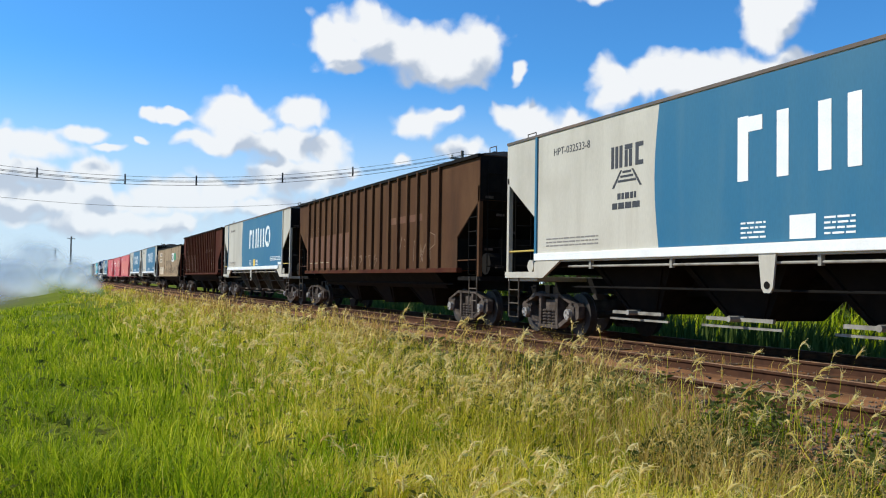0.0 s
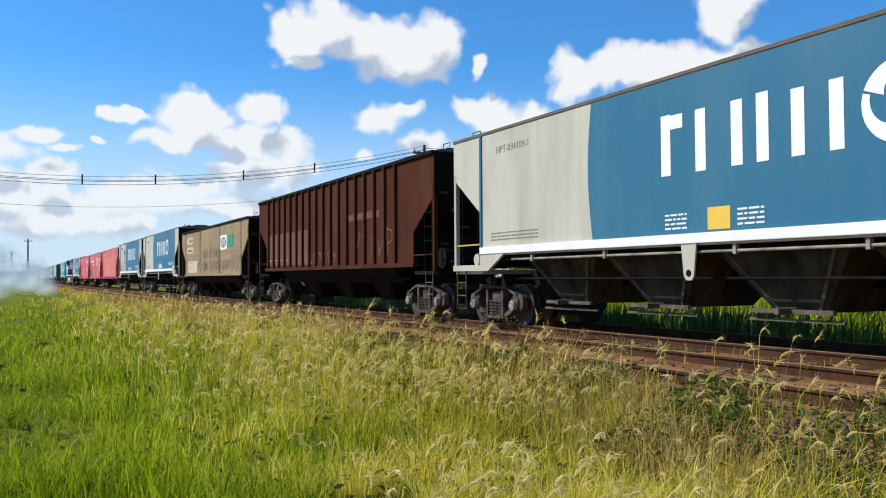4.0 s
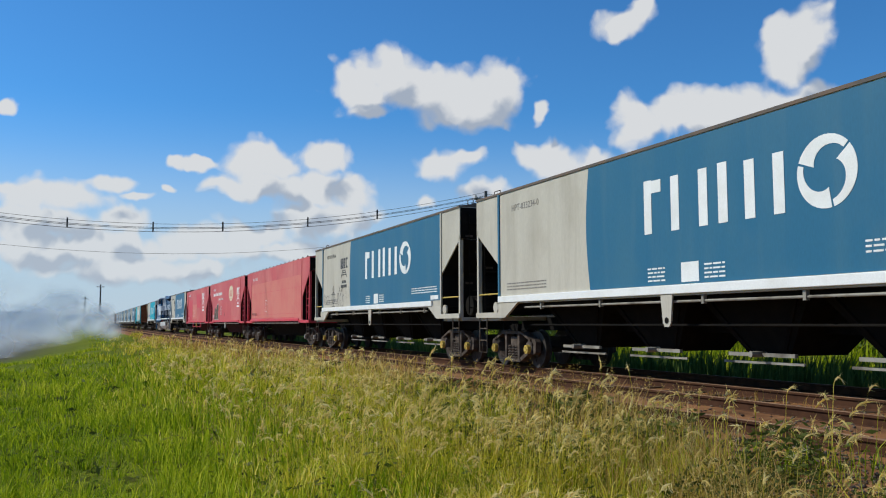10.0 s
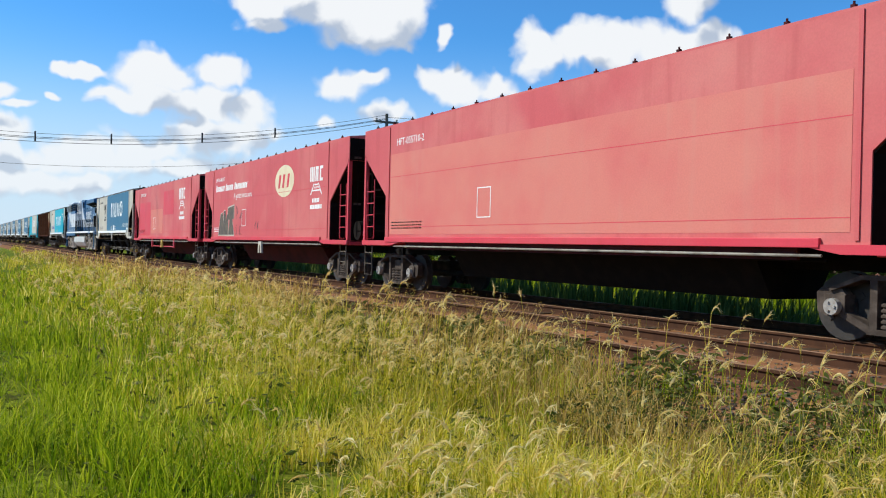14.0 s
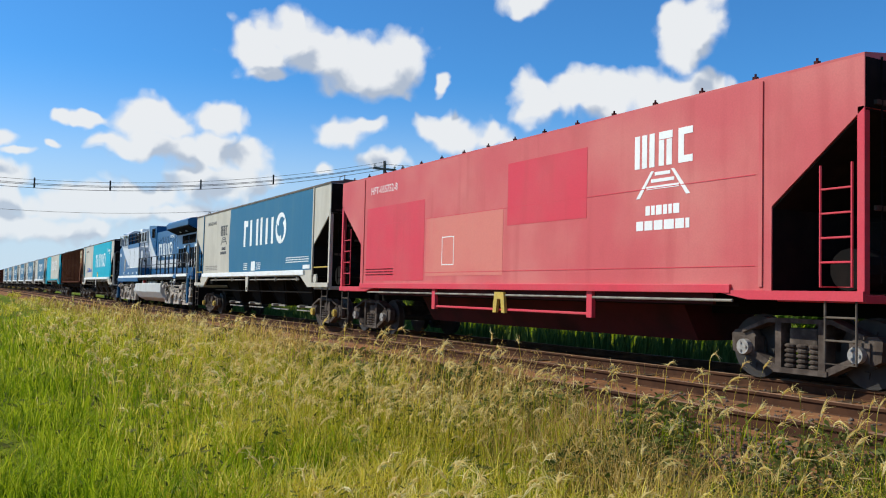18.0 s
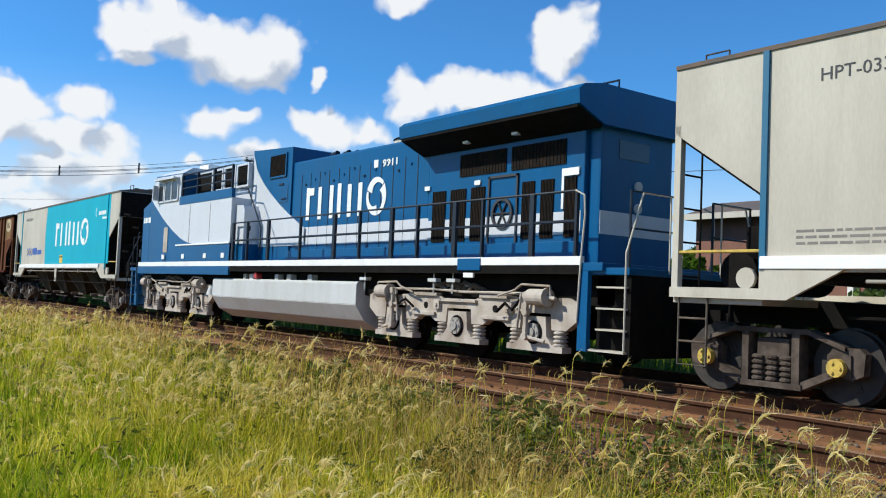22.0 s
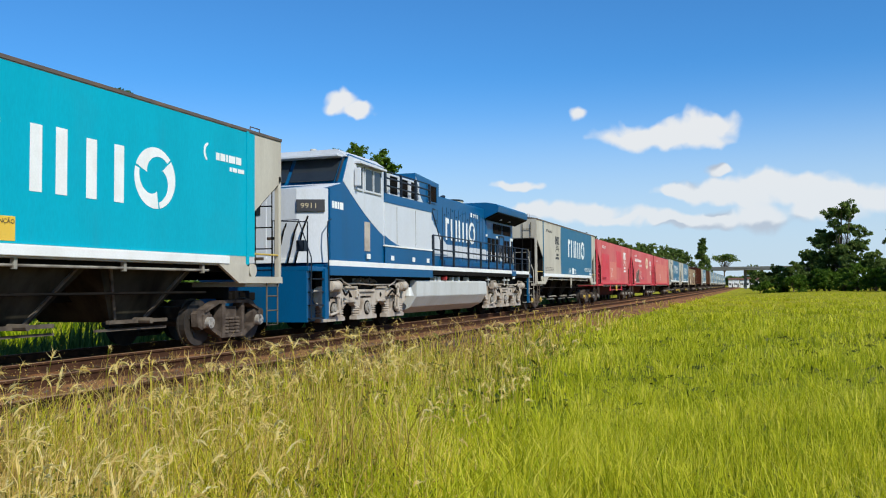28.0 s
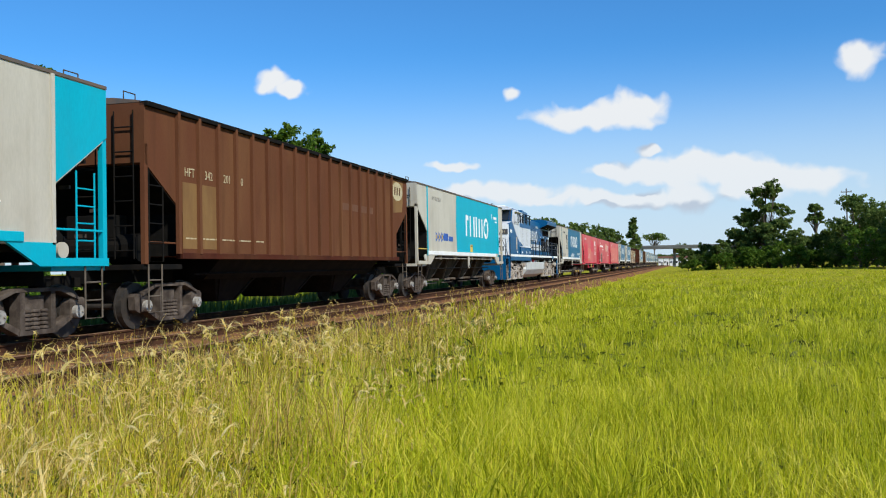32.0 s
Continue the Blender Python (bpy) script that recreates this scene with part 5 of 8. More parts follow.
def lease_mark(car, x, z, y, mat, w=1.25):
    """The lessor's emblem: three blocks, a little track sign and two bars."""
    k = w / 1.25
    def block(name, outline):
        part(name, plate(B(), [(x + p * k, z + q * k) for p, q in outline], y - 0.004, y + 0.001), mat, car)
    for a in (0.0, 0.16, 0.32, 0.52, 0.68):
        block("emblem_block", [(a, 0.55), (a + 0.11, 0.55), (a + 0.11, 0.93 if a > 0.5 else 1.05), (a, 0.93 if a > 0.5 else 1.05)])
    block("emblem_block", [(0.52, 0.94), (0.8, 0.94), (0.8, 1.05), (0.52, 1.05)])
    block("emblem_block", [(0.92, 0.55), (1.2, 0.55), (1.2, 0.65), (1.03, 0.65), (1.03, 0.95), (1.2, 0.95), (1.2, 1.05), (0.92, 1.05)])
    for zz, hw in ((0.42, 0.16), (0.32, 0.24), (0.22, 0.34)):
        block("emblem_bar", [(0.6 - hw, zz), (0.6 + hw, zz), (0.6 + hw, zz + 0.05), (0.6 - hw, zz + 0.05)])
    for d in (-1, 1):
        block("emblem_rail", [(0.6 + d * 0.18, 0.49), (0.6 + d * 0.24, 0.49), (0.6 + d * 0.56, 0.1), (0.6 + d * 0.48, 0.1)])
    lines(car, x + 0.25 * k, z - 0.02, 0.7 * k, 1, y, mat, th=0.14 * k, seed=4)
    lines(car, x + 0.05 * k, z - 0.24 * k, 1.1 * k, 1, y, mat, th=0.14 * k, seed=5)


def scrawl(car, x, z, w, h, y, mat, seed, n=4):
    """Spray-can strokes of no legible word."""
    rr = random.Random(seed)
    bm = B()
    for i in range(n):
        p = Vector((x + w * (i + rr.uniform(0.1, 0.5)) / n, y, z + rr.uniform(0, h * 0.3)))
        for j in range(4):
            q = Vector((x + w * (i + rr.uniform(0, 1)) / n, y, z + rr.uniform(0, h)))
            rod(bm, p, q, 0.013, 5)
            p = q
    for v in bm.verts:
        v.co.y = y - 0.003 + (v.co.y - y) * 0.1
    tagged(part("spray_scrawl", bm, mat, car), kind="stuff")


STROKES = {
    "A": "0,0 .5,1 1,0|.2,.4 .8,.4", "C": ".95,.85 .6,1 .2,.85 .05,.5 .2,.12 .6,0 .95,.15", "E": ".9,1 .05,1 .05,0 .9,0|.05,.52 .7,.52",
    "G": ".95,.85 .5,1 .1,.8 .05,.4 .3,.02 .8,.05 .92,.42 .55,.42", "I": ".5,0 .5,1", "J": "1,1 .3,1|.7,1 .7,.2 .4,0 .1,.2", "M": "0,0 .12,1 .5,.4 .88,1 1,0",
    "N": "0,0 .05,1 .9,0 .95,1", "O": ".5,1 .12,.8 .05,.35 .4,0 .85,.15 .95,.65 .5,1", "Q": ".5,1 .1,.75 .08,.3 .45,.02 .85,.2 .92,.7 .5,1|.55,.35 1,-.12",
    "R": ".05,0 .08,1 .6,1 .85,.75 .55,.5 .08,.48|.45,.5 .95,0", "S": ".9,.9 .4,1 .1,.75 .5,.52 .9,.28 .5,0 .05,.12", "T": "0,1 1,1|.5,1 .5,0", "U": ".05,1 .08,.25 .4,0 .8,.15 .9,1",
    "V": "0,1 .45,0 .95,1", "?": ".1,.8 .4,1 .8,.85 .75,.6 .45,.4 .45,.22|.45,.05 .47,0", ".": ".3,0 .36,.04"}


def spray(car, body, x, z, w, h, y, mat, seed, r=0.017, slant=0.0):
    """Words sprayed by a loose arm: each capital is one stroke or two, and no two are alike."""
    rr = random.Random(seed)
    bm = B()
    step = w / len(body)
    for i, ch in enumerate(body):
        if ch == " ":
            continue
        dz, sx, sz = rr.uniform(-0.06, 0.06) * h, step * rr.uniform(0.66, 0.82), h * rr.uniform(0.9, 1.12)
        for stroke in STROKES[ch].split("|"):
            pts = []
            for p in stroke.split():
                u, v = (float(q) for q in p.split(","))
                pts.append(Vector((x + i * step + (u + rr.uniform(-0.04, 0.04)) * sx + slant * v * h, 0, z + dz + (v + rr.uniform(-0.03, 0.03)) * sz)))
            tube(bm, pts, r * rr.uniform(0.85, 1.2), 6)
    for v in bm.verts:
        v.co.y = y + max(-0.0015, min(0.0015, v.co.y * 0.1))
    bmesh.ops.recalc_face_normals(bm, faces=bm.faces[:])
    return tagged(part("spray_writing", bm, mat, car, "loose black spray writing"), kind="stuff")


def painted_hopper(label, paint=None, number="", lease=False, prints=True, capmat=None, endteal=False, x_left=-2.5, x_right=6.58, placard=None, mark=(0, 2.61), chute_mat=None, group="grain hopper wagons"):
    """A smooth-sided covered hopper in grey with one big painted field."""
    L, W = 7.95, 1.5
    paint = paint or BLUE
    car = tagged(new("hopper_wagon"), label, "hopper wagon", group)
    part("body", plate(B(), side_outline(L, 4.16, 1.5, 1.3, 3.3, 2.42), -W, W), GREY, car, "grey hopper body")
    y = -W - 0.004
    n = 10
    left = [(x_left - 0.12 * math.sin(math.pi * k / n), 1.69 + (4.12 - 1.69) * k / n) for k in range(n + 1)]
    part("painted_field", plate(B(), left + [(x_right, 4.12), (x_right, 1.69)], y, -W + 0.02), paint, car, "large painted colour field")
    part("side_sill", bbox(-6.64, 5.95, -W - 0.05, -W + 0.1, 1.53, 1.68, 0.012), TEAL if endteal else WHITE, car, "painted side sill")
    part("side_sill", bbox(-6.64, 5.95, W - 0.1, W + 0.05, 1.53, 1.68, 0.012), GREY, car)
    for s in (-1, 1):
        o = [(s * 5.6, 1.53), (s * 6.65, 1.53), (s * 6.65, 1.30), (s * 7.95, 1.30), (s * 7.95, 1.17), (s * 6.3, 1.17)]
        for ys in (-1, 1):
            part("end_bracket", plate(B(), o, ys * W - 0.03, ys * W + 0.03), TEAL if endteal else GREY, car)
        part("seam_strip", bbox(s * 6.62 - 0.04, s * 6.62 + 0.04, -W - 0.03, -W, 1.5, 4.14), paint if s * 6.62 + 0.04 < x_right else GREY, car)
        handrail(car, L, W, 1.75, CAPM if not endteal else TEAL, s)
        bm = B()
        disc(bm, (s * 6.85, -W + 0.02, 1.42), 0.13, 0.05, 16)
        part("brake_wheel", bm, GREY, car)
    wagon_base(car, L, W, GREY, capmat or CAPG, 6.75, post_mat=TEAL if endteal else GREY)
    if endteal:
        part("teal_end", plate(B(), [(6.66, 4.12), (L, 4.12), (L, 3.32), (6.66, 2.45)], y, -W + 0.02), TEAL, car)
        for s in (1,):
            ladder(car, L - 0.75, L - 0.3, -W + 0.02, 1.3, 2.7, TEAL, 5)
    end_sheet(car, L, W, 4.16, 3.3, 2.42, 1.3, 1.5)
    roof(car, L, W, 4.16, 0.16, ROOFM, rim=ROOFM)
    # Sunlit chutes take CHUTE; the others take black, their shade in the colour.
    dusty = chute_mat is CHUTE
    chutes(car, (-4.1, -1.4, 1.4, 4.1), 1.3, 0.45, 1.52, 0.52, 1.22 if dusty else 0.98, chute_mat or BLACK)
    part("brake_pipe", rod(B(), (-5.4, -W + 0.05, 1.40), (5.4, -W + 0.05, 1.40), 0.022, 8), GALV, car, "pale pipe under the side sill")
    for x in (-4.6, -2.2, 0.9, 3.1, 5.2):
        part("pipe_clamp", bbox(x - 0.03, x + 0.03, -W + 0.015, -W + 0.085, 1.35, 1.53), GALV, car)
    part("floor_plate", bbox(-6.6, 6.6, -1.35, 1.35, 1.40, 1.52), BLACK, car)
    part("side_bracket", plate(B(), [(-0.17, 1.55), (0.17, 1.55), (0.11, 1.04), (0.06, 0.97), (-0.06, 0.97), (-0.11, 1.04)], -W - 0.03, -W), GREY, car)
    # Black disc paints the shade inside the bracket's hole.
    part("bracket_hole", disc(B(), (0.0, -W - 0.031, 1.08), 0.055, 0.012, 14), BLACK, car)
    wordmark(car, mark[0], mark[1], 0.96, y - 0.002, WHITE)
    if lease:
        lease_mark(car, -3.9, 2.72, -W - 0.001, INK, 1.0)
    if number:
        text(number, 0.215, -5.95, 3.66, -W - 0.003, INK if lease else INKG, car, "wagon_number", 1.05)
    if prints:
        if paint is BLUE:
            lines(car, -6.2, 1.98, 1.9, 3, -W - 0.001, INKG, seed=2)
        if paint is BLUE:
            lines(car, -0.55, 2.0, 0.5, 4, y - 0.002, WHITE, seed=3)
            lines(car, 1.0, 2.0, 0.5, 4, y - 0.002, WHITE, seed=6)
            lines(car, 4.2, 2.1, 2.1, 3, y - 0.002, WHITE, seed=7)
            part("small_plate", bbox(5.8, 6.4, y - 0.006, y, 1.72, 1.84), WHITE, car)
        part("card_holder", bbox(0.40, 0.86, y - 0.006, y, 1.72, 2.05, 0.003), placard or WHITE, car, "paper card holder")
    return car


def ribbed_hopper(label, mat, number="", patch=True, emblem=False, capmat=None, half=8.45, shift=0.0, group="grain hopper wagons"):
    """A rust-brown covered hopper with pressed vertical ribs and deep discharge hoppers."""
    L, W = half, 1.45
    car = tagged(new("hopper_wagon"), label, "hopper wagon", group)
    part("body", plate(B(), side_outline(L, 4.14, 1.36, 1.25, 3.05, 2.2), -W, W), mat, car, "brown hopper body")
    n = round((2 * L - 2.4) / 0.764) + 1
    for k in range(18):
        x = shift - (n - 1) * 0.382 + k * 0.764
        for s in (-1, 1):
            part("rib", plate(B(), [(x - 0.045, 1.4), (x + 0.045, 1.4), (x + 0.045, 4.12), (x - 0.045, 4.12)], s * (W + 0.075), s * W), mat, car)
    part("side_sill", bbox(-L + 1.15, L - 1.15, -W - 0.06, -W + 0.1, 1.30, 1.42, 0.01), DARKRUST, car)
    part("side_sill", bbox(-L + 1.15, L - 1.15, W - 0.1, W + 0.06, 1.30, 1.42, 0.01), DARKRUST, car)
    part("top_rail", bbox(-L, L, -W - 0.07, -W + 0.1, 4.08, 4.17, 0.01), BLACK, car, "black top rail")
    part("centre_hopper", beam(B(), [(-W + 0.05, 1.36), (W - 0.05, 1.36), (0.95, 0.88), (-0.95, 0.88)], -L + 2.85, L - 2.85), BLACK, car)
    for s in (-1, 1):
        handrail(car, L, W, 1.6, mat, s)
        ladder(car, s * (L - 0.6), s * (L - 0.15), -W + 0.02, 1.25, 3.0, BLACK, 5)
    wagon_base(car, L, W, mat, capmat or CAPG, L - 1.35)
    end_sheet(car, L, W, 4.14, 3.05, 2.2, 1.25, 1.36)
    roof(car, L, W - 0.1, 4.15, 0.14, ROOFM)
    chutes(car, (-3.4, 0.0, 3.4), 1.1, 0.45, 1.0, 0.36, 0.9, BLACK, gate=False)
    if patch:
        if emblem:
            part("faded_patch", bbox(-L + 1.25, -L + 2.75, -W - 0.004, -W, 1.5, 2.8), RUST_OCHRE, car, "ochre stained lower panels")
        else:
            part("faded_patch", bbox(-L + 1.25, -L + 6.8, -W - 0.004, -W, 1.5, 2.72), RUST_PALE, car, "bleached lower panels")
    if number:
        for k, ch in enumerate(number.split()):
            text(ch, 0.25, -L + 1.32 + k * 0.764, 2.92, -W - 0.006, CREAM, car, "wagon_number", 0.85)
    lines(car, -L + 1.35, 1.72, 3.4, 1, -W - 0.002, CREAM, seed=9)
    if patch and not emblem:
        scrawl(car, -L + 5.2, 1.5, 4.6, 0.4, -W - 0.002, SCRATCH, 91, 9)
        scrawl(car, L - 5.6, 1.6, 3.0, 0.8, -W - 0.002, SCRATCH, 92, 5)
    if patch:
        part("faded_patch", bbox(L - 6.2, L - 3.6, -W - 0.003, -W, 2.75, 2.95), RUST_PALE, car)
    if emblem:
        bm = B()
        bmesh.ops.create_circle(bm, cap_ends=True, segments=24, radius=0.57, matrix=pose(L - 1.08, -W - 0.004, 3.66, 90) @ Matrix.Diagonal((1, 0.56, 1, 1)))
        part("emblem_oval", bm, CREAM, car)
        bm = B()
        for k in (L - 1.38, L - 1.12, L - 0.86):
            plate(bm, [(k - 0.05, 3.53), (k + 0.05, 3.53), (k + 0.1, 3.80), (k, 3.80)], -W - 0.010, -W - 0.005)
        part("emblem_bars", bm, RUST, car)
        part("faded_patch", plate(B(), [(L - 1.75, 2.9), (L - 0.6, 2.98), (L - 0.5, 3.3), (L - 0.45, 4.0), (L - 1.77, 4.0)], -W - 0.003, -W), RUST_OCHRE, car, "ochre stained panel")
    return car


def riveted_hopper(label):
    """An older dusty beige hopper, lower, riveted in bays, with spray writing."""
    L, W = 8.25, 1.48
    car = tagged(new("hopper_wagon"), label, "hopper wagon", "grain hopper wagons")
    part("body", plate(B(), side_outline(L, 3.66, 1.22, 1.35, 2.9, 1.9), -W, W), BEIGE, car, "dusty beige riveted body")
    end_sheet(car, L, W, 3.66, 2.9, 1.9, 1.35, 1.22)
    roof(car, L, W, 3.68, 0.14, ROOFM)
    part("roof_rim", bbox(-L, L, -W - 0.05, -W + 0.05, 3.64, 3.74, 0.01), BLACK, car)
    for z in (3.26, 2.92, 2.3, 2.26):
        part("side_strip", bbox(-6.9, 6.9, -W - 0.007, -W, z, z + 0.02), BEIGE, car)
    for x in (-6.9, -2.55, 2.45, 6.9):
        part("bay_strip", bbox(x - 0.09, x + 0.09, -W - 0.008, -W, 1.25, 3.62), BEIGE, car)
        bm = B()
        for k in range(24):
            for dx in (-0.05, 0.05):
                disc(bm, (x + dx, -W - 0.022, 1.32 + k * 0.098), 0.017, 0.02, 6)
        for k in range(10):
            for s in (-1, 1):
                disc(bm, (x + s * (0.15 + k * 0.09), -W - 0.006, 2.05 - k * 0.075), 0.017, 0.02, 6)
        tagged(part("rivets", bm, DARKRUST, car, "rows of rivet heads"), kind="stuff")
    part("side_sill", bbox(-6.9, 6.9, -W - 0.05, -W + 0.1, 1.16, 1.26, 0.01), BEIGE, car)
    part("pale_panel", bbox(-6.5, -4.7, -W - 0.004, -W, 2.98, 3.35), BEIGE_PALE, car)
    part("pale_panel", bbox(-6.5, -4.6, -W - 0.004, -W, 2.45, 2.80), BEIGE_PALE, car)
    part("pale_panel", bbox(-6.3, -3.4, -W - 0.004, -W, 1.35, 2.0), BEIGE_PALE, car)
    lines(car, -5.9, 3.24, 1.1, 1, -W - 0.005, INKG, th=0.16, seed=21)
    text("HFT 841.224-3", 0.22, -6.2, 2.53, -W - 0.007, DUSTY, car, "wagon_number")
    lines(car, -6.1, 1.9, 1.6, 3, -W - 0.005, BEIGE, gap=0.16, seed=22)
    part("emblem_panel", bbox(2.62, 4.05, -W - 0.018, -W, 2.42, 3.12), WHITE, car, "white emblem panel")
    part("emblem_panel", bbox(4.05, 5.35, -W - 0.018, -W, 2.52, 3.10), GREENM, car, "green emblem panel")
    bm = B()
    bmesh.ops.create_circle(bm, cap_ends=True, segments=24, radius=0.62, matrix=pose(3.3, -W - 0.021, 2.77, 90) @ Matrix.Diagonal((1, 0.42, 1, 1)))
    part("emblem_oval", bm, INKG, car)
    bm = B()
    for k in (2.95, 3.22, 3.5):
        plate(bm, [(k - 0.05, 2.62), (k + 0.05, 2.62), (k + 0.15, 2.93), (k + 0.05, 2.93)], -W - 0.026, -W - 0.022)
    part("emblem_bars", bm, WHITE, car)
    spray(car, "QUEM TE JUROU", -1.55, 2.10, 3.75, 0.42, -W - 0.0095, SPRAY, 5)
    spray(car, "AMOR TA CONTIGO AGORA??", -1.6, 1.46, 6.5, 0.44, -W - 0.0095, SPRAY, 6)
    scrawl(car, 4.4, 1.4, 2.2, 0.8, -W - 0.005, SPRAY, 31, 4)
    scrawl(car, 5.0, 2.6, 1.6, 0.7, -W - 0.005, INKG, 33, 3)
    scrawl(car, -3.6, 1.5, 1.6, 0.6, -W - 0.005, INKG, 34, 3)
    for s in (-1, 1):
        ladder(car, s * (L - 0.6), s * (L - 0.15), -W + 0.02, 1.2, 3.4, BLACK, 6)
    wagon_base(car, L, W, DARKRUST, CAPG, 6.9, platform=1.15)
    part("centre_hopper", beam(B(), [(-W + 0.05, 1.2), (W - 0.05, 1.2), (0.95, 0.8), (-0.95, 0.8)], -5.4, 5.4), BLACK, car)
    chutes(car, (-2.8, 0.6, 3.6), 1.0, 0.45, 0.95, 0.35, 0.9, BLACK, gate=False)
    return car


def red_hopper(label, kind):
    L, W = 8.02, 1.5
    car = tagged(new("hopper_wagon"), label, "hopper wagon", "red hopper wagons")
    part("body", plate(B(), side_outline(L, 4.0, 1.2, 1.35, 3.38, 2.3), -W, W), RED, car, "faded red body")
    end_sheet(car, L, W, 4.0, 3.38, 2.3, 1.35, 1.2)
    roof(car, L, W, 4.0, 0.13, RED, hatch=False)
    bm = B()
    for k in range(16):
        x = -7.4 + k * 0.98
        box(bm, x - 0.03, x + 0.03, -W + 0.05, -W + 0.11, 4.03, 4.09)
        rod(bm, (x, -W + 0.08, 4.08), (x, -W + 0.08, 4.13), 0.016, 6)
    tagged(part("hatch_clamps", bm, RED_DARK, car), kind="stuff")
    part("side_sill", bbox(-6.6, 6.0, -W - 0.05, -W + 0.1, 1.16, 1.28, 0.01), RED_PATCH, car)
    for s in (-1, 1):
        part("end_bracket", plate(B(), [(s * 5.6, 1.2), (s * 8.02, 1.2), (s * 8.02, 1.08), (s * 6.3, 1.08)], -W - 0.03, -W + 0.03), RED_PATCH, car)
        part("seam_strip", bbox(s * 6.5 - 0.03, s * 6.5 + 0.03, -W - 0.02, -W, 1.25, 3.98), RED, car)
        ladder(car, s * (L - 0.62), s * (L - 0.18), -W + 0.02, 1.25, 2.75, RED_PATCH, 5)
    part("lower_band", bbox(-5.6, 5.6, -W + 0.06, -W + 0.12, 1.00, 1.16), RED_DARK, car, "dark red band under the sill")
    part("brake_pipe", rod(B(), (-6.2, -W + 0.02, 1.06), (6.0, -W + 0.02, 1.06), 0.02, 8), GALV, car, "pale pipe under the side sill")
    wagon_base(car, L, W, RED, CAPG, 6.8, platform=1.16, post_mat=RED_PATCH)
    # The low hopper's shade is in its colour, black on the plain wagon.
    part("centre_hopper", beam(B(), [(-0.95, 1.2), (0.95, 1.2), (0.5, 0.42), (-0.5, 0.42)], -4.4, 4.4), BLACK if kind == "plain" else RED_DARK, car, "low discharge hopper, its shade painted dark")
    if kind == "lease":
        bm = B()
        rod(bm, (-2.6, -W + 0.05, 0.78), (2.9, -W + 0.05, 0.78), 0.025, 6)
        for x in (-2.6, 2.9):
            box(bm, x - 0.07, x + 0.07, -W, -W + 0.08, 0.72, 1.2)
        part("side_bar", bm, RED_PATCH, car)
    yoke = CAPM if kind == "lease" else GREY
    if kind != "plain":
        part("side_yoke", plate(B(), [(-0.02, 1.12), (0.3, 1.12), (0.36, 0.72), (0.24, 0.72), (0.2, 0.98), (0.08, 0.98), (0.04, 0.72), (-0.08, 0.72)], -W - 0.03, -W + 0.03), yoke, car)
    y = -W - 0.004
    for z in (1.52, 2.74):
        part("weld_seam", bbox(-6.4, 6.4, -W - 0.0055, -W, z, z + 0.012), RED_PATCH, car)
    bm = B()
    for a in ((-2.25, -1.72, 1.68, 1.70), (-2.25, -1.72, 2.28, 2.30), (-2.25, -2.23, 1.70, 2.28), (-1.74, -1.72, 1.70, 2.28)):
        box(bm, a[0], a[1], y - 0.003, -W + 0.001, a[2], a[3])
    part("panel_frame", bm, WHITE, car)
    lines(car, -6.3, 1.65, 1.6, 3, -W - 0.001, WHITE, seed=12)
    if kind == "lease":
        text("HFT-055752-8", 0.26, -6.1, 3.55, -W - 0.002, WHITE, car, "wagon_number")
        part("repaint_patch", bbox(0.35, 2.8, y, -W + 0.01, 2.4, 3.6), RED_PATCH, car, "fresh red repaint")
        part("repaint_patch", bbox(-6.3, -3.1, y, -W + 0.01, 1.35, 3.2), RED_PATCH, car)
        part("bleached_patch", bbox(-3.0, 0.2, y, -W + 0.01, 1.45, 2.75), RED_PALE, car)
        lease_mark(car, 4.0, 2.5, -W - 0.001, WHITE, 1.3)
    elif kind == "oval":
        text("HFT-054819-7", 0.22, -6.1, 3.5, -W - 0.002, WHITE, car, "wagon_number")
        rr = random.Random(13)
        bx = -6.1
        for word in (7, 6, 9):                     # the owner's name, as slanted bars
            for k in range(word):
                w, tall = rr.uniform(0.11, 0.17), 0.27 if k == 0 else 0.21
                part("name_bar", plate(B(), [(bx, 3.1), (bx + w, 3.1), (bx + w + 0.06, 3.1 + tall), (bx + 0.06, 3.1 + tall)], -W - 0.004, -W + 0.001), WHITE, car)
                bx += w + 0.05
            bx += 0.17
        text("A gente nunca para.", 0.3, -3.4, 2.75, -W - 0.002, WHITE, car, "slogan")
        bm = B()
        bmesh.ops.create_circle(bm, cap_ends=True, segments=32, radius=0.95, matrix=pose(2.6, y - 0.001, 3.1, 90) @ Matrix.Diagonal((1, 0.55, 1, 1)))
        part("emblem_oval", bm, OVAL, car, "pale oval emblem")
        bm = B()
        for k in (2.1, 2.5, 2.95):
            plate(bm, [(k - 0.12, 2.88), (k + 0.06, 2.88), (k + 0.18, 3.32), (k, 3.32)], y - 0.006, y - 0.002)
        part("emblem_bars", bm, RED_PATCH, car)
        blocks = ([(0.0, 0.0), (0.28, 0.82), (0.60, 0.86), (0.86, 0.0)],
                  [(0.86, 0.0), (0.74, 0.40), (0.78, 0.93), (1.00, 0.95), (1.10, 0.52), (1.22, 0.80), (1.40, 0.80), (1.42, 0.0)],
                  [(1.46, 0.0), (1.66, 0.58), (1.36, 0.60), (1.38, 1.04), (2.22, 1.12), (2.20, 0.62), (1.98, 0.60), (2.26, 0.0)])
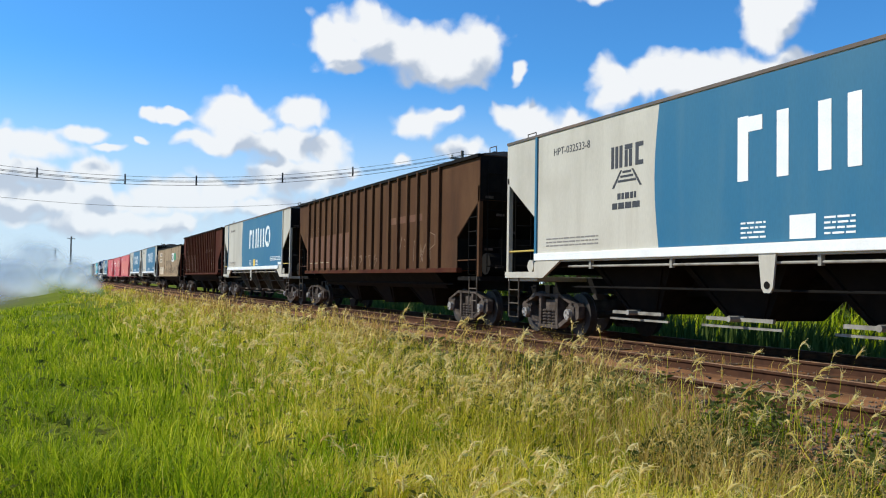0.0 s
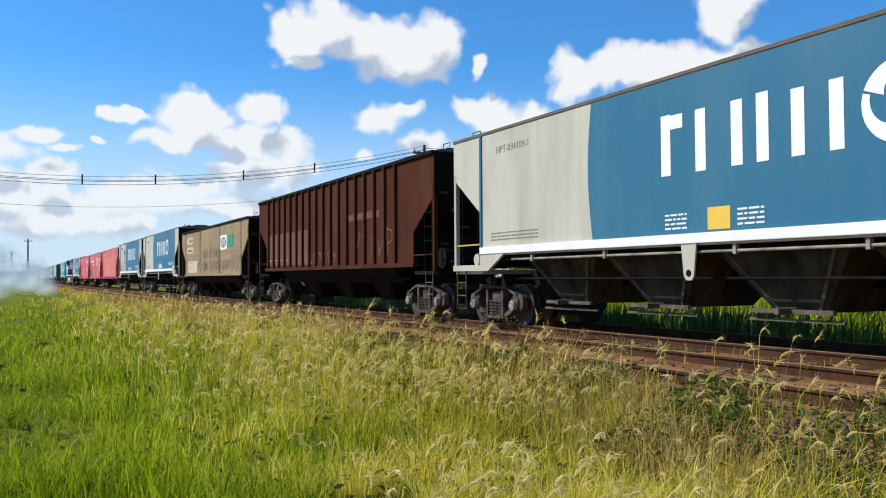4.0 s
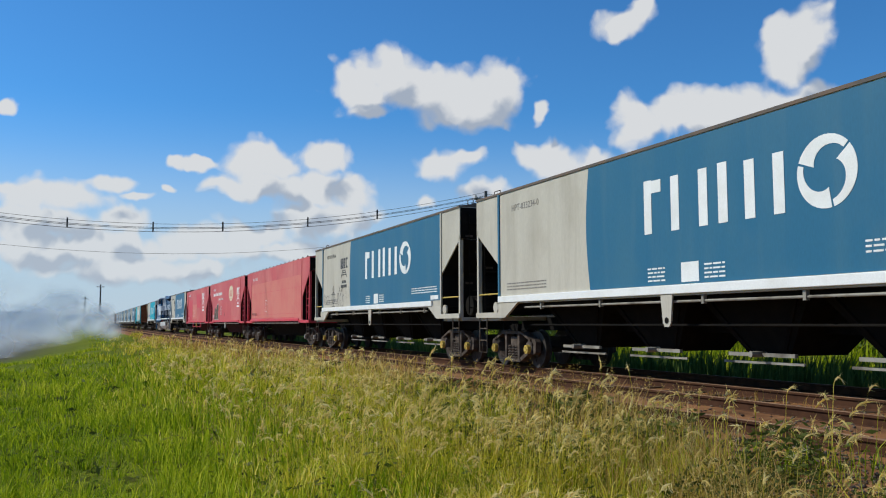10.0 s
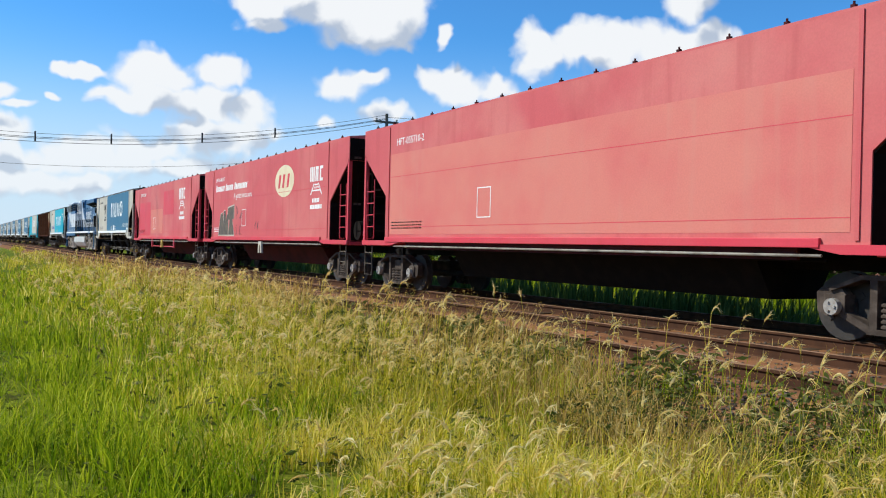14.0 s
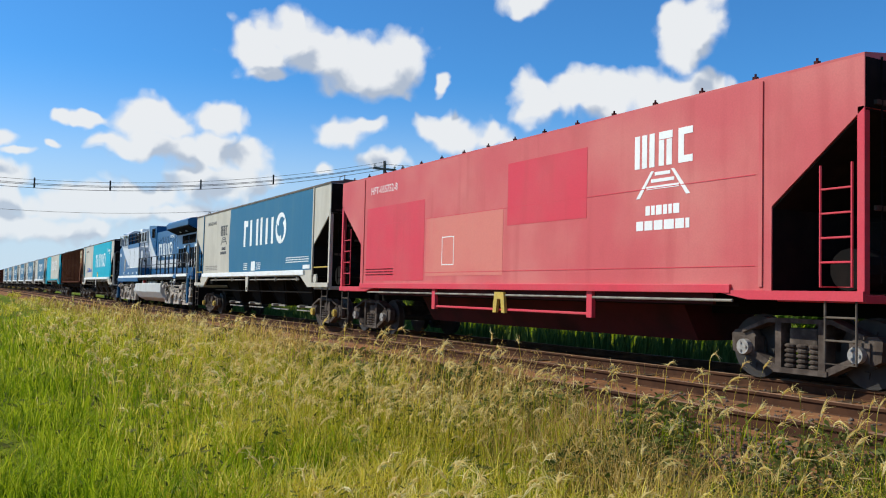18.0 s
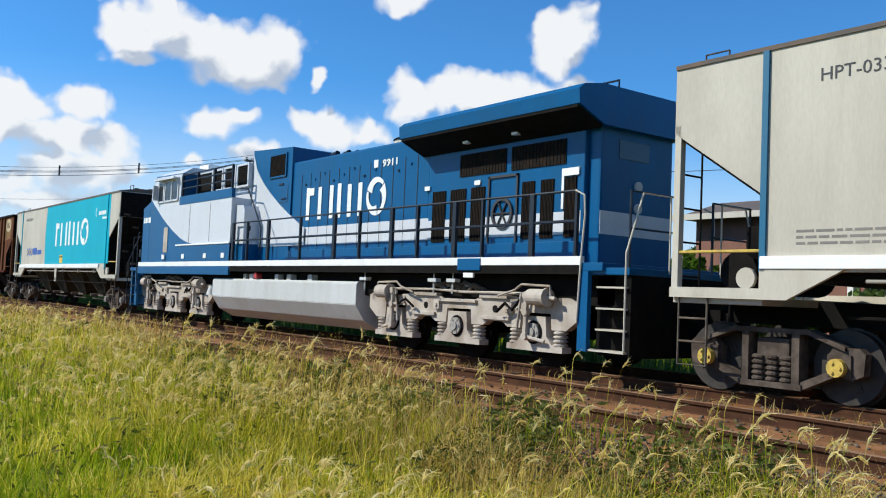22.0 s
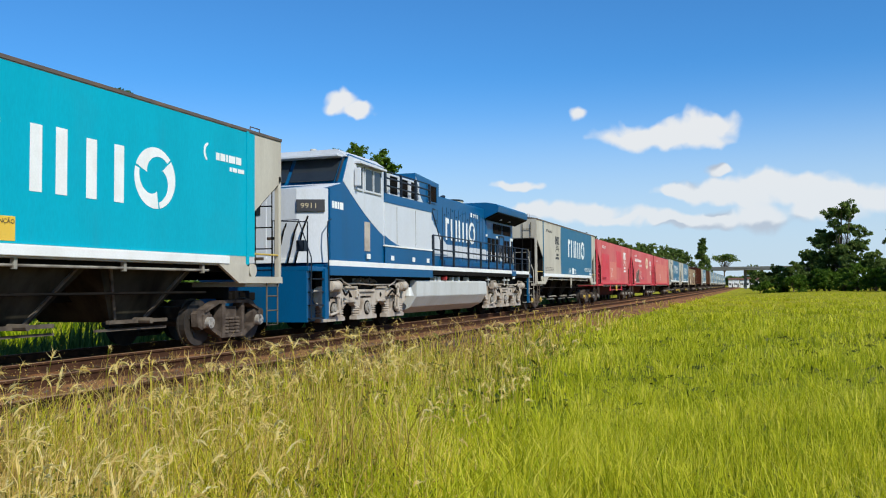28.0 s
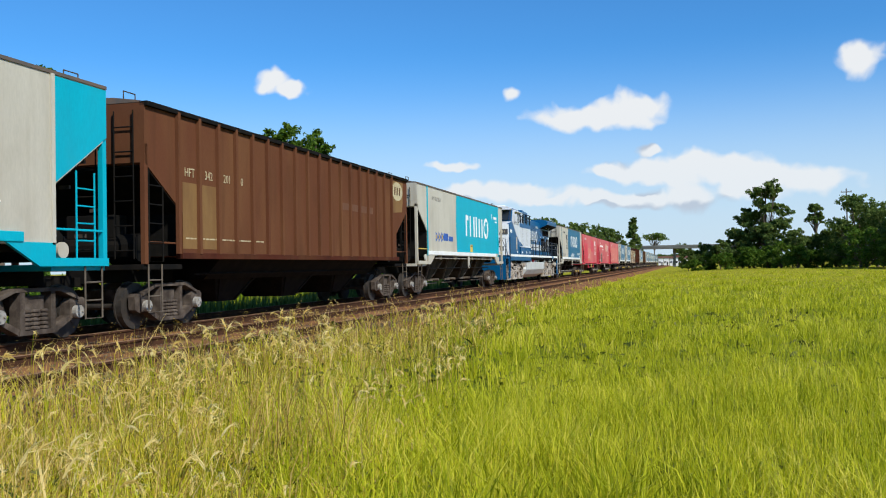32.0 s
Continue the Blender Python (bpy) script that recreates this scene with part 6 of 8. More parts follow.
        for o in blocks:                           # chunky sprayed letters with a pale rim
            mx, mz = sum(p[0] for p in o) / len(o), sum(p[1] for p in o) / len(o)
            rim = [(-5.55 + mx + (p[0] - mx) * 1.12, 1.36 + mz + (p[1] - mz) * 1.09) for p in o]
            part("spray_rim", plate(B(), rim, y - 0.004, y + 0.001), GREY, car)
            part("spray_block", plate(B(), [(-5.55 + p[0], 1.36 + p[1]) for p in o], y - 0.007, y - 0.003), SPRAY, car, "grey block letter sprayed on the side")
        spray(car, "S.C.", -3.05, 1.36, 1.0, 0.36, y - 0.003, INK, 44, 0.013)
        scrawl(car, -3.1, 1.9, 0.9, 0.6, -W - 0.001, INK, 41, 2)
        scrawl(car, -0.6, 1.5, 0.5, 0.4, -W - 0.001, INK, 43, 2)
        lease_mark(car, 5.0, 2.45, -W - 0.001, WHITE, 1.1)
    else:
        text("HFT-055710-2", 0.24, -6.1, 3.5, -W - 0.002, WHITE, car, "wagon_number")
        part("bleached_patch", bbox(-6.4, 6.4, y, -W + 0.01, 1.35, 3.3), RED_PALE, car, "sun-bleached red panel")
    return car


# ---- the locomotive ----
def loco_truck(loco, x):
    """Three-axle bogie: cast side frames with axle windows, pedestals on coil springs, brake cylinders, rigging and pipes."""
    R = 0.51
    # Black core: the darkness behind the side frames is put into its colour.
    bog = part("bogie", bbox(-2.3, 2.3, -0.55, 0.55, 0.55, 0.85, 0.03), BLACK, loco, "three-axle bogie", pose(x, 0, 0))
    axles = (-1.95, 0.0, 1.95)
    for s in (-1, 1):
        y = s * 1.17
        low = []
        for a in axles[::-1]:                      # the lower edge steps up round every axle
            low += [(a + 0.66, 0.60), (a + 0.36, 0.60), (a + 0.33, 0.85), (a - 0.33, 0.85), (a - 0.36, 0.60), (a - 0.66, 0.60)]
            if a > -1:
                low += [(a - 0.80, 0.68), (a - 1.15, 0.68)]
        o = [(-2.88, 1.02), (-2.66, 1.10), (-2.35, 1.10), (-2.2, 1.0), (-1.2, 1.12), (-0.62, 1.10), (-0.45, 1.02), (0.45, 1.02), (0.62, 1.10), (1.2, 1.12), (2.2, 1.0),
             (2.35, 1.10), (2.66, 1.10), (2.88, 1.02), (2.88, 0.78)] + low + [(-2.88, 0.78)]
        bm = plate(B(), o, y - 0.07, y + 0.07)
        frame_ob = part("side_frame", bm, LTRUCK, bog, "pale grey cast side frame")
        for a, b, z0, z1 in ((-1.35, -0.66, 0.70, 0.76), (0.66, 1.35, 0.70, 0.76), (-1.3, -0.6, 1.05, 1.11), (0.6, 1.3, 1.05, 1.11), (-0.5, 0.5, 0.96, 1.01)):
            part("frame_flange", bbox(a, b, *sorted((y + s * 0.07, y + s * 0.12)), z0, z1, 0.008), LTRUCK, frame_ob)
        for a in (-0.97, 0.97):
            # Each hole is a black disc, its inner shade painted on.
            part("frame_hole", disc(B(), (a, y + s * 0.071, 0.88), 0.062, 0.012, 14), BLACK, frame_ob)
            lug = bbox(a + 0.30, a + 0.46, *sorted((y + s * 0.07, y + s * 0.13)), 0.82, 0.98, 0.012)
            disc(lug, (a + 0.38, y + s * 0.14, 0.90), 0.035, 0.03, 8)
            part("frame_lug", lug, LTRUCK, frame_ob)
        for a in axles:
            bx = plate(B(), [(a - 0.63, 0.26), (a + 0.63, 0.26), (a + 0.63, 0.35), (a + 0.40, 0.38), (a + 0.28, 0.50), (a + 0.25, 0.80), (a - 0.25, 0.80), (a - 0.28, 0.50), (a - 0.40, 0.38), (a - 0.63, 0.35)], y - 0.10, y + 0.10)
            bx = part("axle_box", bx, LTRUCK, bog, "cast axle pedestal")
            part("bearing_ring", disc(B(), (a, y + s * 0.105, R + 0.04), 0.185, 0.02, 22), BLACK, bx)
            cb = disc(B(), (a, y + s * 0.125, R + 0.04), 0.145, 0.05, 20)
            disc(cb, (a, y + s * 0.16, R + 0.04), 0.07, 0.04, 12)
            for k in range(6):
                disc(cb, (a + 0.11 * math.cos(k * 1.047), y + s * 0.155, R + 0.04 + 0.11 * math.sin(k * 1.047)), 0.018, 0.02, 6)
            part("axle_cap", cb, CAPG, bx, "bolted axle cap")
            for dx in (-0.50, 0.50):
                part("spring", lathe(B(), (a + dx, y, 0), coil(0.115, 0.35, 0.60, 4), 14), LTRUCK, bog, "stubby coil spring")
        for dx, d in ((-2.15, 1), (2.15, -1)):
            yy = y + s * 0.21
            cy = rod(B(), (dx - 0.20, yy, 1.10), (dx + 0.16, yy, 1.10), 0.125, 18)
            rod(cy, (dx - 0.23, yy, 1.10), (dx - 0.20, yy, 1.10), 0.10, 18)
            rod(cy, (dx + 0.16, yy, 1.10), (dx + 0.20, yy, 1.10), 0.145, 18)
            rod(cy, (dx + 0.20, yy, 1.10), (dx + 0.36, yy, 1.08), 0.032, 8)
            part("brake_cylinder", cy, LTRUCK, bog, "brake cylinder")
            hg = bbox(dx + 0.28 * d - 0.035, dx + 0.28 * d + 0.035, yy - 0.03, yy + 0.03, 0.42, 1.16, 0.01)
            for zz in (1.12, 0.86, 0.48):
                disc(hg, (dx + 0.28 * d, yy, zz), 0.06, 0.09, 10)
            rod(hg, (dx + 0.28 * d, yy, 0.86), (dx + 0.62 * d, yy - s * 0.05, 0.92), 0.03, 6)
            rod(hg, (dx + 0.28 * d, yy, 0.48), (dx - 0.10 * d, yy - s * 0.05, 0.42), 0.028, 6)
            rod(hg, (dx + 0.40 * d, yy, 1.16), (dx + 0.48 * d, yy, 0.56), 0.022, 6)
            part("brake_rigging", hg, LTRUCK, bog, "brake lever and hangers")
            part("brake_pipe", tube(B(), [(dx - 0.26 * d, yy, 1.12), (dx - 0.24 * d, yy, 1.27), (dx + 0.40 * d, yy, 1.29), (dx + 0.55 * d, yy, 1.20), (dx + 0.95 * d, yy, 1.10)], 0.02), LTRUCK, bog)
            part("brake_hose", tube(B(), [(dx + 0.42 * d, yy, 1.05), (dx + 0.55 * d, yy + s * 0.05, 0.88), (dx + 0.75 * d, yy + s * 0.03, 0.98), (dx + 0.98 * d, yy, 0.84)], 0.026), BLACK, bog, "black rubber hose")
        part("sand_pipe", tube(B(), [(-1.9, y + s * 0.13, 1.16), (-0.6, y + s * 0.15, 1.17), (0.2, y + s * 0.14, 1.14), (1.9, y + s * 0.13, 1.15)], 0.022), LTRUCK, bog)
        for k in range(5):
            xx = -0.62 + k * 0.26
            hz = 1.22 + 0.04 * (k % 2)
            part("motor_lead", tube(B(), [(xx - 0.2, y + s * 0.05, hz - 0.06), (xx, y + s * 0.10, hz + 0.05), (xx + 0.24, y + s * 0.08, hz - 0.02), (xx + 0.34, y + s * 0.02, hz - 0.10)], 0.034), DUSTY, bog, "dusty traction motor lead")
        part("duct_box", bbox(-0.75, 0.25, *sorted((y - s * 0.02, y + s * 0.06)), 1.22, 1.30, 0.02), LTRUCK, bog)
    # These wheels are coloured black for the shade behind the frames.
    for a in axles:
        WHEELS.append((wheelset(bog, a, R, BLACK), a, R))


def railing(loco, xs, y, z0, z1, name="handrail", mids=1):
    """Posts with a top rail and a middle rail."""
    bm = B()
    rod(bm, (xs[0], y, z1), (xs[-1], y, z1), 0.019, 8)
    for k in range(mids):
        z = z0 + (z1 - z0) * (k + 1) / (mids + 1) * 1.05
        rod(bm, (xs[0], y, z), (xs[-1], y, z), 0.024, 6)
    part(name, bm, RAILING, loco, "dark pipe handrail")
    for i, x in enumerate(xs):
        w = 0.05 if i % 2 == 0 else 0.024
        part("handrail_post", bbox(x - w, x + w, y - 0.03, y + 0.03, z0 - 0.12, z1, 0.005), RAILING, loco)


def louvre(loco, x0, x1, z0, z1, y, n, vertical=True, frame_mat=None):
    g = part("grille", bbox(x0, x1, y - 0.012, y + 0.002, z0, z1), GRILLE, loco, "dark louvred grille")
    for k in range(n):
        f = (k + 0.5) / n
        if vertical:
            a = x0 + (x1 - x0) * f
            bm = bbox(a - 0.008, a + 0.008, y - 0.02, y - 0.012, z0, z1)
        else:
            a = z0 + (z1 - z0) * f
            bm = bbox(x0, x1, y - 0.02, y - 0.012, a - 0.008, a + 0.008)
        part("slat", bm, GRILLE, g)
    if frame_mat:
        bm = B()
        for a in ((x0 - 0.04, x1 + 0.04, z1, z1 + 0.04), (x0 - 0.04, x1 + 0.04, z0 - 0.04, z0), (x0 - 0.04, x0, z0, z1), (x1, x1 + 0.04, z0, z1)):
            box(bm, a[0], a[1], y - 0.03, y, a[2], a[3])
        part("grille_frame", bm, frame_mat, g)


def build_locomotive():
    lo = tagged(new("locomotive"), "blue and grey diesel-electric freight locomotive with long hood and side railings", "locomotive")
    F, H = -1.5, -0.92           # walkway edge and hood side, towards the near rail
    # underframe and sill
    part("underframe", bbox(-9.9, 10.3, -1.2, 1.2, 1.0, 1.45, 0.02), BLACK, lo, "black underframe")
    part("walkway", bbox(-9.5, 10.3, -1.5, 1.5, 1.50, 1.62, 0.01), LBLUE, lo)
    part("sill_stripe", bbox(-9.5, 9.9, F - 0.012, F + 0.05, 1.585, 1.715, 0.004), WHITE, lo, "white sill stripe")
    part("side_skirt", bbox(-2.45, 9.9, F - 0.004, F + 0.04, 1.45, 1.585), BLACK, lo)
    part("side_skirt", bbox(-9.5, -2.5, F - 0.016, F + 0.04, 1.36, 1.585), LBLUE, lo, "blue side skirt")
    # hood
    part("engine_hood", bbox(-0.35, 5.3, H, -H, 1.62, 4.12, 0.05), LBLUE, lo, "blue engine hood with door panels")
    part("blower_housing", plate(B(), [(-2.5, 1.62), (-0.32, 1.62), (-0.32, 4.5), (-2.5, 4.62)], H - 0.04, -H + 0.04), LBLUE, lo, "raised blower housing")
    part("radiator_hood", bbox(5.3, 9.35, H - 0.02, -H + 0.02, 1.62, 4.0, 0.03), LBLUE, lo)
    sec = [(-0.95, 3.74), (-1.50, 3.98), (-1.52, 4.20), (-1.40, 4.29), (-1.0, 4.36), (1.0, 4.36), (1.40, 4.29), (1.52, 4.20), (1.50, 3.98), (0.95, 3.74)]
    part("radiator_wing", beam(B(), sec, 5.05, 9.75), LBLUE, lo, "flared radiator housing")
    part("radiator_intake", beam(B(), [(-1.49, 3.972), (-0.96, 3.742), (-0.96, 3.70), (-1.49, 3.93)], 5.1, 9.7), BLACK, lo)
    part("rear_wall", bbox(9.35, 9.6, -0.85, 0.85, 1.62, 3.95, 0.04), LBLUE, lo)
    part("rear_stripe", bbox(9.6, 9.606, -0.84, 0.84, 2.10, 2.46), LGREY, lo, "light grey band across the rear")
    part("rear_window", bbox(9.595, 9.61, -0.45, 0.25, 3.3, 3.6, 0.004), GLASSD, lo, "dark rear window")
    for zz in (2.85, 3.2):
        part("rear_light", rod(B(), (9.59, 0.0, zz - 0.3), (9.64, 0.0, zz - 0.3), 0.08, 14), TANKM, lo, "rear lamp")
    part("roof_grab", tube(B(), [(9.2, -0.5, 4.37), (9.2, -0.5, 4.52), (9.6, -0.5, 4.52), (9.6, -0.5, 4.37)], 0.018), RAILING, lo)
    for ya, yb in ((-1.4, -0.45), (0.45, 1.4)):
        part("rear_railing", tube(B(), [(10.7, ya, 1.55), (10.7, ya, 2.62), (10.7, yb, 2.62), (10.7, yb, 1.55)], 0.02), RAILING, lo)
        part("rear_railing", tube(B(), [(10.7, ya, 2.1), (10.7, yb, 2.1)], 0.016), RAILING, lo)
    y = H - 0.004
    # door seams, latches
    for k in range(12):
        x = 0.15 + k * 0.43
        part("door_seam", bbox(x - 0.008, x + 0.008, y - 0.004, y + 0.01, 1.75, 3.78), INK, lo)
        part("door_latch", bbox(x + 0.18, x + 0.23, y - 0.02, y, 3.50 + 0.10 * (k % 3), 3.55 + 0.10 * (k % 3), 0.004), LBLUE if k % 3 else RAILING, lo)
    part("hood_stripe", bbox(-0.3, 5.3, y - 0.003, y + 0.01, 2.10, 2.52), LGREY, lo, "light grey hood band")
    part("hood_stripe", bbox(5.32, 9.3, y - 0.023, y, 2.10, 2.46), LGREY, lo)
    part("hood_step", bbox(-0.3, 9.3, H - 0.13, H, 1.62, 1.98, 0.01), LBLUE, lo, "blue toe box along the hood")
    # sweep of light grey behind the cab
    n = 14
    top = [(-2.46 + 2.9 * (k / n), 4.5 - 2.0 * (k / n) ** 0.62 if k else 4.5) for k in range(n + 1)]
    part("grey_sweep", plate(B(), [(-2.46, 2.10)] + top + [(0.44, 2.10)], H - 0.052, H - 0.03), LGREY, lo, "light grey swoosh panel")
    # mark and number
    wordmark(lo, 0.87, 2.68, 0.76, y - 0.006, WHITE, 0.90)
    text("9911", 0.20, 3.62, 3.66, y - 0.006, WHITE, lo, "road_number", 1.5, 0.0, 0.006)
    part("small_plate", bbox(3.3, 3.46, y - 0.008, y, 3.66, 3.82), WHITE, lo)
    # grilles and doors on the radiator end
    louvre(lo, -1.45, -0.62, 3.84, 4.36, H - 0.045, 18, True, LBLUE)
    for a in ((-0.50, -0.484, 3.18, 3.62), (-1.25, -0.484, 3.164, 3.18)):
        part("panel_seam", bbox(a[0], a[1], H - 0.046, H - 0.03, a[2], a[3]), INK, lo)
    part("panel_latch", bbox(-0.95, -0.72, H - 0.06, H - 0.04, 3.60, 3.64), RAILING, lo)
    part("panel_latch", bbox(-0.80, -0.58, H - 0.06, H - 0.04, 3.24, 3.28), RAILING, lo)
    for x0, x1 in ((5.45, 5.85), (6.0, 6.45), (6.6, 6.98), (7.95, 8.25), (8.4, 8.7), (8.95, 9.2)):
        louvre(lo, x0, x1, 2.05, 3.0, H - 0.024, 9, True)
    louvre(lo, 6.25, 7.52, 3.22, 3.62, H - 0.024, 16, True)
    louvre(lo, 7.66, 8.95, 3.22, 3.62, H - 0.024, 16, True)
    bm = B()
    for a in ((7.08, 7.85, 3.12, 3.16), (7.08, 7.12, 2.0, 3.16), (7.81, 7.85, 2.0, 3.16)):
        box(bm, a[0], a[1], H - 0.05, H - 0.02, a[2], a[3])
    part("door_frame", bm, INK, lo)
    em = ring(B(), 7.47, 2.5, 0.27, 0.27, 0.05, H - 0.06, H - 0.02, 24)
    em = part("round_emblem", em, INK, lo, "round spoked emblem")
    for k in range(6):
        a = k * math.pi / 3
        part("spoke", rod(B(), (7.47, H - 0.04, 2.5), (7.47 + 0.25 * math.cos(a), H - 0.04, 2.5 + 0.25 * math.sin(a)), 0.016, 5), INK, em)
    part("notice_plate", plate(B(), [(8.89, 2.5), (8.94, 2.5), (8.94, 3.02), (9.26, 3.02), (9.26, 3.14), (8.89, 3.14)], H - 0.05, H - 0.02), WHITE, lo, "white plate round the corner of the grille")
    for x in (5.2, 6.7):
        part("notice_plate", bbox(x, x + 0.16, H - 0.05, H - 0.02, 3.04, 3.12), WHITE, lo)
    for x in (6.6, 7.9):
        part("light_fitting", bbox(x, x + 0.14, -1.2, -1.08, 3.76, 3.84, 0.01), WHITE, lo)
    # roof things
    hn = B()
    for k, dx in enumerate((0.0, 0.32, 0.5)):
        rod(hn, (1.1 + dx - 0.20, -0.6 + 0.12 * k, 4.22), (1.1 + dx + 0.10, -0.6 + 0.12 * k, 4.23), 0.03, 10, 0.065)
        rod(hn, (1.1 + dx, -0.6 + 0.12 * k, 4.08), (1.1 + dx, -0.6 + 0.12 * k, 4.22), 0.03, 6)
    part("horn", hn, RAILING, lo, "three-chime air horn")
    st = rod(B(), (3.55, -0.2, 4.1), (3.55, -0.2, 4.30), 0.38, 24, 0.34)
    part("exhaust_chimney", st, GREY, lo, "pale grey exhaust stack with a sooty rim")
    part("stack_lid", rod(B(), (3.55, -0.2, 4.30), (3.55, -0.2, 4.35), 0.38, 24, 0.30), BLACK, lo)
    eb = B()
    for s in (-0.5, 0.5):
        box(eb, 3.55 + s - 0.03, 3.55 + s + 0.03, -0.4, 0.4, 4.1, 4.24)
    part("stack_frame", eb, BLACK, lo)
    # railings on the long hood
    railing(lo, [-2.35, -1.5, -0.35, 1.25, 2.75, 3.75, 4.9, 5.75, 6.85, 7.6, 8.8, 9.75], F + 0.02, 1.74, 2.68, mids=1)
    # equipment cab behind the driver, with its own catwalk
    part("equipment_cab", plate(B(), [(-6.15, 1.62), (-2.5, 1.62), (-2.5, 4.33), (-6.15, 4.33)], -1.0, 1.0), LGREY, lo, "light grey equipment housing")
    part("side_locker", bbox(-6.2, -2.52, F, -0.9, 1.72, 3.36, 0.012), LGREY, lo, "light grey side locker under the catwalk")
    part("locker_foot", bbox(-6.2, -2.52, F - 0.006, F + 0.05, 1.72, 2.18), LBLUE, lo, "blue locker base")
    part("locker_lip", bbox(-6.3, -2.52, F - 0.03, F + 0.02, 2.17, 2.21), WHITE, lo)
    part("catwalk_edge", bbox(-6.2, -2.52, F - 0.012, F + 0.08, 3.36, 3.60), LBLUE, lo, "blue catwalk edge")
    # Flat black plate stands for the shade inside an open bay.
    part("dark_recess", bbox(-6.12, -5.05, -1.03, -0.98, 3.62, 4.28), BLACK, lo, "black plate for the shade of an open bay")
    part("air_duct", rod(B(), (-5.5, -1.0, 3.85), (-5.5, -0.2, 3.85), 0.16, 12), RAILING, lo)
    for k in range(3):
        x = -4.85 + k * 0.83
        vb = part("vent_box", bbox(x, x + 0.62, -1.06, -1.0, 3.74, 4.26, 0.006), BLACK, lo, "black air intake grille")
        for j in range(8):
            part("slat", bbox(x + 0.03, x + 0.59, -1.075, -1.06, 3.77 + j * 0.06, 3.79 + j * 0.06), GRILLE, vb)
        fm = B()
        for q in ((x - 0.07, x + 0.69, 4.26, 4.31), (x - 0.07, x + 0.69, 3.69, 3.74), (x - 0.07, x, 3.74, 4.26), (x + 0.62, x + 0.69, 3.74, 4.26)):
            box(fm, q[0], q[1], -1.09, -1.0, q[2], q[3])
        part("vent_frame", fm, LGREY, vb, "pale grille frame")
    for x in (-5.35, -3.9):
        part("locker_seam", bbox(x - 0.008, x + 0.008, F - 0.006, F + 0.01, 2.25, 3.3), INKG, lo)
    for x in (-7.4, -5.8, -4.2, -3.0):
        part("notice_plate", bbox(x, x + 0.2, F - 0.02, F, 1.80, 1.93), WHITE, lo)
    railing(lo, [-6.1, -4.95, -3.8, -2.6], F + 0.03, 3.62, 4.22, "catwalk_rail", 2)
    part("sand_box", plate(B(), [(-2.47, 2.02), (-1.98, 2.02), (-1.98, 3.02), (-2.06, 3.14), (-2.47, 3.16)], F + 0.12, F + 0.56), LGREY, lo, "light grey sand box with a blue foot")
    part("sand_box_foot", bbox(-2.47, -1.976, F + 0.116, F + 0.54, 1.74, 2.16), LBLUE, lo)
    part("door_latch", bbox(-1.99, -1.95, F + 0.2, F + 0.3, 2.5, 2.62, 0.005), RAILING, lo)
    part("sill_box", bbox(7.02, 7.62, F - 0.03, F, 1.50, 1.70, 0.008), LBLUE, lo, "small blue box on the sill")
    part("sill_plate", bbox(7.18, 7.44, F - 0.02, F + 0.02, 1.38, 1.46, 0.004), WHITE, lo)
    ld = B()
    for yy in (F + 0.2, F + 0.55):
        rod(ld, (-2.45, yy, 3.6), (-2.0, yy, 3.55), 0.018, 6)
        rod(ld, (-2.0, yy, 3.55), (-1.15, yy, 2.55), 0.018, 6)
        rod(ld, (-1.15, yy, 2.55), (-1.15, yy, 1.95), 0.018, 6)
    part("slanted_handrail", ld, RAILING, lo)
    # driver's cab and nose
    cabo = [(-9.4, 1.62), (-6.15, 1.62), (-6.15, 4.30), (-8.35, 4.36), (-8.78, 3.60), (-9.4, 3.42)]
    part("cab", plate(B(), cabo, -1.46, 1.46), LBLUE, lo, "driver's cab with a blue flank")
    part("cab_roof", beam(B(), [(-1.47, 4.29), (-1.2, 4.48), (1.2, 4.48), (1.47, 4.29)], -8.5, -6.1), LGREY, lo, "light grey cab roof")
    n = 10
    def sweep(x):
        return 2.2 + 1.40 * max(0.0, 1 - (x + 8.6) / 3.6) ** 1.6
    arc = [(-8.62 + 2.42 * k / n, sweep(-8.62 + 2.42 * k / n)) for k in range(n + 1)]
    part("locker_sweep", plate(B(), [(-6.2, 2.19)] + [(-5.0 - 0.2 * k, sweep(-5.0 - 0.2 * k) + 0.012) for k in range(7)], F - 0.008, F + 0.02), LBLUE, lo)
    part("cab_grey", plate(B(), arc + [(-6.2, 4.27), (-8.36, 4.32), (-8.7, 3.66)], -1.468, -1.45), LGREY, lo, "light grey sweep on the cab side")
    for x0, x1 in ((-8.0, -7.62), (-7.45, -6.98), (-6.9, -6.45)):
        w = part("cab_window", bbox(x0, x1, -1.492, -1.462, 3.56, 4.10, 0.008), GLASSD, lo, "dark side window")
        fm = B()
        for a in ((x0 - 0.05, x1 + 0.05, 4.10, 4.15), (x0 - 0.05, x1 + 0.05, 3.51, 3.56), (x0 - 0.05, x0, 3.56, 4.10), (x1, x1 + 0.05, 3.56, 4.10)):
            box(fm, a[0], a[1], -1.505, -1.462, a[2], a[3])
        part("window_frame", fm, LGREY, w)
    part("window_visor", plate(B(), [(-8.05, 4.17), (-6.4, 4.15), (-6.4, 4.20), (-8.05, 4.22)], -1.65, -1.46), LGREY, lo)
    part("mirror", bbox(-8.12, -8.06, -1.66, -1.5, 3.6, 4.05, 0.01), LGREY, lo)
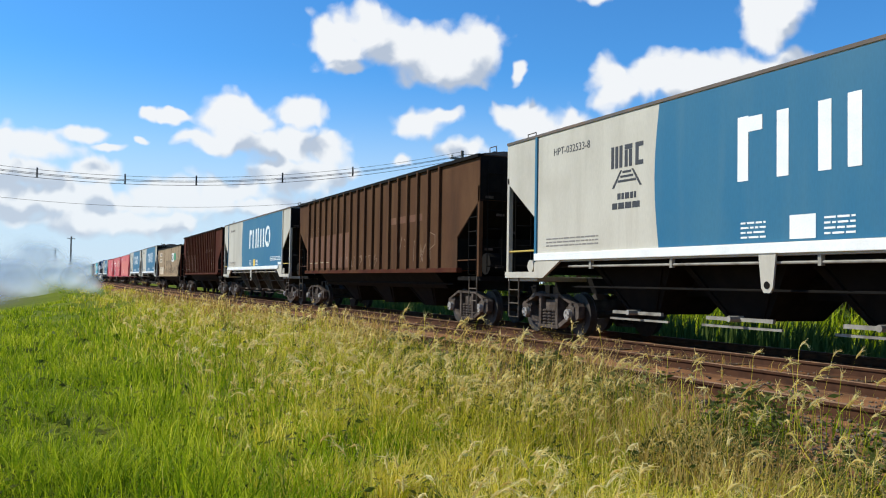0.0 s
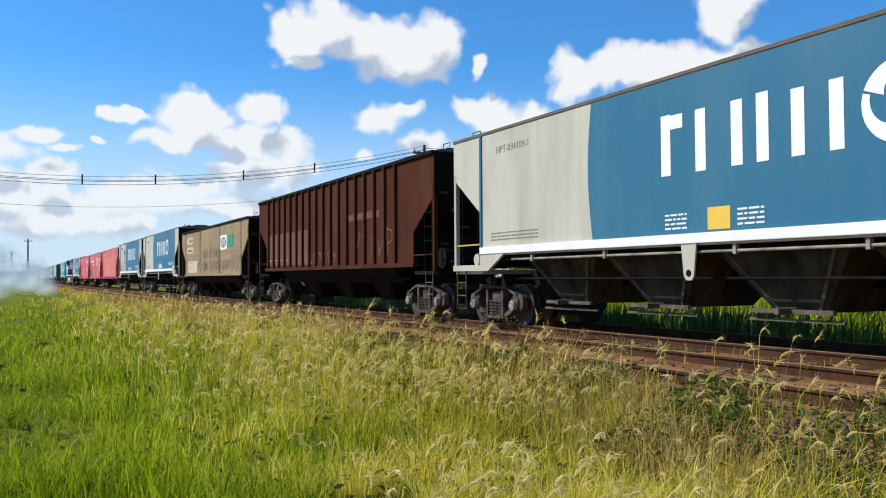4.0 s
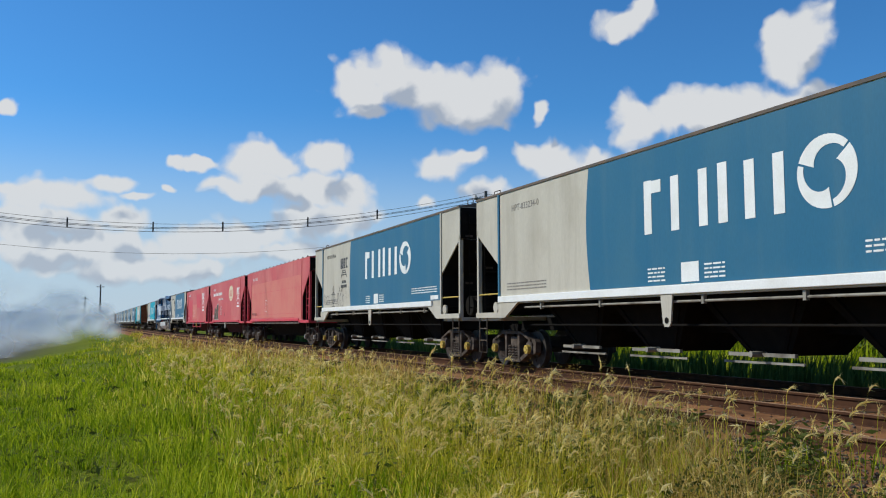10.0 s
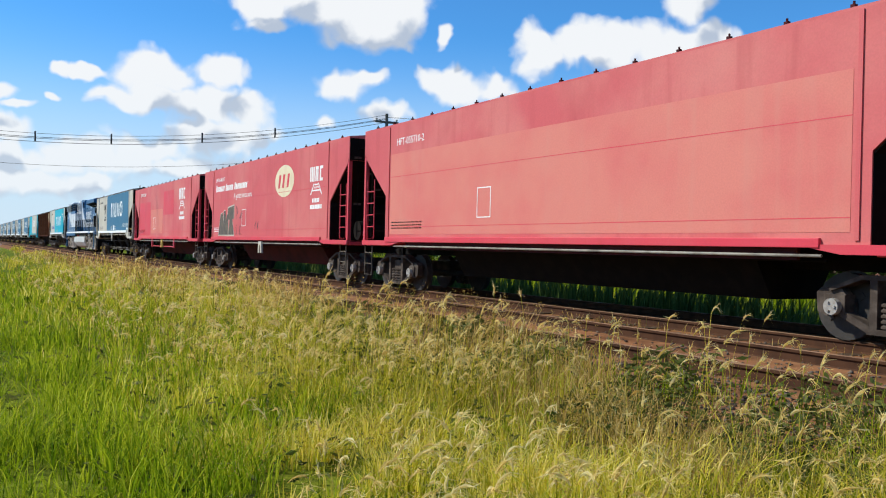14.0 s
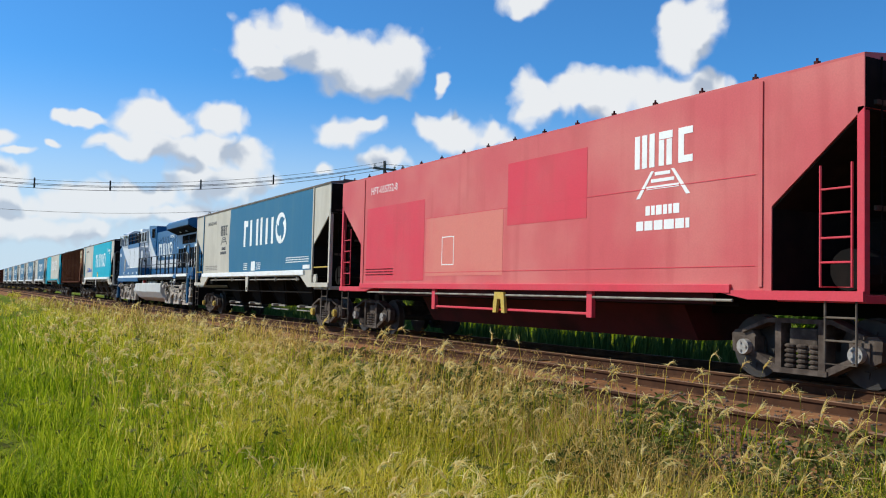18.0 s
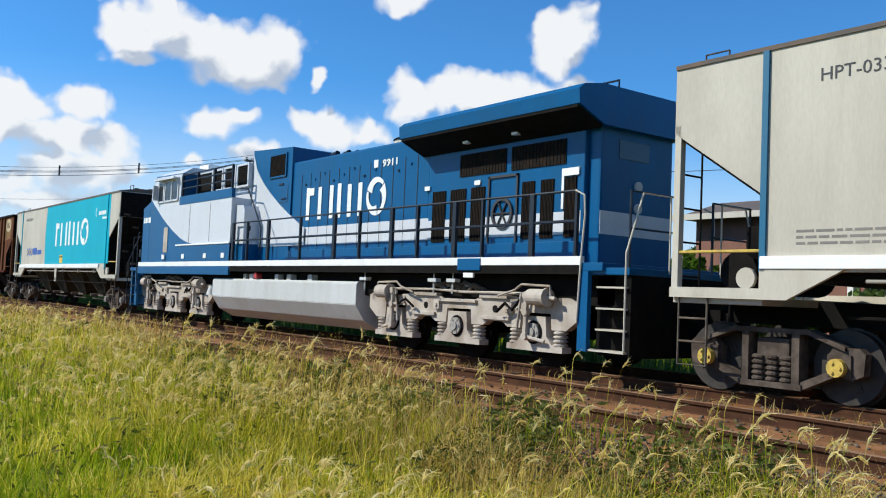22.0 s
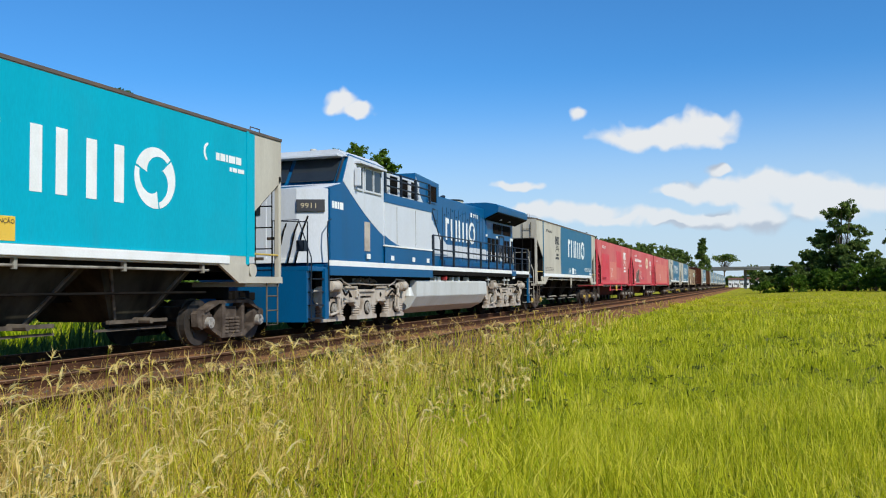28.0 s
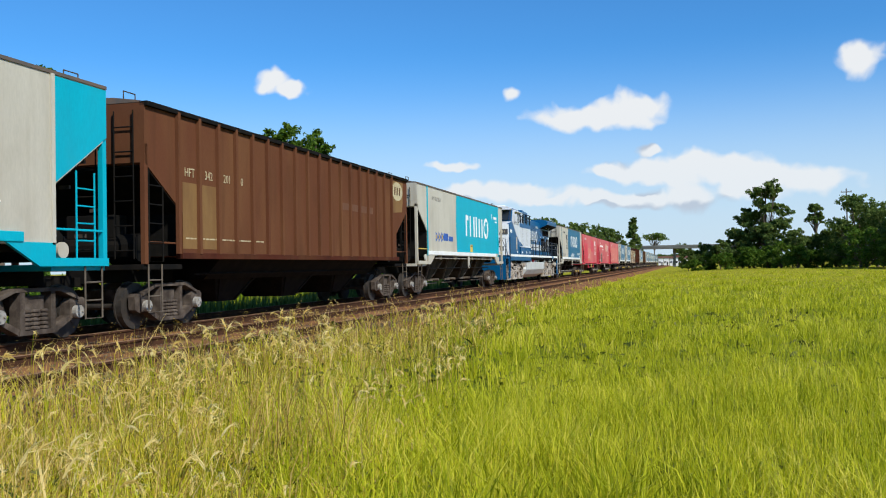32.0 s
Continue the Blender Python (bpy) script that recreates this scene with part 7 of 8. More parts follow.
    for y0, y1 in ((-1.28, -0.06), (0.06, 1.28)):
        ws = B()
        v = [ws.verts.new(p) for p in ((-8.80, y0, 3.66), (-8.80, y1, 3.66), (-8.42, y1, 4.24), (-8.42, y0, 4.24))]
        v2 = [ws.verts.new(p.co + Vector((-0.03, 0, 0.02))) for p in v]
        ws.faces.new(v2)
        for i in range(4):
            ws.faces.new((v[i], v[(i + 1) % 4], v2[(i + 1) % 4], v2[i]))
        part("windscreen", ws, GLASSD, lo, "dark windscreen pane")
    part("windscreen_visor", bbox(-8.78, -8.38, -1.36, 1.36, 4.27, 4.33, 0.01), LGREY, lo)
    fr = B()
    for y0 in (-1.40, 1.34):
        v = [fr.verts.new(p) for p in ((-8.85, y0, 3.64), (-8.85, y0 + 0.06, 3.64), (-8.46, y0 + 0.06, 4.27), (-8.46, y0, 4.27))]
        fr.faces.new(v)
    part("windscreen_pillar", fr, INK, lo)
    nb = B()
    plan = [(-9.38, -1.455), (-9.72, -0.75), (-9.72, 0.75), (-9.38, 1.455), (-8.8, 1.455), (-8.8, -1.455)]
    lo_v, hi_v = [nb.verts.new((x, y2, 1.66)) for x, y2 in plan], [nb.verts.new((x, y2, 3.40 if x < -9 else 3.60)) for x, y2 in plan]
    nb.faces.new(lo_v[::-1]), nb.faces.new(hi_v)
    for i in range(6):
        nb.faces.new((lo_v[i], lo_v[(i + 1) % 6], hi_v[(i + 1) % 6], hi_v[i]))
    bmesh.ops.recalc_face_normals(nb, faces=nb.faces[:])
    part("nose", nb, LGREY, lo, "light grey blunt nose")
    part("nose_flank", bbox(-9.38, -8.78, -1.464, -1.44, 1.72, 3.38), LBLUE, lo)
    part("nose_door", bbox(-9.74, -9.715, 0.05, 0.65, 1.75, 3.2, 0.005), LGREY, lo, "nose door")
    part("nose_window", bbox(-9.76, -9.735, 0.2, 0.5, 2.8, 3.1, 0.005), GLASSD, lo)
    part("nose_stripe", bbox(-9.76, -9.715, -0.75, 0.75, 1.66, 1.78), WHITE, lo)
    nbd = part("number_board", bbox(-0.33, 0.33, -0.03, 0.03, -0.14, 0.14, 0.01), INK, lo, "dark number board", pose(-9.60, -1.06, 3.0, 0, 0, -64.2))
    text("9911", 0.17, -0.24, -0.065, -0.034, CREAM, nbd, "road_number", 1.2)
    lines(lo, -9.3, 3.12, 0.62, 1, -1.466, WHITE, th=0.17, seed=51)
    part("battery_door", bbox(-7.45, -7.12, -1.475, -1.455, 2.0, 2.75), LTRUCK, lo)
    part("air_conditioner", bbox(-6.9, -6.2, -0.7, 0.2, 4.46, 4.66, 0.04), WHITE, lo, "white roof air conditioner")
    part("roof_beacon", rod(B(), (-8.0, -0.3, 4.48), (-8.0, -0.3, 4.6), 0.08, 10), GREY, lo)
    hp = B()
    for k in (-0.7, -0.5, -0.2):
        tube(hp, [(-9.62, k - 0.3, 2.75), (-9.8, k - 0.25, 2.4), (-9.75, k - 0.15, 2.1), (-9.9, k - 0.1, 1.6)], 0.022)
        part("hose", hp, BLACK, lo)
        hp = B()
    hp.free()
    # platforms, steps and pilots at both ends
    for s, x in ((-1, -10.45), (1, 10.75)):
        a, b = sorted((x, x - s * 0.9))
        part("end_deck", bbox(a, b, -1.45, 1.45, 1.45, 1.55, 0.01), LBLUE, lo)
        # At the rear, black replaces blue: the end's shade is put into the colour.
        part("pilot", plate(B(), [(x - s * 0.12, 0.3), (x, 0.3), (x, 1.45), (x - s * 0.12, 1.45)], -1.4, 1.4), LBLUE if s < 0 else BLACK, lo, "end plate")
        part("corner_plate", bbox(*sorted((x - s * 0.9, x - s * 0.72)), -1.5, -1.42, 0.35, 1.5), LBLUE, lo, "blue corner plate")
        for ys in (-1, 1):
            part("step_well", bbox(a + 0.1, b - 0.1, ys * 1.15 - 0.05, ys * 1.15 + 0.05, 0.3, 1.45), LBLUE if s < 0 else BLACK, lo)
            for k in range(4):
                part("step", bbox(a + (0.05 if s < 0 else 0.32 if k else 0.02), b - 0.05, ys * 1.35 - 0.12, ys * 1.35 + 0.12, 0.36 + k * 0.3, 0.385 + k * 0.3), GREY if s > 0 else RAILING, lo)
            y1 = ys * 1.52
            inner, outer = (a, b) if s > 0 else (b, a)
            part("step_rail", tube(B(), [(inner, y1, 0.75), (inner + s * 0.05, y1, 1.7), (inner + s * 0.1, y1, 2.3), (inner + s * 0.08, y1, 2.6), (inner - s * 0.1, y1, 2.68)], 0.015), GREY if s > 0 else RAILING, lo, "bent grab rail")
            part("step_rail", tube(B(), [(outer, y1, 0.4), (outer, y1, 1.75), (outer, ys * 1.2, 2.6), (outer, ys * 0.6, 2.6), (outer, ys * 0.6, 1.5)], 0.015), GREY if s > 0 else RAILING, lo, "bent grab rail")
        coupler(lo, x, s)
    part("end_railing", tube(B(), [(-10.4, -1.4, 1.55), (-10.4, -1.4, 2.55), (-10.4, -0.5, 2.6), (-10.4, -0.5, 1.55)], 0.02), RAILING, lo)
    part("end_railing", tube(B(), [(-10.4, 0.5, 1.55), (-10.4, 0.5, 2.6), (-10.4, 1.4, 2.55), (-10.4, 1.4, 1.55)], 0.02), RAILING, lo)
    part("end_valve", bbox(-10.3, -10.1, -1.25, -1.05, 1.9, 2.15, 0.03), RAILING, lo)
    # fuel tank
    sec = [(-1.42, 0.80), (-1.42, 1.23), (-1.37, 1.27), (1.37, 1.27), (1.42, 1.23), (1.42, 0.80), (1.20, 0.48), (0.80, 0.28), (-0.80, 0.28), (-1.20, 0.48)]
    tk = beam(B(), sec, -3.65, 3.62)
    bmesh.ops.bevel(tk, geom=[e for e in tk.edges if abs(e.verts[0].co.x - e.verts[1].co.x) > 1], offset=0.012, segments=2, affect="EDGES")
    part("fuel_tank", tk, TANKM, lo, "light grey fuel tank")
    for x, w in ((-1.9, 0.14), (-1.55, 0.22), (-0.15, 0.16), (0.45, 0.2), (1.45, 0.2)):
        part("tank_fitting", bbox(x, x + w, -1.36, -1.2, 1.26, 1.40, 0.015), TANKM, lo)
    part("fuel_cap", rod(B(), (-1.02, -1.45, 1.36), (-1.02, -1.3, 1.36), 0.08, 12), M("red_cap_paint", (0.45, 0.03, 0.03), 0.5), lo, "red fuel cap")
    part("bell", rod(B(), (-3.98, -1.3, 0.82), (-3.98, -1.3, 1.06), 0.15, 16, 0.07), TANKM, lo, "bell")
    part("air_reservoir", rod(B(), (-5.1, -1.0, 1.15), (-4.2, -1.0, 1.15), 0.17, 14), LTRUCK, lo)
    for x in (3.9, 6.2, 6.75):
        hs = B()
        rod(hs, (x, -1.4, 1.1), (x, -1.4, 1.5), 0.015, 6)
        box(hs, x - 0.12, x + 0.12, -1.45, -1.33, 1.30, 1.36)
        part("sand_hose", hs, TANKM, lo)
    loco_truck(lo, -6.9)
    loco_truck(lo, 6.75)
    return lo


# ---- make up the train ----
def place(car, x):
    car.matrix_basis = pose(x, TY, 0)
    ROLLING.append((car, x))
    return car


PITCH = 17.05
w1 = place(painted_hopper("grey hopper wagon with a blue painted field and black lessor's emblem", BLUE, "HPT-032533-8", True), 126.5)
w2 = place(ribbed_hopper("rust-brown ribbed hopper wagon, weathered lower panels", RUST, "HFT 042 57", half=8.48, shift=0.41), 108.55)
w3 = place(painted_hopper("pale grey hopper wagon with a blue painted field", BLUE, "HPT-034109-1", placard=YELLOW, chute_mat=CHUTE), 90.7)
w4 = place(ribbed_hopper("dark brown ribbed hopper wagon with rust streaks", DARKRUST, "HFT 842 1", capmat=CAPG, half=8.48, shift=0.38), 73.08)
w5 = place(riveted_hopper("dusty beige riveted hopper wagon covered in spray writing"), 54.6)
w6 = place(painted_hopper("grey hopper wagon with a blue painted field and white card holder", BLUE, "HPT-033234-0", capmat=CAPM), 37.2)
w7 = place(painted_hopper("grey hopper wagon with a blue field, lessor's emblem and spray tags", BLUE, "HPT-033493-6", True, capmat=CAPM), 20.2)
spray(w7, "VGN", -6.45, 1.82, 1.0, 0.36, -1.503, INK, 62, 0.013, 0.2)
ring_tag = ring(B(), -4.95, 2.06, 0.24, 0.24, 0.028, -1.5045, -1.501, 18)
for p, q in (((-4.95, 1.72), (-4.95, 2.52)), ((-5.28, 1.98), (-4.62, 1.98)), ((-5.25, 2.2), (-4.65, 2.2)), ((-5.15, 1.72), (-4.75, 1.72)), ((-5.1, 2.36), (-4.95, 2.54)), ((-4.8, 2.36), (-4.95, 2.54))):
    rod(ring_tag, (p[0], -1.503, p[1]), (q[0], -1.503, q[1]), 0.014, 4)
for v in ring_tag.verts:
    v.co.y = -1.503 + max(-0.0015, min(0.0015, v.co.y + 1.503))
part("spray_tag", ring_tag, INK, w7, "round sprayed tag with cross strokes")
spray(w7, "RGS", -4.4, 1.70, 1.05, 0.5, -1.503, INK, 63, 0.014, 0.1)
scrawl(w7, -4.25, 2.2, 0.7, 0.4, -1.501, INK, 61, 2)
spray(w7, "T.N.", -3.2, 1.98, 1.05, 0.5, -1.503, INK, 64, 0.014, -0.1)
w8 = place(red_hopper("sun-bleached red hopper wagon with smooth sides", "plain"), 3.15)
w9 = place(red_hopper("faded red hopper wagon with a pale oval emblem and spray paint", "oval"), -13.95)
w10 = place(red_hopper("faded red hopper wagon with white lessor's emblem and repainted patches", "lease"), -31.0)
w11 = place(painted_hopper("grey hopper wagon with a blue painted field and black lessor's emblem", BLUE, "HPT-033443-0", True, capmat=CAPM), -47.85)
loco = place(build_locomotive(), -67.3)
w12 = place(painted_hopper("grey hopper wagon with a bright teal painted field", TEAL, "HPT-031205-3", x_left=-2.05, x_right=6.9, placard=YELLOW, mark=(0.2, 2.42), chute_mat=CHUTE), -87.0)
for k in range(3):
    bm = plate(B(), [(-5.45 + k * 0.42, 2.05), (-5.0 + k * 0.42, 2.25), (-5.45 + k * 0.42, 2.45)], -1.506, -1.499)
    part("arrow_mark", bm, DBLUE, w12, "blue arrow mark")
    part("arrow_bar", bbox(-5.40 + k * 0.42, -5.24 + k * 0.42, -1.509, -1.505, 2.17, 2.33), CAPM, w12)
part("blue_label", bbox(-4.25, -3.55, -1.506, -1.499, 2.12, 2.42), DBLUE, w12)
part("blue_label", bbox(-3.45, -2.75, -1.506, -1.499, 2.12, 2.32), DBLUE, w12)
part("sprig_mark", ring(B(), 5.3, 3.55, 0.14, 0.17, 0.05, -1.512, -1.505, 14, 1.6, 4.4), WHITE, w12)
lines(w12, 5.55, 3.58, 0.85, 1, -1.507, WHITE, th=0.14, seed=71)
lines(w12, 6.0, 3.36, 0.55, 1, -1.507, WHITE, th=0.08, seed=72)
text("ATENÇÃO", 0.09, 0.42, 1.95, -1.513, INK, w12, "label_writing")
w13 = place(ribbed_hopper("rust-brown ribbed hopper wagon with a faded oval emblem", RUST_WARM, "HFT 342 201 0", emblem=True, half=7.93), -103.95)
w14 = place(painted_hopper("grey hopper wagon with teal ends and lettering worn away", TEAL, "", False, endteal=True, x_left=-6.4, x_right=-2.0, prints=False, chute_mat=CHUTE), -121.0)
scrawl(w14, 4.2, 1.8, 1.6, 1.8, -1.501, WHITE, 81, 1)
NEAR_WHEELS = list(WHEELS)
# the rest of the train, far off before and behind
order = [w6, w7, w3, w6, w11, w6, w4, w3, w7, w6, w11, w13, w6, w3]
x = -138.1
for k in range(22):
    ROLLING.append((copy_thing(order[k % len(order)], pose(x, TY, 0)), x))
    x -= PITCH
x = 143.6
for k in range(6):
    ROLLING.append((copy_thing(order[(k * 3 + 1) % len(order)], pose(x, TY, 0)), x))
    x += PITCH


# ---- trees, bridge, poles, smoke ----
def leaf_cloud(centres, radii, n, size, rng):
    """n small leaf faces spread over the given masses, denser towards their rims."""
    k = rng.integers(0, len(centres), n)
    d = rng.normal(0, 1, (n, 3))
    d /= np.linalg.norm(d, axis=1, keepdims=True)
    subs = rng.normal(0, 1, (len(centres), 9, 3))
    subs /= np.linalg.norm(subs, axis=2, keepdims=True)
    subs *= rng.uniform(0.45, 1.15, (len(centres), 9, 1))
    p = centres[k] + subs[k, rng.integers(0, 9, n)] * radii[k] + d * radii[k] * 0.42 * (rng.random((n, 1)) ** 0.6)
    a = rng.normal(0, 1, (n, 3))
    a /= np.linalg.norm(a, axis=1, keepdims=True)
    b = np.cross(a, rng.normal(0, 1, (n, 3)))
    b /= np.linalg.norm(b, axis=1, keepdims=True)
    s = size * rng.uniform(0.6, 1.4, (n, 1))
    return np.stack([p - a * s, p + b * s * 0.5, p + a * s, p - b * s * 0.5], 1).reshape(-1, 3)


def tree(x, y, h, spread, seed, label, trunk=0.35, shape="round", leaf=0.3, n=2600, mat=None, cat="tree"):
    rng = np.random.default_rng(seed)
    z0 = float(land(x, y)) - 0.1
    t = tagged(new("tree" if cat == "tree" else "shrub"), label, cat)
    t.matrix_basis = pose(x, y, z0)
    bm = B()
    r0 = max(0.06, h * 0.022)
    fork = h * trunk
    rod(bm, (0, 0, 0), (0, 0, fork), r0, 8, r0 * 0.75)
    masses, radii = [], []
    m = 26
    for k in range(m):
        f = k / (m - 1)
        a = rng.uniform(0, 6.28)
        if shape == "cone":
            zz, rr = h * (0.25 + 0.72 * f), spread * (1.05 - f) * rng.uniform(0.4, 1)
            rad = spread * (0.75 - 0.5 * f)
        elif shape == "flat":
            zz, rr, rad = h * rng.uniform(0.8, 0.95), spread * rng.uniform(0.2, 1), spread * 0.4
        elif shape == "broad":
            zz, rr = h * rng.uniform(trunk + 0.1, 0.95), spread * rng.uniform(0.1, 0.85)
            rad = spread * rng.uniform(0.15, 0.32)
            rr *= math.sqrt(max(0.15, 1 - (max(0, zz / h - 0.6) / 0.42) ** 2))
        else:
            zz, rr = h * rng.uniform(trunk + 0.08, 0.93), spread * rng.uniform(0.15, 0.8)
            rad = spread * rng.uniform(0.16, 0.36)
            rr *= 1.15 - 0.7 * max(0, (zz / h - 0.55)) / 0.45
        c = np.array((rr * math.cos(a), rr * math.sin(a), zz))
        masses.append(c)
        radii.append((rad, rad, rad * (0.45 if shape == "flat" else 0.75)))
        rod(bm, (0, 0, min(fork * rng.uniform(0.7, 1.0), zz)), c, r0 * 0.4, 6, r0 * 0.1)
    rod(bm, (0, 0, fork), (0, 0, h * 0.85), r0 * 0.7, 6, r0 * 0.15)
    part("trunk", bm, BARK, t, "grey-brown trunk and limbs")
    co = leaf_cloud(np.array(masses), np.array(radii), n, leaf, rng)
    i = np.arange(n) * 4
    tris = np.concatenate([np.stack([i, i + 1, i + 2], 1), np.stack([i, i + 2, i + 3], 1)])
    tri_mesh("crown", co, tris, mat or LEAF, t)
    return t


def spot(az, r):
    """A place on the ground, by its yaw from +y and its distance."""
    a = radians(az)
    return -math.sin(a) * r, math.cos(a) * r


def build_trees():
    # the wood on the far side of the eastern field
    px, py = spot(-95.0, 150)
    tree(px, py, 14.4, 4.4, 1, "tall dark tree standing above the wood", 0.25, "broad", n=14000, leaf=0.20)
    px, py = spot(-94.0, 152)
    tree(px, py, 9.5, 3.6, 2, "dark broad tree in the wood", 0.15, n=5600, leaf=0.26)
    rr = random.Random(5)
    az = -90.4
    while az > -104:
        f = (-az - 90.4) / 13
        r = 150 - 40 * max(0, (f - 0.45)) + rr.uniform(-5, 5)
        h = (3.4 + 3.6 * min(1, f * 3)) * rr.uniform(0.85, 1.15) * (0.8 if -98.9 < az < -95.9 else 1.0) * (1.3 if az < -99.3 else 1.0)
        px, py = spot(az, r)
        tree(px, py, h, h * 0.42, int(1000 - az * 10), "dark green tree at the edge of the wood", 0.12, n=7600, leaf=0.19)
        px, py = spot(az - 0.3, r - 7)
        tree(px, py, h * 0.55, h * 0.36, int(3000 - az * 10), "leafy shrub under the wood's edge", 0.05, n=3600, leaf=0.16, mat=LEAF_B, cat="shrub")
        az -= rr.uniform(0.65, 1.0)
    px, py = spot(-97.8, 150)
    tree(px, py, 10.4, 1.9, 44, "small-crowned tree above the wood", 0.62, n=2200, leaf=0.22)
    # behind the railway to the east
    for k, (az, r, h, s) in enumerate(((-64.9, 84, 15.6, 3.6), (-66.9, 86, 15.2, 3.4), (-48.3, 46, 12.0, 2.4), (-50.3, 47, 11.9, 2.4), (-58.5, 80, 11.0, 3.0))):
        px, py = spot(az, r)
        tree(px, py, h, s * 1.15, 50 + k, "broad green tree behind the railway", 0.45, "broad", n=8000, leaf=0.18, mat=LEAF_B if k < 4 else LEAF)
    for k in range(16):
        az = -79.2 - 0.45 * k
        r = 190 + 9 * k
        h = 1.6 + r * math.tan(radians(3.45 - 0.075 * k * (1 if k > 3 else 2))) * rr.uniform(0.9, 1.05)
        px, py = spot(az, r)
        tree(px, py, h, h * 0.33, 70 + k, "dark tree in the row behind the railway", 0.2, n=1500, leaf=0.5)
    px, py = spot(-87.1, 300)
    tree(px, py, 17.0, 2.9, 90, "tall dark conifer by the overpass", 0.1, "cone", n=2600, leaf=0.5)
    px, py = spot(-88.35, 480)
    tree(px, py, 17.5, 5.5, 91, "flat-topped tree beyond the overpass", 0.6, "flat", n=900, leaf=0.6)
    px, py = spot(-90.0, 480)
    tree(px, py, 11.0, 5.0, 92, "low trees beyond the overpass", 0.3, n=900, leaf=0.7)
    # the long hedge behind the railway, seen under and between the wagons
    for k in range(44):
        xx = (-38 - 4.4 * k if k < 26 else 70 + 4.4 * (k - 26)) + rr.uniform(-1, 1)
        hh = rr.uniform(3.2, 4.4)
        tree(xx, 22.5 + rr.uniform(-1.5, 2.5), hh, hh * rr.uniform(0.75, 1.0), 300 + k, "dark green hedge bush behind the tracks", 0.06, n=1300, leaf=0.2, mat=LEAF, cat="shrub")
    # shrubs close behind the railway
    for k in range(24):
        xx = -34 + k * 2.0 + rr.uniform(-0.6, 0.6)
        hh = rr.uniform(3.5, 4.8) if xx < -14 or xx > 0 else rr.uniform(5.2, 7.2)
        tree(xx, 24.5 + rr.uniform(-1.5, 2.5) + (3.5 if -19 < xx < -8 else 0), hh, hh * 0.42, 200 + k, "leafy green bush behind the tracks", 0.1, n=2400, leaf=0.16, mat=LEAF_B if k % 3 else LEAF, cat="shrub")
    for k in range(22):
        xx = 12 + k * 2.6 + rr.uniform(-0.8, 0.8)
        tree(xx, 18.0 + rr.uniform(-1.0, 3), rr.uniform(1.5, 2.5), rr.uniform(1.1, 1.6), 260 + k, "low bright green shrub behind the tracks", 0.06, n=1100, leaf=0.12, mat=LEAF_B, cat="shrub")


build_trees()


def build_hills():
    """A long low rise on the western skyline."""
    bm = B()
    rows = []
    for k in range(61):
        a = radians(78 + k * 0.9)
        r = 1500 + 200 * math.sin(k * 0.3)
        h = 17 * math.sin(math.pi * k / 60) ** 0.5 * (1 + 0.18 * math.sin(k * 0.37 + 1) + 0.07 * math.sin(k * 1.9))
        rows.append([bm.verts.new((-math.sin(a) * rr, math.cos(a) * rr, z)) for rr, z in ((r - 300, -2), (r, h), (r + 300, -2))])
    for u, v in zip(rows, rows[1:]):
        for j in range(2):
            bm.faces.new((u[j], v[j], v[j + 1], u[j + 1]))
    bmesh.ops.recalc_face_normals(bm, faces=bm.faces[:])
    tagged(part("far_hills", bm, HILL), "low hazy wooded hills on the skyline", "hills", kind="structure")


build_hills()


def build_cottage():
    """The small house close behind the railway."""
    ho = tagged(new("cottage"), "small brown brick house with a tiled roof and a blue tarpaulin", "house")
    part("wall", bbox(-16.2, -11.1, 21.5, 25.0, -0.9, 3.72), BRICKRED, ho, "brown brick wall")
    part("roof", beam(B(), [(21.0, 3.62), (25.5, 3.62), (23.3, 4.3)], -16.7, -10.7), ROOFM, ho, "weathered dark tiled roof")
    part("fascia", bbox(-16.7, -10.7, 20.95, 21.0, 3.55, 3.72), GREY, ho)
    part("tarpaulin", bbox(-12.25, -11.45, 21.44, 21.5, 2.72, 3.15), TARP, ho, "bright blue tarpaulin in the window opening")
    part("porch_post", bbox(-11.35, -11.2, 21.05, 21.2, -0.9, 3.6), WHITE, ho)
    for k, (bx, by, bh) in enumerate(((-10.2, 20.2, 4.6), (-11.6, 19.6, 2.7), (-13.4, 20.0, 2.6), (-15.2, 19.8, 3.0))):
        tree(bx, by, bh, bh * 0.36, 500 + k, "leafy bush before the brown house", 0.08, n=1800, leaf=0.13, mat=LEAF_B if k % 2 else LEAF, cat="shrub")


build_cottage()


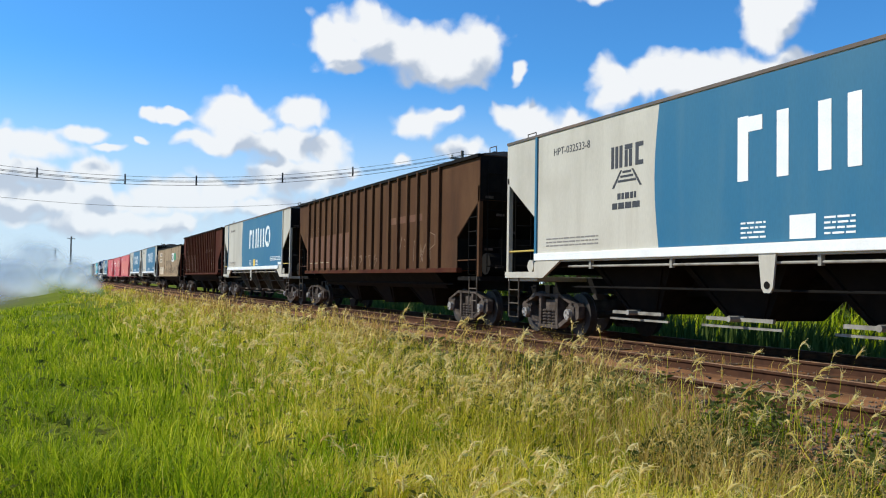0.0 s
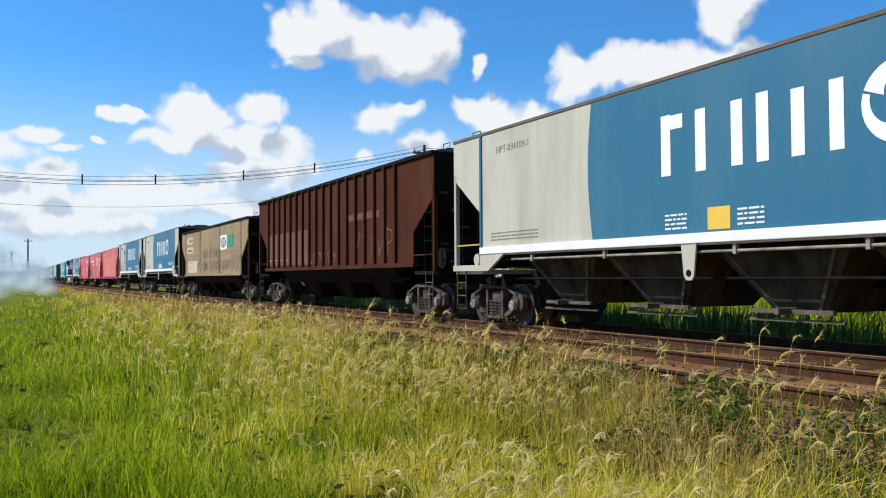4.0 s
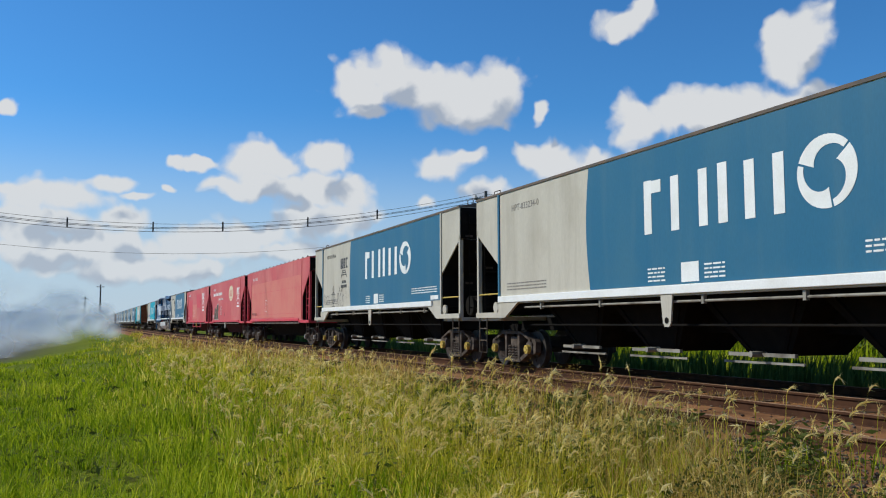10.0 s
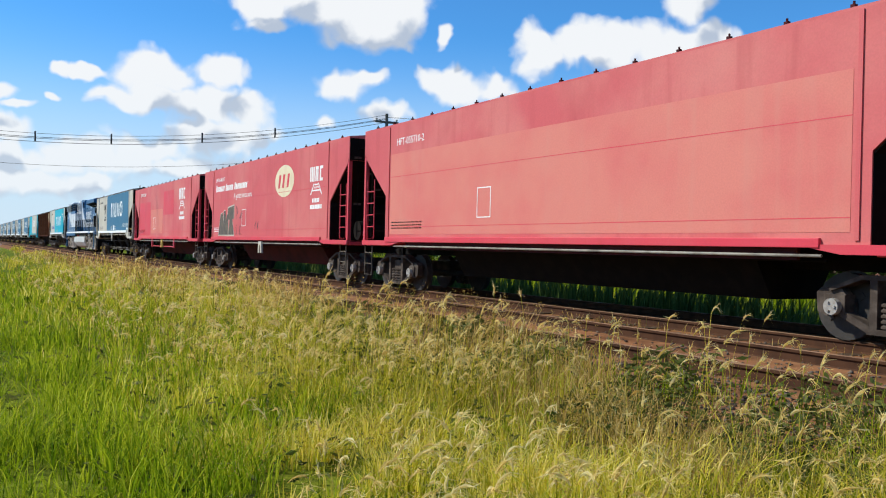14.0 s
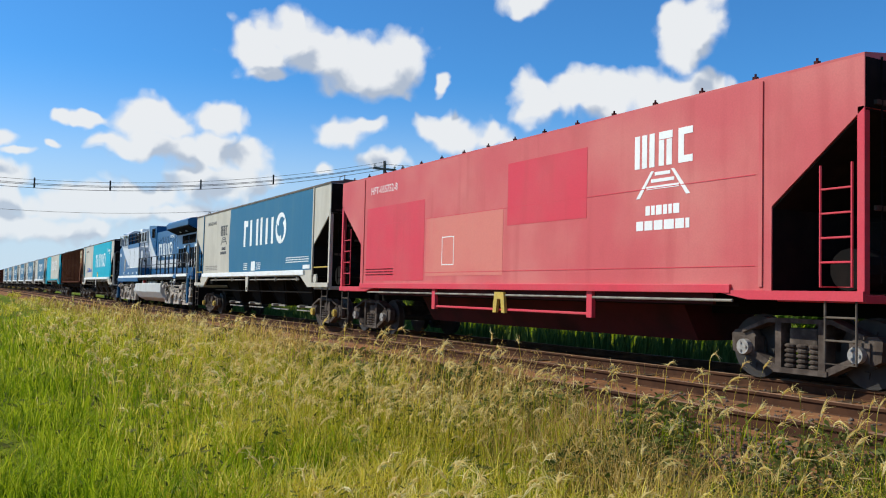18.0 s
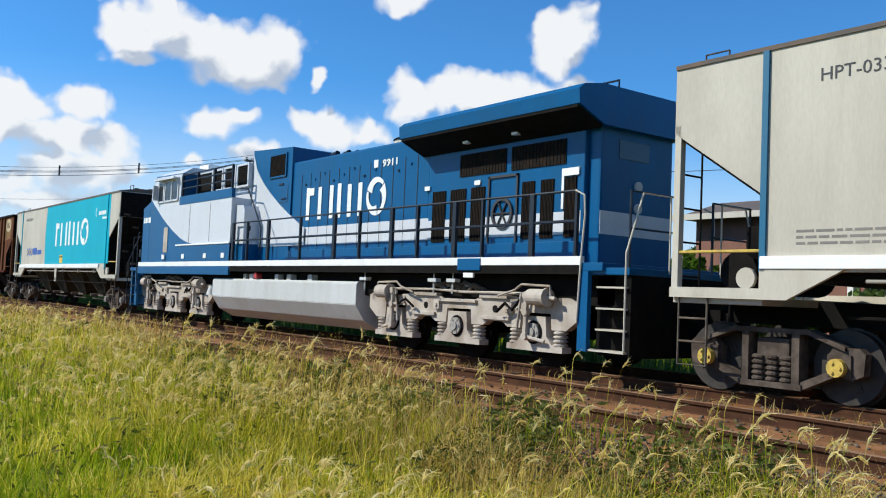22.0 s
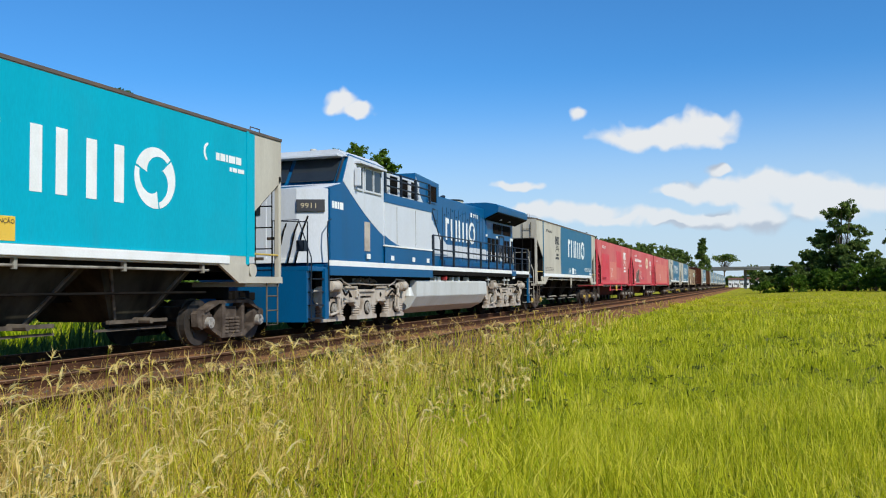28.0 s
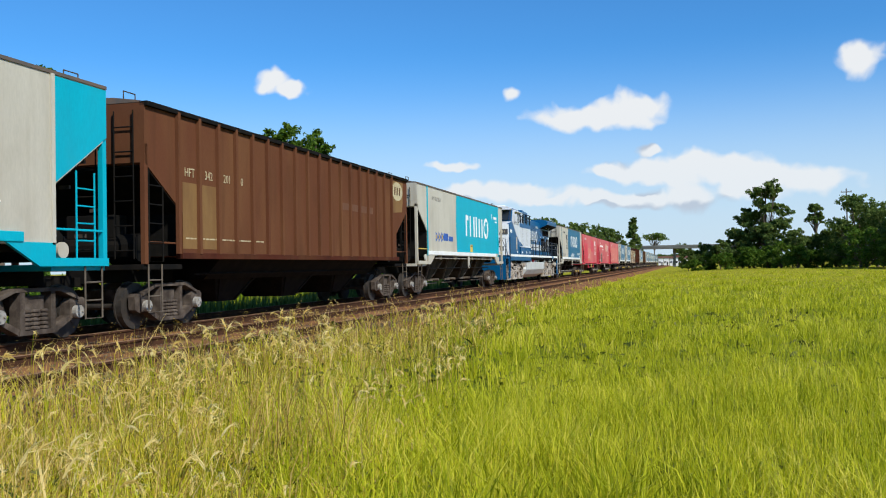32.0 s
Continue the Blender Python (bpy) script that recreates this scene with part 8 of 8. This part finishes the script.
def build_bridge():
    br = tagged(new("overpass"), "grey concrete road overpass across the railway", "bridge")
    X = 330
    part("deck", bbox(X - 5, X + 5, -30, 60, 6.2, 6.8, 0.05), CONCRETE, br)
    part("parapet", bbox(X - 5.1, X - 4.8, -30, 60, 6.8, 7.4), CONCRETE, br)
    for y in (-3, 2.5, 17, 25):
        part("pier", bbox(X - 1, X + 1, y - 0.5, y + 0.5, -0.5, 6.3, 0.05), CONCRETE, br)
    part("abutment", bbox(X - 5, X + 5, 36, 60, -0.5, 6.2), CONCRETE, br)
    # pale buildings seen under the deck
    rr = random.Random(3)
    for k in range(5):
        x0, y0, hh = 420 + 14 * k, -2.6 + 3.0 * k, rr.uniform(2.8, 4.2)
        ho = tagged(new("house"), "small white house beyond the overpass", "house", "houses beyond the overpass")
        part("wall", bbox(x0, x0 + 8, y0, y0 + 2.4, -0.5, hh), WHITE, ho)
        part("roof", plate(B(), [(x0 - 0.4, hh), (x0 + 8.4, hh), (x0 + 4, hh + 1.0)], y0 - 0.2, y0 + 2.6), RUST_PALE, ho)
        part("door", bbox(x0 - 0.03, x0, y0 + 0.3, y0 + 0.9, -0.5, 1.7), GLASSD, ho)
        for dy in (1.2, 1.8):
            part("window", bbox(x0 - 0.03, x0, y0 + dy, y0 + dy + 0.4, 1.0, 2.0), GLASSD, ho)
    for k in range(9):
        tree(560 + rr.uniform(-20, 20), -10 + 3.6 * k, rr.uniform(6.0, 8.0), rr.uniform(3.0, 4.0), 400 + k, "dark tree behind the houses", 0.2, n=700, leaf=0.8)


build_bridge()


def pole(x, y, top, label, arms=True, r=0.13):
    z0 = float(land(x, y)) - 0.3
    p = tagged(new("utility_pole"), label, "utility pole")
    p.matrix_basis = pose(x, y, 0)
    part("mast", rod(B(), (0, 0, z0), (0, 0, top), r, 10, r * 0.7), POLEM, p)
    if arms:
        part("crossarm", bbox(-0.06, 0.06, -0.75, 0.75, top - 0.55, top - 0.43), POLEM, p)
        for yy in (-0.65, 0, 0.65):
            part("insulator", rod(rod(B(), (0, yy, top - 0.43), (0, yy, top - 0.28), 0.03, 8), (0, yy, top - 0.36), (0, yy, top - 0.30), 0.07, 10), GREY, p)
    return p


PA, PB = Vector((-47.4, 22.0, 8.55)), Vector((-56.0, -15.0, 8.9))
pole(-47.4, 22.0, 8.85, "dark utility pole with crossarm behind the railway")
pole(-56.0, -15.0, 9.2, "weathered utility pole with crossarm")
for az, r, top in ((89.05, 200, 9.3), (89.9, 260, 8.4), (90.35, 330, 9.0)):
    px, py = spot(az, r)
    pole(px, py, top, "distant utility pole with a crossarm", True, 0.2)
px, py = spot(-99.5, 140)
pole(px, py, 11.3, "utility pole rising over the wood", True, 0.12)


def wire_point(a, b, sag, f, off):
    p = a.lerp(b, f) + off
    p.z -= sag * 4 * f * (1 - f)
    return p


def build_wires():
    offs = [Vector((0, 0, 0.24)), Vector((0.12, 0, 0.03)), Vector((-0.12, 0, -0.01)), Vector((0, 0, -0.20))]
    for k, off in enumerate(offs):
        bm = B()
        n = 36
        pts = [wire_point(PA, PB, 2.35, i / n, off) for i in range(n + 1)]
        tube(bm, pts, 0.014 if k else 0.011, 5)
        tagged(part("power_cable", bm, CABLE), "black overhead power cable", "cable", "cables between the poles")
    for f in (0.17, 0.275, 0.40, 0.50, 0.62):
        c = wire_point(PA, PB, 2.35, f, Vector((0, 0, 0.05)))
        bm = bbox(c.x - 0.03, c.x + 0.03, c.y - 0.04, c.y + 0.04, c.z - 0.26, c.z + 0.30, 0.005)
        tagged(part("cable_spacer", bm, CABLE), "black spacer clipped across the power cables", "cable spacer", "cable spacers")
    # the line runs on behind the railway
    P2 = Vector((-10.0, 40.0, 8.0))
    bm = B()
    pts = [wire_point(PA, P2, 1.2, i / 20, Vector((0, 0, 0.1))) for i in range(21)]
    tube(bm, pts, 0.016, 5)
    tagged(part("power_cable", bm, CABLE), "black overhead power cable", "cable", "cables between the poles")
    # a lower wire
    bm = B()
    a, b = Vector((-47.4, 22.0, 6.9)), Vector((-56.0, -15.0, 7.2))
    pts = [wire_point(a, b, 2.1, i / 30, Vector((0, 0, 0))) for i in range(31)]
    tube(bm, pts, 0.009, 5)
    tagged(part("telephone_wire", bm, CABLE), "thin black overhead telephone wire", "cable", "cables between the poles")


build_wires()


def build_smoke():
    """Billows of smoke: domes bulging towards the open field, thick in the middle and thinning out to the rim."""
    m = bpy.data.materials.new("thin_white_smoke")
    m.use_nodes = True
    t = m.node_tree
    t.nodes.clear()
    N = t.nodes.new
    out, mx, tr, df, tl, m2 = N("ShaderNodeOutputMaterial"), N("ShaderNodeMixShader"), N("ShaderNodeBsdfTransparent"), N("ShaderNodeBsdfDiffuse"), N("ShaderNodeBsdfTranslucent"), N("ShaderNodeMixShader")
    df.inputs[0].default_value = tl.inputs[0].default_value = (0.88, 0.95, 1.0, 1)
    link(t, df.outputs[0], m2.inputs[1])
    link(t, tl.outputs[0], m2.inputs[2])
    m2.inputs[0].default_value = 0.4
    tc, sp = N("ShaderNodeTexCoord"), N("ShaderNodeSeparateXYZ")
    link(t, tc.outputs["Generated"], sp.inputs[0])
    no = N("ShaderNodeTexNoise")
    no.inputs["Scale"].default_value, no.inputs["Detail"].default_value = 0.22, 3
    link(t, tc.outputs["Object"], no.inputs["Vector"])
    mp, ln = N("ShaderNodeMapping"), N("ShaderNodeVectorMath")
    mp.inputs["Location"].default_value, mp.inputs["Scale"].default_value = (0, -1, -1), (0, 2, 2)
    ln.operation = "LENGTH"
    link(t, tc.outputs["Generated"], mp.inputs["Vector"])
    link(t, mp.outputs[0], ln.inputs[0])
    ad = N("ShaderNodeMath")
    ad.operation = "MULTIPLY_ADD"
    link(t, no.outputs["Fac"], ad.inputs[0])
    ad.inputs[1].default_value = 0.9
    link(t, ln.outputs["Value"], ad.inputs[2])
    rg = N("ShaderNodeMapRange")
    rg.interpolation_type = "SMOOTHSTEP"
    for k, v in zip(("From Min", "From Max", "To Min", "To Max"), (1.38, 0.42, 0.0, 0.90)):
        rg.inputs[k].default_value = v
    link(t, ad.outputs[0], rg.inputs["Value"])
    link(t, rg.outputs[0], mx.inputs[0])
    link(t, tr.outputs[0], mx.inputs[1])
    link(t, m2.outputs[0], mx.inputs[2])
    link(t, mx.outputs[0], out.inputs[0])
    rng = random.Random(11)
    puffs = []
    plan = [(-78, 0.8, 0.9, 1.7, 1.5), (-80, 2.2, 0.3, 1.5, 1.1), (-84, -0.8, 1.3, 2.4, 1.8), (-86, 1.5, 1.6, 2.2, 1.7), (-92, -4, 0.8, 5.0, 2.8),
            (-96, -9, 0.8, 6.0, 3.4), (-102, -2, 2.4, 6.0, 3.2), (-106, -13, 2.2, 8.0, 4.2), (-112, -6, 1.0, 9.0, 3.0), (-76, -8, -0.6, 5.5, 1.6), (-118, -14, 5.0, 9.0, 5.0)]
    for k, (x, y, z, ry, rz) in enumerate(plan):
        bm = B()
        bmesh.ops.create_icosphere(bm, subdivisions=4, radius=1.0)
        bmesh.ops.delete(bm, geom=[v for v in bm.verts if v.co.x < -0.02], context="VERTS")
        for v in bm.verts:
            f = 1 + 0.22 * noise.noise(v.co * 1.8 + Vector((k * 3.1, 0, 0)))
            v.co = Vector((v.co.x * 0.9 * f * rz * 0.5, v.co.y * f * ry, v.co.z * f * rz))
        for fc in bm.faces:
            fc.smooth = True
        ob = part("smoke_puff", bm, m)
        ob.visible_shadow = False
        tagged(ob, "thin white smoke drifting off a field fire", "smoke", "smoke over the burnt field")
        ob.matrix_basis = pose(x, y, z)
        puffs.append((ob, x, y, z, rng.uniform(0.3, 1.0)))
    return puffs


PUFFS = build_smoke()


# ---- what moves ----
def motions():
    times = [0, 2, 4, 6, 8, 10, 12, 14, 16, 18, 20, 22, 24, 26, 28, 30, 32]
    for car, x0 in ROLLING:
        walk(car, [(t, pose(x0 + run(t), TY, 0)) for t in times])
    grid = [k / 15 for k in range(481)]
    for ob, ax, r in NEAR_WHEELS:
        walk(ob, [(t, pose(ax, 0, r, 0, math.degrees(run(t) / r), 0)) for t in grid])
    for ob, x, y, z, s in PUFFS:
        walk(ob, [(t, pose(x, y - s * 0.10 * (t - 8), z + 0.012 * s * t, 4 * s * (t - 8) * 0.3, 0, 0)) for t in (0, 8, 16, 24, 32)])


motions()
